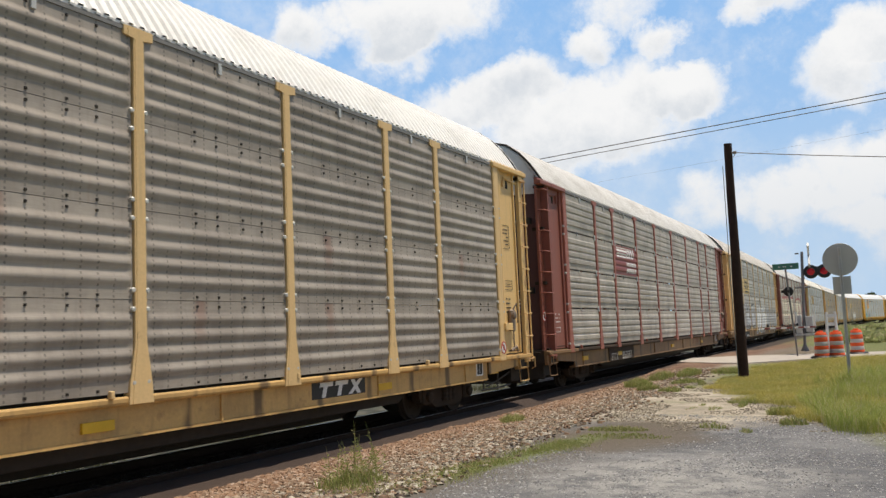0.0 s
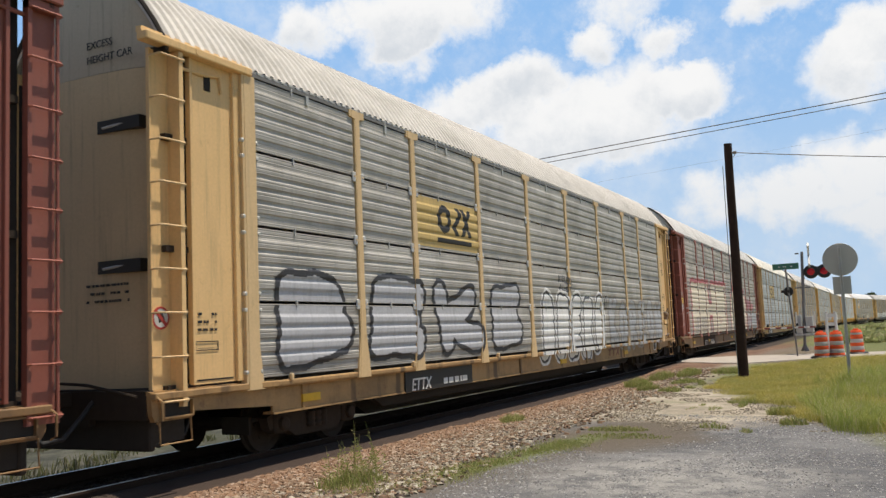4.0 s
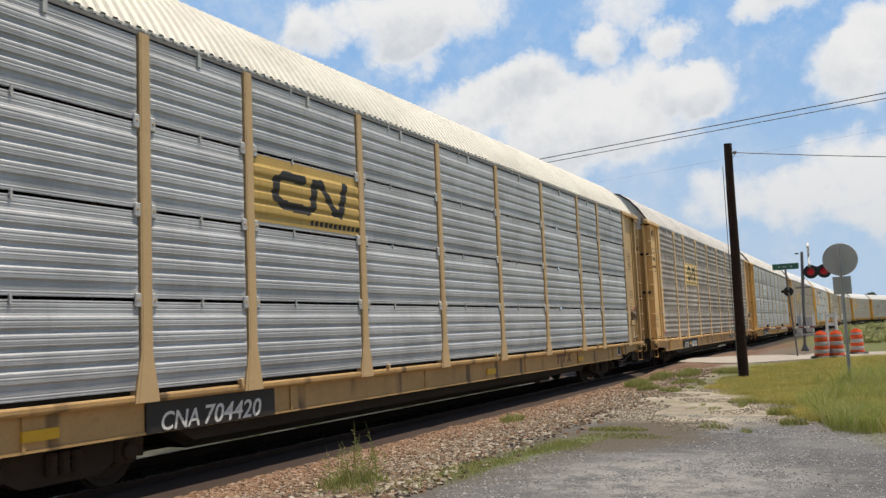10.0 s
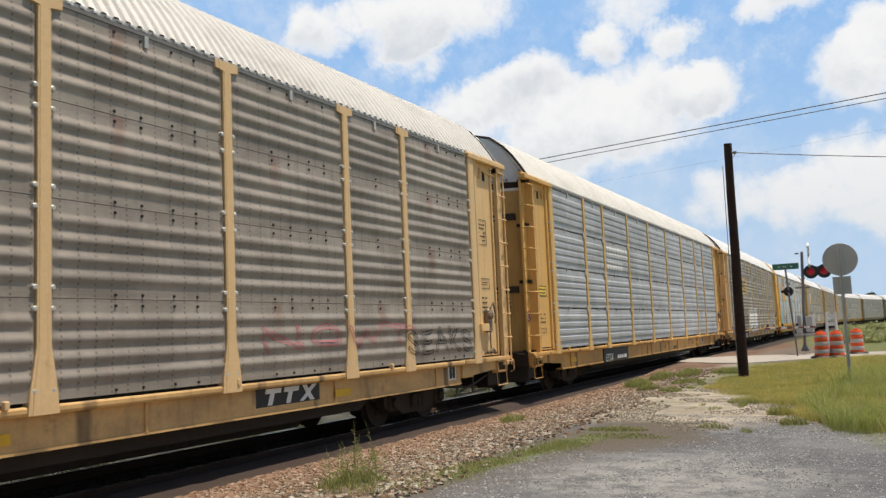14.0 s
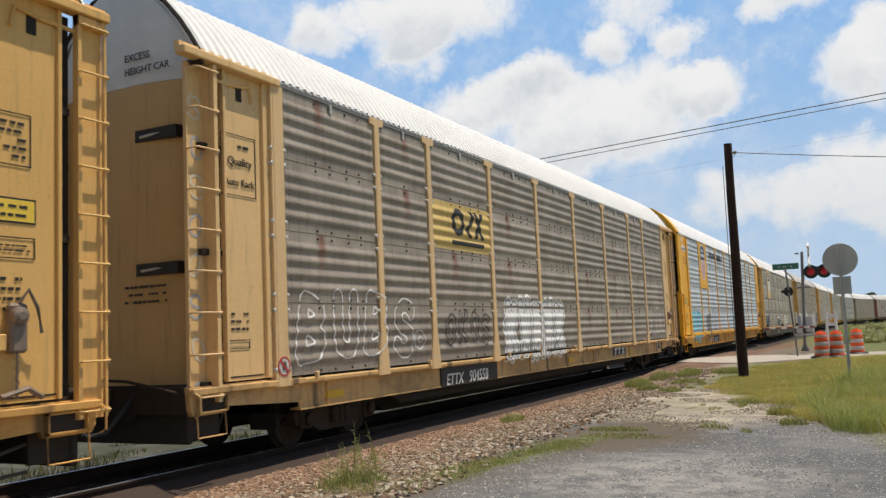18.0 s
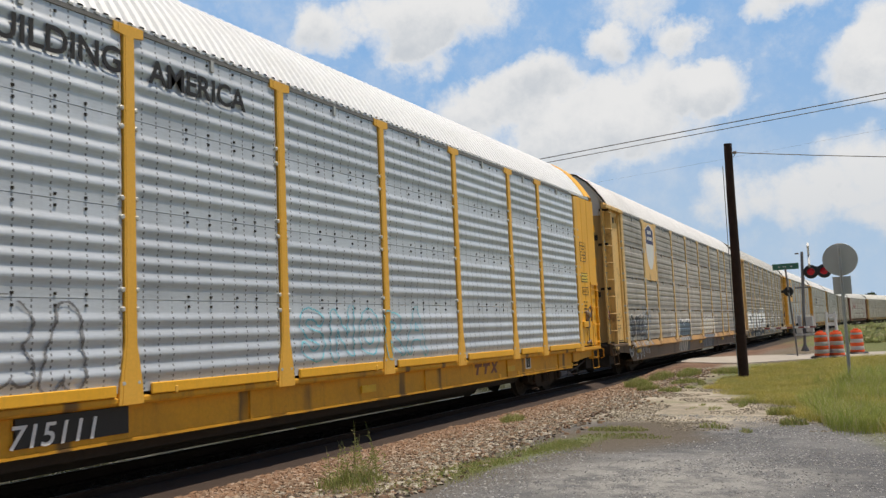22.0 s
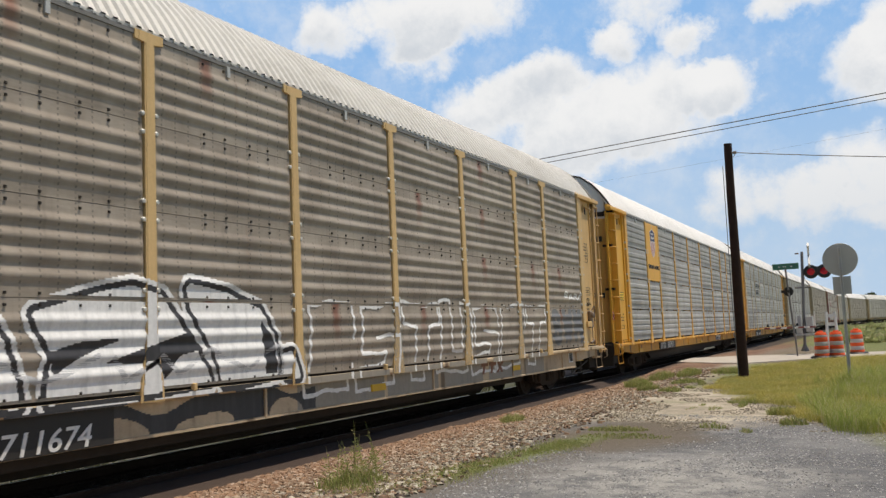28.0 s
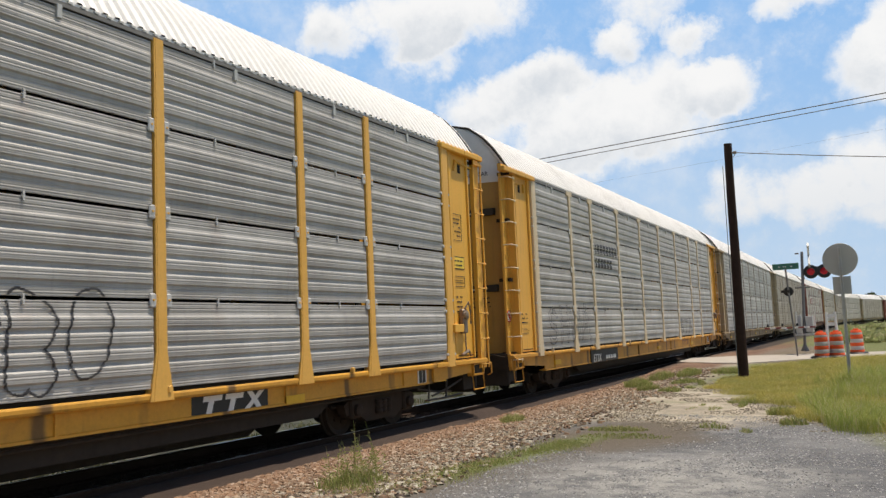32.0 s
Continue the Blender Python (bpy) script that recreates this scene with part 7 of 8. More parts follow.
def street_sign():
    s = tagged(empty("street_name_sign", pose(-3.46, 37.2, -0.1)), "green street name blades on a thin steel post", "street sign")
    b = MB()
    b.tube([(0, 0, 0), (-0.12, 0, 2.0), (-0.2, 0, 3.45)], 0.035, 0, 8)
    piece("post", b.mesh("sign_post", 1), [GALV], s)
    b = MB()
    b.box((-0.68, -0.014, 3.42), (0.3, 0.014, 3.66), 0, 0.008)
    blade = piece("blade", b.mesh("blade", 1), [plain("green_sign_sheet", (0.06, 0.2, 0.14), 0.45)], s, label="green street name blade")
    piece("stencil", bars_mesh("street", 0.62, 0.12, 1, 0.11, False, 31), [WHITE_PAINT], blade, pose(-0.52, -0.015, 3.48, 0, 0, -90))
    b = MB()
    b.lathe([(0.0, -0.03), (0.17, -0.03), (0.19, 0.0), (0.12, 0.1), (0.0, 0.14)], "y", (-0.16, 0.1, 2.55), 0, 18)
    b.box((-0.42, -0.04, 2.5), (-0.1, 0.04, 2.6))
    piece("back_plate", b.mesh("back_plate", 1), [BLACK_PAINT], s, label="small black lamp housing on the post")


street_sign()


def crossing_signal():
    s = tagged(empty("crossing_signal", pose(-3.5, 41.0, -0.05)), "grey railway crossing signal with red lamps and lowered gate", "crossing signal")
    galv = GALV
    b = MB()
    b.lathe([(0.17, 0.0), (0.17, 0.06), (0.09, 0.2), (0.062, 0.3), (0.062, 4.25), (0.05, 4.3)], "z", (0, 0, 0), 0, 14)
    piece("mast", b.mesh("mast", 1, 40), [galv], s, pose(0, 0, 0, 0, 2.5, 0))
    b = MB()
    b.box((-0.1, -0.03, 4.2), (0.05, 0.03, 4.26))
    b.tube([(0.17, 0, 3.1), (0.17, 0, 3.45)], 0.05, 0, 8)
    b.tube([(-0.2, 0, 2.75), (0.4, 0, 2.75)], 0.04, 0, 8)
    b.tube([(0.15, 0, 3.42), (1.1, 0, 3.4)], 0.035, 0, 8)
    b.tube([(0.75, 0, 3.42), (0.75, 0, 3.62)], 0.06, 0, 8)
    piece("bracket", b.mesh("bracket", 1), [galv], s)
    dark = plain("black_lamp_hood", (0.02, 0.02, 0.022), 0.5)
    for x in (0.50, 1.02):
        b = MB()
        b.lathe([(0.0, 0.05), (0.1, 0.05), (0.29, 0.01), (0.30, -0.01), (0.29, -0.03), (0.16, -0.04), (0.15, 0.0)], "y", (x, 0, 3.40), 0, 26)
        lamp = piece("lamp", b.mesh("lamp", 1, 40), [dark], s, pose(0, -0.08, 0), "black round lamp background")
        b = MB()
        top = [(x + 0.165 * math.cos(math.pi * i / 10), -0.05, 3.40 + 0.165 * math.sin(math.pi * i / 10)) for i in range(11)]
        out = [(p[0], -0.28, p[2] - 0.02) for p in top]
        b.quadstrip(top, out)
        b.quadstrip([(p[0], p[1], p[2] + 0.006) for p in top], [(p[0], p[1], p[2] + 0.006) for p in out])
        piece("visor", b.mesh("visor", 1), [dark], lamp)
        b = MB()
        b.lathe([(0.0, -0.075), (0.08, -0.07), (0.15, -0.045)], "y", (x, 0, 3.40), 0, 20)
        piece("lens", b.mesh("lens", 1, 40), [glow("red_signal_lens", (0.4, 0.015, 0.03), 0.16)], lamp, label="red signal lens")
    # crossbuck, turned edge-on
    b = MB()
    for a in (48, -48):
        m = pose(0.44, 0.1, 4.12, 0, 0, 95) @ pose(0, 0, 0, 0, a, 0)
        base = len(b.v)
        b.box((-0.62, -0.04, -0.11), (0.62, 0.04, 0.11))
        b.v[base:] = [tuple(m @ Vector(p)) for p in b.v[base:]]
    piece("crossbuck", b.mesh("crossbuck", 1), [WHITE_PAINT], s, label="white crossbuck boards seen edge-on")
    # gate machine and its lowered arm
    b = MB()
    b.box((-0.28, -0.2, 0.75), (-0.05, 0.25, 1.55), 0, 0.03)
    b.box((0.12, -0.2, 0.8), (0.42, 0.25, 1.5), 0, 0.03)
    b.box((-0.3, -0.25, 0.68), (0.45, 0.28, 0.76))
    piece("gate_machine", b.mesh("gate_machine", 1), [plain("pale_grey_box_paint", (0.42, 0.42, 0.41), 0.5)], s, label="pale grey gate machine boxes")
    b = MB()
    for x in (-0.22, 0.5):
        b.box((x - 0.03, -0.3, 1.0), (x + 0.03, -0.25, 1.7), 0, 0.01)
    piece("counterweight", b.mesh("counterweight", 1), [WHITE_PAINT], s)
    for i in range(9):
        b = MB()
        b.box((-1.55 + 0.23 * i, -0.36, 1.0), (-1.55 + 0.23 * (i + 1), -0.32, 1.07), 0, 0.008)
        piece("gate_arm", b.mesh("gate_arm", 1), [WHITE_PAINT if i % 2 else plain("red_arm_sheet", (0.25, 0.07, 0.06), 0.5)], s)
    b = MB()
    for i in range(3):
        b.lathe([(0.04, 0), (0.05, 0.05), (0.03, 0.12)], "z", (-1.4 + 0.6 * i, -0.34, 1.1), 0, 8)
    piece("arm_lamp", b.mesh("arm_lamp", 1), [dark], s)


crossing_signal()


# ---- grass, weeds, stones, trees ----
def leaf_mat(name, a, b, wilt=(0.3, 0.26, 0.1)):
    n = Nodes(name)
    g = n.t.nodes.new("ShaderNodeNewGeometry")
    r = g.outputs["Random Per Island"]
    big = n.noise(n.coords((1, 1, 0.3), False), 0.9, 4.0, 0.65)
    c = n.mix(n.math("ADD", n.math("MULTIPLY", r, 0.4), n.math("MULTIPLY", n.ramp(big, 0.38, 0.62), 0.6)), a, b)
    c = n.mix(n.math("GREATER_THAN", n.math("FRACT", n.math("MULTIPLY", r, 13.7)), 0.82), c, wilt)
    n.out(c, 0.75)
    tl = n.t.nodes.new("ShaderNodeBsdfTranslucent")
    n.put(tl.inputs["Color"], c)
    mx = n.t.nodes.new("ShaderNodeMixShader")
    mx.inputs[0].default_value = 0.4
    n.t.links.new(n.bsdf.outputs[0], mx.inputs[1])
    n.t.links.new(tl.outputs[0], mx.inputs[2])
    n.t.links.new(mx.outputs[0], n.t.nodes["Material Output"].inputs["Surface"])
    return n.mat


GRASS_MAT = leaf_mat("dry_green_grass", (0.56, 0.46, 0.12), (0.34, 0.34, 0.08), (0.58, 0.5, 0.24))
TALL_MAT = leaf_mat("tall_green_grass", (0.42, 0.43, 0.12), (0.27, 0.34, 0.07), (0.5, 0.46, 0.24))
SCRUB_MAT = leaf_mat("scrub_leaves", (0.34, 0.38, 0.16), (0.42, 0.43, 0.2), (0.5, 0.46, 0.26))
WEED_MAT = leaf_mat("weed_green", (0.24, 0.29, 0.07), (0.33, 0.34, 0.12), (0.44, 0.38, 0.19))
TREE_MAT = leaf_mat("tree_leaves", (0.035, 0.06, 0.02), (0.06, 0.09, 0.03), (0.08, 0.1, 0.04))


def blades(name, spots, mat, label, category, width=0.012, bend=0.5, seed=3):
    """Grass blades as one object: spots are (x, y, height)."""
    rng = np.random.RandomState(seed)
    P = np.array(spots)
    n = len(P)
    z = np.array([ground_z(x, y) - 0.015 for x, y, _ in spots])
    a = rng.uniform(0, 2 * np.pi, n)
    h = P[:, 2]
    w = width * rng.uniform(0.6, 1.4, n) * (0.6 + h)
    dx, dy = np.cos(a), np.sin(a)
    la = rng.uniform(0, 2 * np.pi, n)
    lean = rng.uniform(0.05, bend, n) * h
    bx, by = np.cos(la) * lean, np.sin(la) * lean
    v = np.zeros((n, 5, 3))
    for i, (t, s, k) in enumerate(((0, -1, 0.0), (0, 1, 0.0), (0.55, 1, 0.3), (0.55, -1, 0.3), (1.0, 0, 1.0))):
        v[:, i, 0] = P[:, 0] + dx * w * s * (1 - 0.35 * (t > 0)) + bx * k
        v[:, i, 1] = P[:, 1] + dy * w * s * (1 - 0.35 * (t > 0)) + by * k
        v[:, i, 2] = z + h * t * (1 - 0.15 * k)
    base = np.arange(n) * 5
    faces = np.stack([base, base + 1, base + 2, base + 3], 1).tolist() + np.stack([base + 3, base + 2, base + 4], 1).tolist()
    me = bpy.data.meshes.new(name)
    me.from_pydata(v.reshape(-1, 3).tolist(), [], faces)
    me.materials.append(mat)
    me.update()
    tagged(new(name, me), label, category, kind="stuff")


def field_spots(count, seed):
    """Spots of the rough meadow between the lot and the crossing road."""
    rng = random.Random(seed)
    out = []
    while len(out) < count:
        y = 13.0 + 22.5 * rng.random() ** 1.3
        x = rng.uniform(-5.2, 2.6)
        wob = 1.2 * noise.noise(Vector((x * 0.55, y * 0.55, 1.3))) + 0.7 * noise.noise(Vector((x * 1.7, y * 1.7, 5.3)))
        line = (y - 18.8) + (x + 2.2) * 2.6 + wob * 2.0
        if not (line > 0 or y > 23.6 + wob) or x < -4.6 + wob * 0.7 + max(0, (y - 24) * 0.02):
            continue
        if y > 31.0 + (x + 5.0) * 1.6 and x < -2.6 or y > 35.3 and x > -2.6:
            continue
        dens = 0.55 + 0.9 * noise.noise(Vector((x * 0.9, y * 0.9, 9.1)))
        if rng.random() > dens + 0.25:
            continue
        tall = 0.07 + 0.11 * rng.random() + (0.16 * smooth(-3.0, -0.5, x)) * rng.random()
        out.append((x, y, tall))
    return out


def tall_spots(count, seed):
    """Taller, greener grass round the foot of the road sign."""
    rng = random.Random(seed)
    out = []
    while len(out) < count:
        x, y = rng.uniform(-1.9, 2.0), rng.uniform(13.7, 24.5)
        if rng.random() < 0.36 + 1.5 * noise.noise(Vector((x * 0.9, y * 0.6, 2.2))) and y > 13.7 + max(0.0, -0.8 - x) * 5.0:
            out.append((x, y, rng.uniform(0.2, 0.5) + 0.25 * smooth(19.0, 22.0, y) * smooth(-1.6, -1.0, x)))
    return out


def clump(cx, cy, rx, ry, count, h, seed):
    rng = random.Random(seed)
    out = []
    for _ in range(count):
        a, r = rng.uniform(0, 2 * math.pi), math.sqrt(rng.random())
        out.append((cx + rx * r * math.cos(a), cy + ry * r * math.sin(a), h * rng.uniform(0.4, 1.1) * (1.15 - 0.5 * r)))
    return out


blades("meadow_grass", field_spots(190000, 5), GRASS_MAT, "yellow-green rough meadow grass by the road", "grass", 0.0045, 1.0, 1)
blades("tall_grass", tall_spots(16000, 6), TALL_MAT, "tall pale green grass round the road sign", "grass", 0.005, 0.8, 7)

side = []
for i, (cx, cy, rx, ry, c, h) in enumerate(((-6.9, 26.0, 0.5, 1.3, 900, 0.22), (-6.1, 29.5, 0.5, 1.6, 900, 0.2), (-6.2, 24.4, 0.4, 0.7, 450, 0.16), (-5.6, 26.5, 0.6, 1.4, 500, 0.14), (-5.3, 23.0, 0.4, 0.6, 260, 0.13), (-6.9, 29.0, 0.5, 2.0, 700, 0.18), (-4.9, 30.0, 0.8, 1.4, 700, 0.15), (-2.0, 17.3, 0.3, 0.4, 260, 0.14), (-1.6, 15.6, 0.3, 0.3, 150, 0.12), (-2.9, 19.5, 0.5, 0.4, 200, 0.1), (-4.2, 14.4, 0.7, 0.5, 380, 0.07), (-3.9, 13.6, 1.0, 0.6, 420, 0.05))):
    side += clump(cx, cy, rx * 0.75, ry * 0.5, int(c * 1.5), h * 1.7, 40 + i)
rng_t = random.Random(91)
for i in range(34):
    y = rng_t.uniform(13.5, 30.0)
    x = rng_t.uniform(-6.6, -1.2) if y > 17 else rng_t.uniform(-3.2, -0.6)
    side += clump(x, y, rng_t.uniform(0.06, 0.28), rng_t.uniform(0.1, 0.4), rng_t.randint(30, 140), rng_t.uniform(0.06, 0.2), 600 + i)
blades("grass_tufts", side, WEED_MAT, "small green grass tufts on sand and ballast", "grass", 0.011, 0.7, 2)

# the green strip along the lot's edge
strip, rng_s = [], random.Random(77)
while len(strip) < 11000:
    y = rng_s.uniform(8.2, 13.2)
    c = -5.15 + (y - 8.6) * 0.16
    x = rng_s.gauss(c, 0.22)
    if rng_s.random() < 0.5 + noise.noise(Vector((x * 1.4, y * 1.4, 4.4))) * 1.3:
        strip.append((x, y, rng_s.uniform(0.025, 0.085)))
blades("verge_grass", strip, WEED_MAT, "low green weeds along the edge of the ballast", "weeds", 0.005, 0.9, 3)
tuft = clump(-7.05, 16.7, 0.22, 0.42, 620, 0.24, 60)
blades("ballast_tuft", tuft, WEED_MAT, "olive grass tuft growing in ballast", "grass", 0.009, 0.7, 4)


def tall_weed(x, y, seed):
    """Upright stalks with narrow leaves, growing at the foot of the ballast."""
    rng = random.Random(seed)
    w = tagged(empty("tall_weed", pose(x, y, ground_z(x, y))), "tall thin green weeds with seed stalks in gravel", "weed")
    for i in range(9):
        b = MB()
        a, r = rng.uniform(0, 2 * math.pi), 0.18 * math.sqrt(rng.random())
        h = rng.uniform(0.3, 0.62) if i else 0.78
        lx, ly = rng.uniform(-0.1, 0.1), rng.uniform(-0.1, 0.1)
        base = Vector((r * math.cos(a), r * math.sin(a), -0.02))
        pts = [base + Vector((lx * t * t, ly * t * t, h * t)) for t in (0, 0.25, 0.5, 0.75, 1.0)]
        b.tube(pts, 0.005, 0, 4, True, 0.002)
        for j in range(13):
            t = 0.08 + 0.8 * j / 13
            p = base + Vector((lx * t * t, ly * t * t, h * t))
            q = rng.uniform(0, 2 * math.pi)
            l = rng.uniform(0.08, 0.17) * (1.2 - t)
            d = Vector((math.cos(q), math.sin(q), 0.7)) * l
            s = Vector((-math.sin(q), math.cos(q), 0)) * 0.008
            b.ngon([tuple(p - s * 0.4), tuple(p + d * 0.5 - s), tuple(p + d + Vector((0, 0, -0.02)))])
            b.ngon([tuple(p + s * 0.4), tuple(p + d + Vector((0, 0, -0.02))), tuple(p + d * 0.5 + s)])
        tagged(piece("stalk", b.mesh("stalk", 1), [WEED_MAT], w), kind="stuff")


tall_weed(-6.0, 8.9, 1)
tall_weed(-5.8, 9.15, 2)
tall_weed(-6.15, 9.3, 3)
more = clump(-5.9, 9.0, 0.45, 0.45, 420, 0.3, 61) + clump(-5.6, 8.5, 0.5, 0.3, 260, 0.16, 62)
blades("weed_grass", more, WEED_MAT, "green weed grass round tall stalks", "weeds", 0.008, 0.7, 5)

# far-side growth seen under the cars, its greens darkened to stand for shade
rear, rng_r = [], random.Random(8)
for i in range(70):
    cx, cy = rng_r.uniform(-16.0, -11.9), rng_r.uniform(8, 60)
    rear += clump(cx, cy, rng_r.uniform(0.2, 0.7), rng_r.uniform(0.3, 0.9), 130, rng_r.uniform(0.12, 0.4), 200 + i)
blades("far_side_grass", rear, leaf_mat("shaded_weeds", (0.1, 0.12, 0.04), (0.15, 0.15, 0.06), (0.2, 0.17, 0.09)), "patchy green grass beyond the track", "grass", 0.014, 0.7, 6)


def stones(name, spots, size, mat, label, category, seed):
    """Broken stones as one object; spots are (x, y, z)."""
    rng = np.random.RandomState(seed)
    P = np.array(spots)
    n = len(P)
    cube = np.array([(-1, -1, -0.6), (1, -1, -0.6), (1, 1, -0.6), (-1, 1, -0.6), (-0.6, -0.7, 0.6), (0.7, -0.6, 0.5), (0.6, 0.7, 0.65), (-0.7, 0.6, 0.5)])
    V = cube[None] * rng.uniform(0.6, 1.25, (n, 8, 3))
    s = size * rng.uniform(0.45, 1.25, (n, 1, 1)) * np.stack([rng.uniform(0.7, 1.3, n), rng.uniform(0.7, 1.3, n), rng.uniform(0.5, 0.9, n)], 1)[:, None, :]
    V = V * s
    a, t = rng.uniform(0, 2 * np.pi, n), rng.uniform(-0.6, 0.6, n)
    x, y, z = V[..., 0].copy(), V[..., 1].copy(), V[..., 2].copy()
    y, z = y * np.cos(t)[:, None] - z * np.sin(t)[:, None], y * np.sin(t)[:, None] + z * np.cos(t)[:, None]
    V = np.stack([x * np.cos(a)[:, None] - y * np.sin(a)[:, None], x * np.sin(a)[:, None] + y * np.cos(a)[:, None], z], 2) + P[:, None, :]
    quad = np.array([(4, 5, 6, 7), (0, 1, 5, 4), (1, 2, 6, 5), (2, 3, 7, 6), (3, 0, 4, 7)])
    F = (np.arange(n)[:, None, None] * 8 + quad[None]).reshape(-1, 4)
    me = bpy.data.meshes.new(name)
    me.from_pydata(V.reshape(-1, 3).tolist(), [], F.tolist())
    me.materials.append(mat)
    me.update()
    tagged(new(name, me), label, category, kind="stuff")


def stone_mat(name, cols, rust=0.0):
    """Broken stone in several tints; near the rails brake dust turns it rust brown."""
    n = Nodes(name)
    g = n.t.nodes.new("ShaderNodeNewGeometry")
    r = n.t.nodes.new("ShaderNodeValToRGB")
    n.t.links.new(g.outputs["Random Per Island"], r.inputs[0])
    r.color_ramp.interpolation = "CONSTANT"
    while len(r.color_ramp.elements) < len(cols):
        r.color_ramp.elements.new(0.5)
    for i, c in enumerate(cols):
        r.color_ramp.elements[i].position = i / len(cols)
        r.color_ramp.elements[i].color = (*c, 1)
    c = r.outputs[0]
    if rust:
        sp = n.t.nodes.new("ShaderNodeSeparateXYZ")
        n.t.links.new(n.coords((1, 1, 1), False), sp.inputs[0])
        d = n.math("ADD", sp.outputs[0], n.math("MULTIPLY", n.noise(n.coords((1, 1, 1), False), 0.8, 4.0), 1.2))
        c = n.mix(n.math("MULTIPLY", n.math("SUBTRACT", 1.0, n.ramp(d, TRACK_X + 2.1, TRACK_X + 3.7)), rust), c, (0.34, 0.19, 0.11))
    c = n.shade(c, n.math("ADD", 0.62, n.math("MULTIPLY", n.noise(n.coords((1, 1, 1), False), 30.0), 0.5)))
    return n.out(c, 0.85)


def ballast_spots(count, seed):
    rng = random.Random(seed)
    out = []
    while len(out) < count:
        y = 5.2 + 27.0 * rng.random() ** 1.6
        d = rng.uniform(1.46, 4.5)
        lim = 3.9 - 0.028 * (y - 6) + 0.5 * noise.noise(Vector((y * 0.5, 2.0, 5.0)))
        if d > lim and rng.random() > math.exp(-(d - lim) * 5):
            continue
        x = TRACK_X + d
        out.append((x, y, ground_z(x, y) + 0.012))
    return out


BALLAST_MAT = stone_mat("ballast_stone", [(0.266, 0.2, 0.138), (0.2, 0.119, 0.071), (0.38, 0.323, 0.238), (0.133, 0.083, 0.048), (0.495, 0.447, 0.361), (0.228, 0.19, 0.133), (0.313, 0.19, 0.109), (0.085, 0.06, 0.045)], 0.62)
stones("ballast", ballast_spots(40000, 1), 0.036, BALLAST_MAT, "tan and rust-brown crushed ballast stones along the track", "ballast", 1)
# oily stones, their colours darkened further for the shade under the train
DARK_BALLAST = stone_mat("oily_shaded_ballast_stone", [(0.045, 0.03, 0.022), (0.065, 0.042, 0.03), (0.035, 0.026, 0.02), (0.085, 0.056, 0.038)])
rng_b = random.Random(9)
inner = []
for _ in range(4500):
    y, d = 5.0 + 34.0 * rng_b.random() ** 1.3, rng_b.uniform(-0.68, 0.68)
    inner.append((TRACK_X + d, y, ground_z(TRACK_X + d, y) + 0.015))
stones("track_bed_stones", inner, 0.026, DARK_BALLAST, "oily ballast stones between the rails, darkened for the train's shade", "ballast", 2)
LOT_MAT = stone_mat("lot_pebble", [(0.27, 0.267, 0.262), (0.5, 0.49, 0.47), (0.25, 0.245, 0.24), (0.36, 0.345, 0.32), (0.3, 0.295, 0.29)])
lot = []
while len(lot) < 15000:
    y = 7.4 + 9.5 * rng_b.random() ** 1.4
    x = rng_b.uniform(-4.6, 1.2)
    if ((x + 3.75) / 1.4) ** 2 + ((y - 14.1) / 2.2) ** 2 < rng_b.uniform(0.3, 1.6):
        continue
    if noise.noise(Vector((x * 0.8, y * 0.8, 6.0))) > -0.1 or rng_b.random() < 0.25:
        lot.append((x, y, ground_z(x, y) + 0.002))
stones("lot_pebbles", lot, 0.0115, LOT_MAT, "loose grey pebbles scattered on the gravel lot", "gravel", 3)


SAND_MAT = stone_mat("sand_clod", [(0.3, 0.25, 0.18), (0.42, 0.36, 0.27), (0.18, 0.15, 0.11), (0.24, 0.2, 0.14)])
clods = []
while len(clods) < 6000:
    y, x = rng_b.uniform(14.5, 27.0), rng_b.uniform(-6.0, -0.8)
    if noise.noise(Vector((x * 0.7, y * 0.7, 3.0))) > -0.05 and y - 17.6 + (x + 2.2) * 2.6 < 3.0:
        clods.append((x, y, ground_z(x, y) + 0.004))
stones("sand_clods", clods, 0.018, SAND_MAT, "small dry clods and stones on pale sand", "gravel", 5)


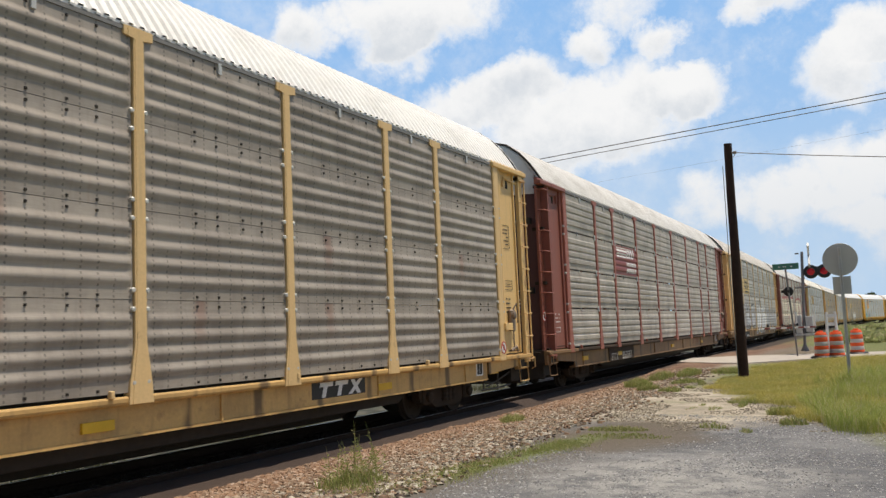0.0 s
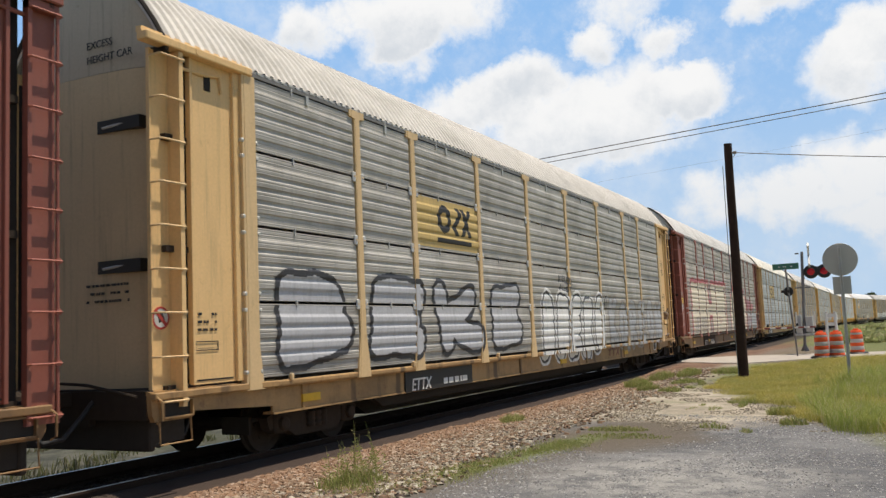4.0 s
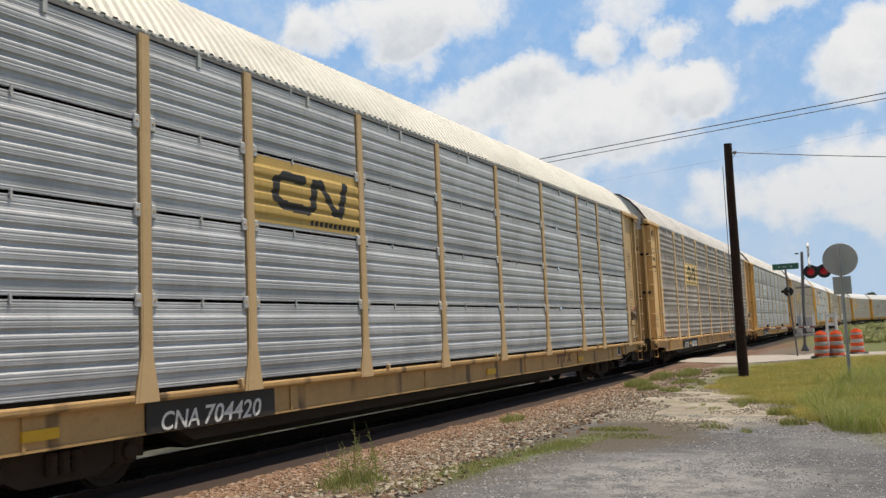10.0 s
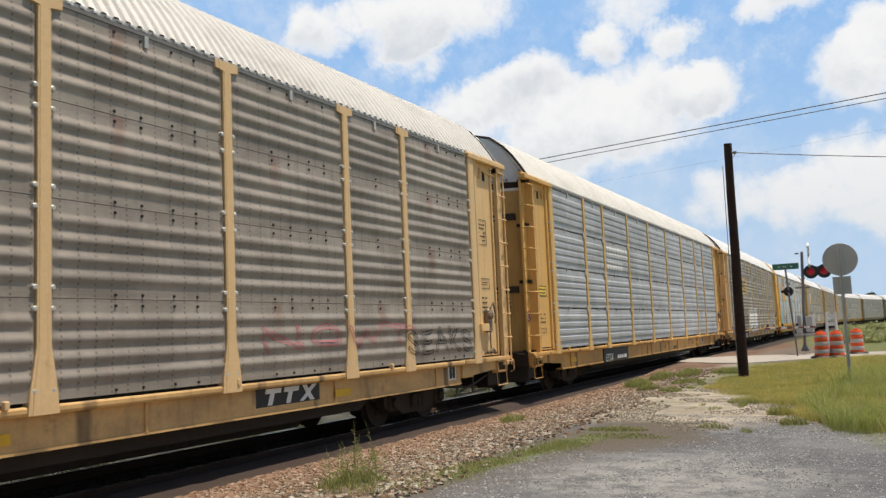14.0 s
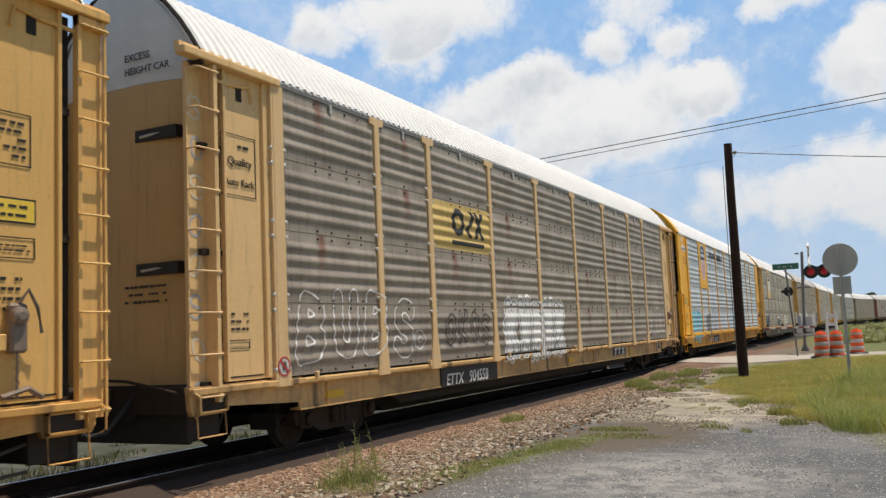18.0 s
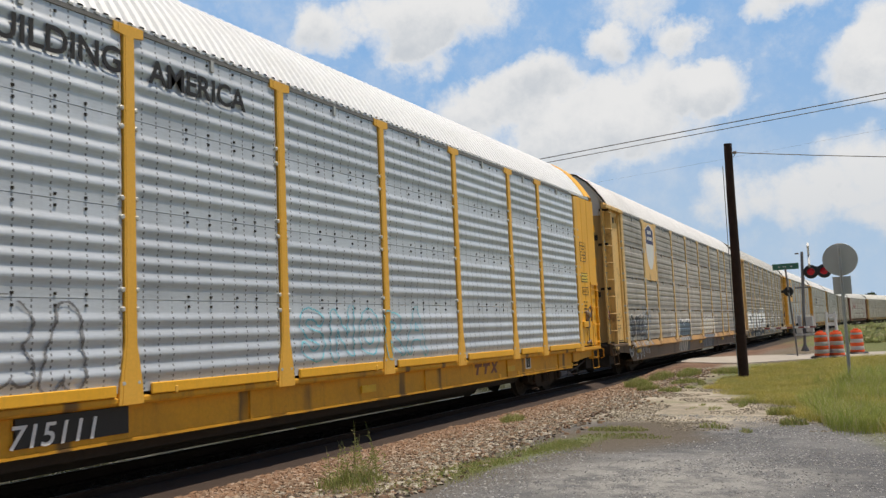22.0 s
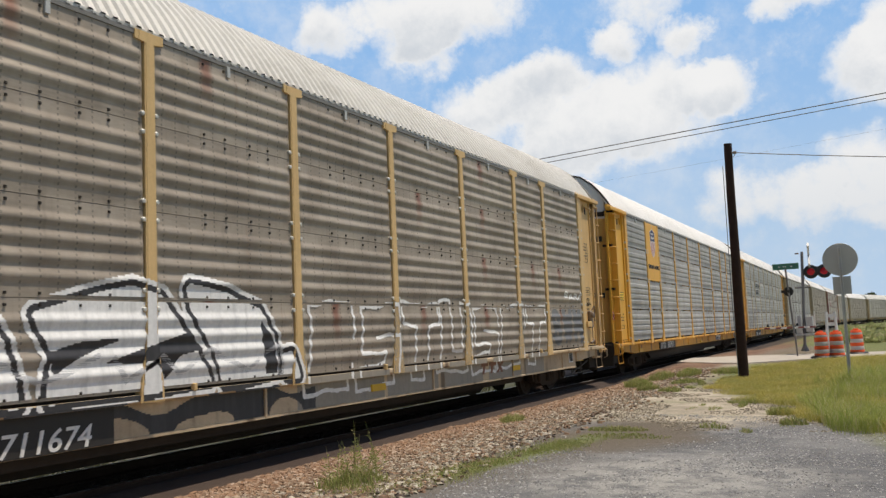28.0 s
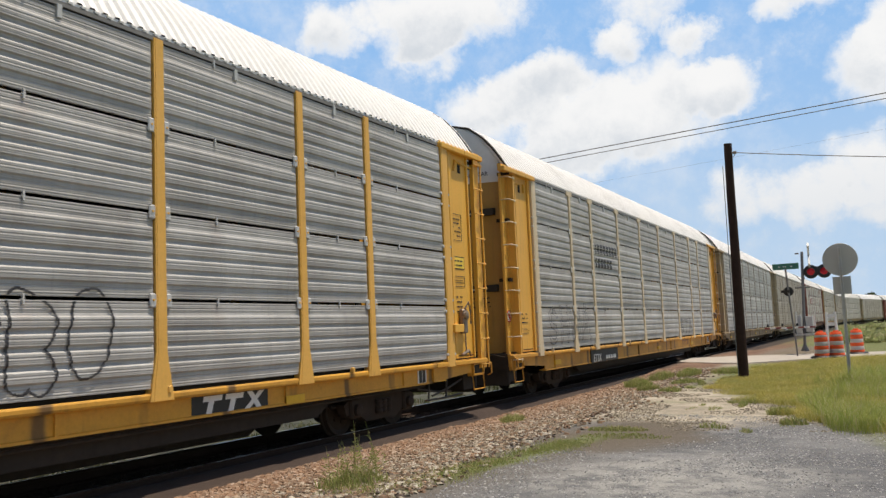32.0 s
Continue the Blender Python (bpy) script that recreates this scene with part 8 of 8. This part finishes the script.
def tree(x, y, h, spread, seed):
    rng = random.Random(seed)
    t = tagged(empty("tree", pose(x, y, -0.4)), "dark green broad-leaved tree far along the line", "tree", "trees behind the train")
    b = MB()
    b.tube([(0, 0, -0.3), (0.1, 0, h * 0.25), (0.0, 0.1, h * 0.5), (0.1, 0.1, h * 0.8)], 0.28, 0, 8, True, 0.06)
    for i in range(7):
        a, z = 2 * math.pi * i / 7, h * rng.uniform(0.25, 0.6)
        b.tube([(0, 0, z), (spread * 0.35 * math.cos(a), spread * 0.35 * math.sin(a), z + h * 0.14), (spread * 0.6 * math.cos(a), spread * 0.6 * math.sin(a), z + h * 0.24)], 0.11, 0, 6, True, 0.03)
    piece("trunk", b.mesh("trunk", 1), [POLE_WOOD], t)
    n, rs = 5200, np.random.RandomState(seed)
    lumps = [(rs.uniform(-0.6, 0.6) * spread, rs.uniform(-0.6, 0.6) * spread, h * rs.uniform(0.38, 0.86), rs.uniform(0.25, 0.42) * spread) for _ in range(14)]
    L = np.array(lumps)[rs.randint(0, 14, n)]
    d = rs.normal(size=(n, 3))
    d /= np.linalg.norm(d, axis=1)[:, None]
    C = L[:, :3] + d * (L[:, 3] * rs.uniform(0.55, 1.05, n))[:, None] * np.array([1, 1, 0.75])
    e1, e2 = rs.normal(size=(n, 3)) * 0.2, rs.normal(size=(n, 3)) * 0.2
    V = np.stack([C - e1, C + e2 * 0.6, C + e1, C - e2 * 0.6], 1).reshape(-1, 3)
    me = bpy.data.meshes.new("crown")
    me.from_pydata(V.tolist(), [], np.arange(n * 4).reshape(-1, 4).tolist())
    me.materials.append(None)
    me.update()
    piece("crown", me, [TREE_MAT], t)


tree(-2.6, 262, 8.4, 4.6, 1)
tree(3.2, 268, 9.0, 4.8, 2)
tree(9.5, 258, 8.6, 4.5, 3)


def bush(x, y, h, r, seed):
    rs = np.random.RandomState(seed)
    t = tagged(empty("bush", pose(x, y, ground_z(x, y) - 0.05)), "low green scrub bush in the field", "bush", "scrub by the bend")
    b = MB()
    for i in range(5):
        a = 2 * math.pi * i / 5
        b.tube([(0, 0, 0), (0.4 * r * math.cos(a), 0.4 * r * math.sin(a), h * 0.6)], 0.03, 0, 5, True, 0.01)
    piece("stems", b.mesh("stems", 1), [POLE_WOOD], t)
    n = 1500
    d = rs.normal(size=(n, 3))
    d /= np.linalg.norm(d, axis=1)[:, None]
    C = d * rs.uniform(0.5, 1.0, n)[:, None] * np.array([r, r, h * 0.55]) * (1 + 0.25 * np.sin(d[:, :1] * 5 + seed)) + np.array([0, 0, h * 0.5])
    C[:, 2] = np.abs(C[:, 2])
    e1, e2 = rs.normal(size=(n, 3)) * 0.11, rs.normal(size=(n, 3)) * 0.11
    V = np.stack([C - e1, C + e2 * 0.6, C + e1, C - e2 * 0.6], 1).reshape(-1, 3)
    me = bpy.data.meshes.new("leaves")
    me.from_pydata(V.tolist(), [], np.arange(n * 4).reshape(-1, 4).tolist())
    me.materials.append(None)
    me.update()
    piece("leaves", me, [SCRUB_MAT], t)


rng_q = random.Random(12)
for i in range(16):
    y = rng_q.uniform(62, 150)
    bush(-5.6 + 0.02 * y + rng_q.uniform(0, 5.5), y, rng_q.uniform(0.5, 1.0), rng_q.uniform(1.0, 2.4), 300 + i)


# ---- the drifting clouds: a far sheet of cumulus that lets the sky show between ----
CLOUDS = [  # bearing, height in degrees, width, strength
    (-30.3, 20.3, 3.6, 1.0), (-26.3, 21.3, 3.6, 1.0), (-35.2, 19.6, 2.3, 0.9), (-28.4, 18.2, 2.2, 0.8),
    (-26.0, 14.0, 2.6, 1.0), (-23.0, 15.2, 2.6, 1.0), (-20.0, 16.3, 2.2, 1.0), (-16.2, 18.0, 1.7, 1.0),
    (-13.8, 13.8, 4.4, 1.0), (-18.5, 13.0, 4.0, 1.0), (-10.4, 14.4, 2.4, 1.0), (-21.5, 11.6, 3.3, 0.9),
    (-12.0, 18.1, 1.5, 0.9), (-14.5, 20.6, 2.8, 0.7), (-4.3, 20.1, 2.6, 0.9), (-6.6, 18.6, 1.5, 0.8),
    (-1.2, 14.2, 3.2, 1.0), (0.6, 16.4, 2.3, 1.0), (-2.6, 8.9, 2.7, 0.8), (1.2, 8.8, 2.4, 0.8),
    (-9.8, 7.6, 2.3, 0.75), (-5.6, 7.4, 2.6, 0.85), (-1.5, 6.4, 2.4, 0.8), (0.3, 4.6, 2.4, 0.6)]


def build_clouds():
    n = Nodes("cumulus")
    nt = n.t
    tc = nt.nodes.new("ShaderNodeTexCoord")
    nrm = nt.nodes.new("ShaderNodeVectorMath")
    nrm.operation = "NORMALIZE"
    nt.links.new(tc.outputs["Object"], nrm.inputs[0])
    sp = nt.nodes.new("ShaderNodeSeparateXYZ")
    nt.links.new(nrm.outputs[0], sp.inputs[0])
    az = n.math("MULTIPLY", n.math("ARCTAN2", sp.outputs[0], sp.outputs[1]), 57.29578)
    el = n.math("MULTIPLY", n.math("ARCSINE", sp.outputs[2]), 57.29578)
    D = nrm.outputs[0]
    def shifted(v, o):
        m = nt.nodes.new("ShaderNodeVectorMath")
        m.operation = "ADD"
        m.inputs[1].default_value = o
        nt.links.new(v, m.inputs[0])
        return m.outputs[0]

    def warp(o, scale, amount, detail):
        return n.math("MULTIPLY", n.math("SUBTRACT", n.noise(shifted(D, o), scale, detail, 0.62), 0.5), amount)

    a = n.math("ADD", az, n.math("ADD", warp((0, 0, 0), 8.0, 4.0, 3.0), warp((5.1, 0.3, 2.2), 32.0, 2.4, 6.0)))
    e = n.math("ADD", el, n.math("ADD", warp((3.1, 7.7, 1.9), 8.0, 3.2, 3.0), warp((8.3, 4.4, 0.7), 32.0, 2.4, 6.0)))
    total, under = None, None
    for ca, ce, r, s in CLOUDS:
        da = n.math("MULTIPLY", n.math("SUBTRACT", a, ca), 0.88 / r)
        de = n.math("MULTIPLY", n.math("SUBTRACT", e, ce), 1.12 / r)
        q = n.math("SUBTRACT", 1.0, n.math("ADD", n.math("MULTIPLY", da, da), n.math("MULTIPLY", de, de)))
        q = n.math("MULTIPLY", n.math("MAXIMUM", q, 0.0), s)
        total = q if total is None else n.math("ADD", total, q)
        low = n.math("MULTIPLY", q, n.math("MULTIPLY", n.math("SUBTRACT", de, 0.0), -1.0))
        under = low if under is None else n.math("ADD", under, low)
    puff = n.noise(D, 26.0, 9.0, 0.66)
    dens = n.math("ADD", total, n.math("MULTIPLY", n.math("SUBTRACT", puff, 0.5), 1.45))
    cover = n.ramp(dens, -0.1, 0.85)
    wisp = n.math("MULTIPLY", n.ramp(n.noise(shifted(D, (2.0, 1.0, 6.0)), 7.0, 9.0, 0.66), 0.45, 0.8), 0.6)
    cover = n.math("MAXIMUM", cover, wisp)
    # the sheet fades out towards its own edges
    fade = n.math("MULTIPLY", n.ramp(az, -70.0, -56.0), n.math("SUBTRACT", 1.0, n.ramp(az, 14.0, 30.0)))
    fade = n.math("MULTIPLY", fade, n.math("SUBTRACT", 1.0, n.ramp(el, 26.0, 33.0)))
    body = n.math("ADD", n.math("MULTIPLY", n.noise(D, 15.0, 8.0, 0.62), 1.1), n.math("MULTIPLY", under, 0.4))
    grey = n.math("MULTIPLY", n.ramp(body, 0.38, 0.95), n.ramp(dens, 0.3, 1.1))
    grey = n.math("MAXIMUM", grey, n.math("MULTIPLY", n.math("SUBTRACT", 1.0, n.ramp(el, 3.0, 13.0)), 0.6))
    white = n.mix(n.math("MULTIPLY", grey, 0.8), (0.86, 0.9, 0.95), (0.53, 0.61, 0.715))
    blue = n.mix(n.ramp(el, 2.0, 20.0), (0.45, 0.63, 0.86), (0.26, 0.50, 0.88))
    col = n.mix(cover, blue, white)
    em = nt.nodes.new("ShaderNodeEmission")
    em.inputs["Strength"].default_value = 1.0
    nt.links.new(col, em.inputs["Color"])
    tr = nt.nodes.new("ShaderNodeBsdfTransparent")
    mx = nt.nodes.new("ShaderNodeMixShader")
    n.put(mx.inputs[0], fade)
    nt.links.new(tr.outputs[0], mx.inputs[1])
    nt.links.new(em.outputs[0], mx.inputs[2])
    nt.links.new(mx.outputs[0], nt.nodes["Material Output"].inputs["Surface"])
    b = MB()
    rows = []
    for j in range(17):
        ee = radians(-2 + 36 * j / 16)
        rows.append([(3000 * math.sin(radians(-72 + 104 * i / 40)) * math.cos(ee), 3000 * math.cos(radians(-72 + 104 * i / 40)) * math.cos(ee), 3000 * math.sin(ee)) for i in range(41)])
    for p, q in zip(rows, rows[1:]):
        b.quadstrip(p, q)
    ob = piece("backdrop", b.mesh("backdrop", 1, 60), [n.mat])
    return tagged(ob, "white cumulus clouds drifting over blue sky", "clouds", kind="structure")


CLOUD_SHEET = build_clouds()


# ---- what moves ----
# metres that the train has rolled towards the camera, second by second
ROLLED = [0.0, 10.4, 21.02, 31.38, 41.8, 52.17, 62.54, 72.95, 83.26, 93.55, 103.79, 113.96, 124.09, 134.25, 144.31, 154.37, 164.42, 174.45, 184.42, 194.29, 204.07, 213.74, 223.39, 232.92, 242.31, 251.77, 261.27, 270.8, 280.37, 289.81, 299.15, 308.35, 317.45]
WHEEL_R = 0.42
# play in the couplers: single cars ride a little ahead or behind
SLACK = {0: 0.24, 9: -0.14}


def rolled(t):
    """The way rolled at any time, gliding between the seconds."""
    i = min(31, max(0, int(t)))
    u = t - i
    p1, p2 = ROLLED[i], ROLLED[i + 1]
    p0 = ROLLED[i - 1] if i > 0 else 2 * p1 - p2
    p3 = ROLLED[i + 2] if i < 31 else 2 * p2 - p1
    return p1 + 0.5 * u * (p2 - p0 + u * (2 * p0 - 5 * p1 + 4 * p2 - p3 + u * (3 * (p1 - p2) + p3 - p0)))


def car_pose(k, t):
    """A car rides on its two truck pivots along the line of the track."""
    mid = FIRST_CAR + CAR_PITCH * k + HALF - rolled(t) + SLACK.get(k, 0.0)
    (xa, ya), (xb, yb) = track_point(mid - 9.9), track_point(mid + 9.9)
    return pose((xa + xb) / 2, (ya + yb) / 2, 0, 0, 0, -math.degrees(math.atan2(xb - xa, yb - ya)))


def motions():
    for k, car in enumerate(CARS):
        walk(car, [(t, car_pose(k, t)) for t in range(33)])
    for k, end, y, wheels in WHEELS:
        pivot = FIRST_CAR + CAR_PITCH * k + HALF + (9.9 if end else -9.9)
        flip = -1 if end else 1
        times = [i / 30 for i in range(0, 961) if 2.0 < pivot - rolled(i / 30) < 42.0]
        if not times:
            continue
        turn = [(t, pose(0, y, WHEEL_R, flip * math.degrees(rolled(t) / WHEEL_R) % 360, 0, 0)) for t in times]
        rows = turn
        if times[0] > 0.02:
            rows = [(0.0, turn[0][1])] + rows
        if times[-1] < 31.98:
            rows = rows + [(32.0, turn[-1][1])]
        walk(wheels, rows)
    walk(CLOUD_SHEET, [(t, pose(0, 0, 0, 0, 0, -1.85 * t / 32)) for t in (0, 8, 16, 24, 32)])


motions()
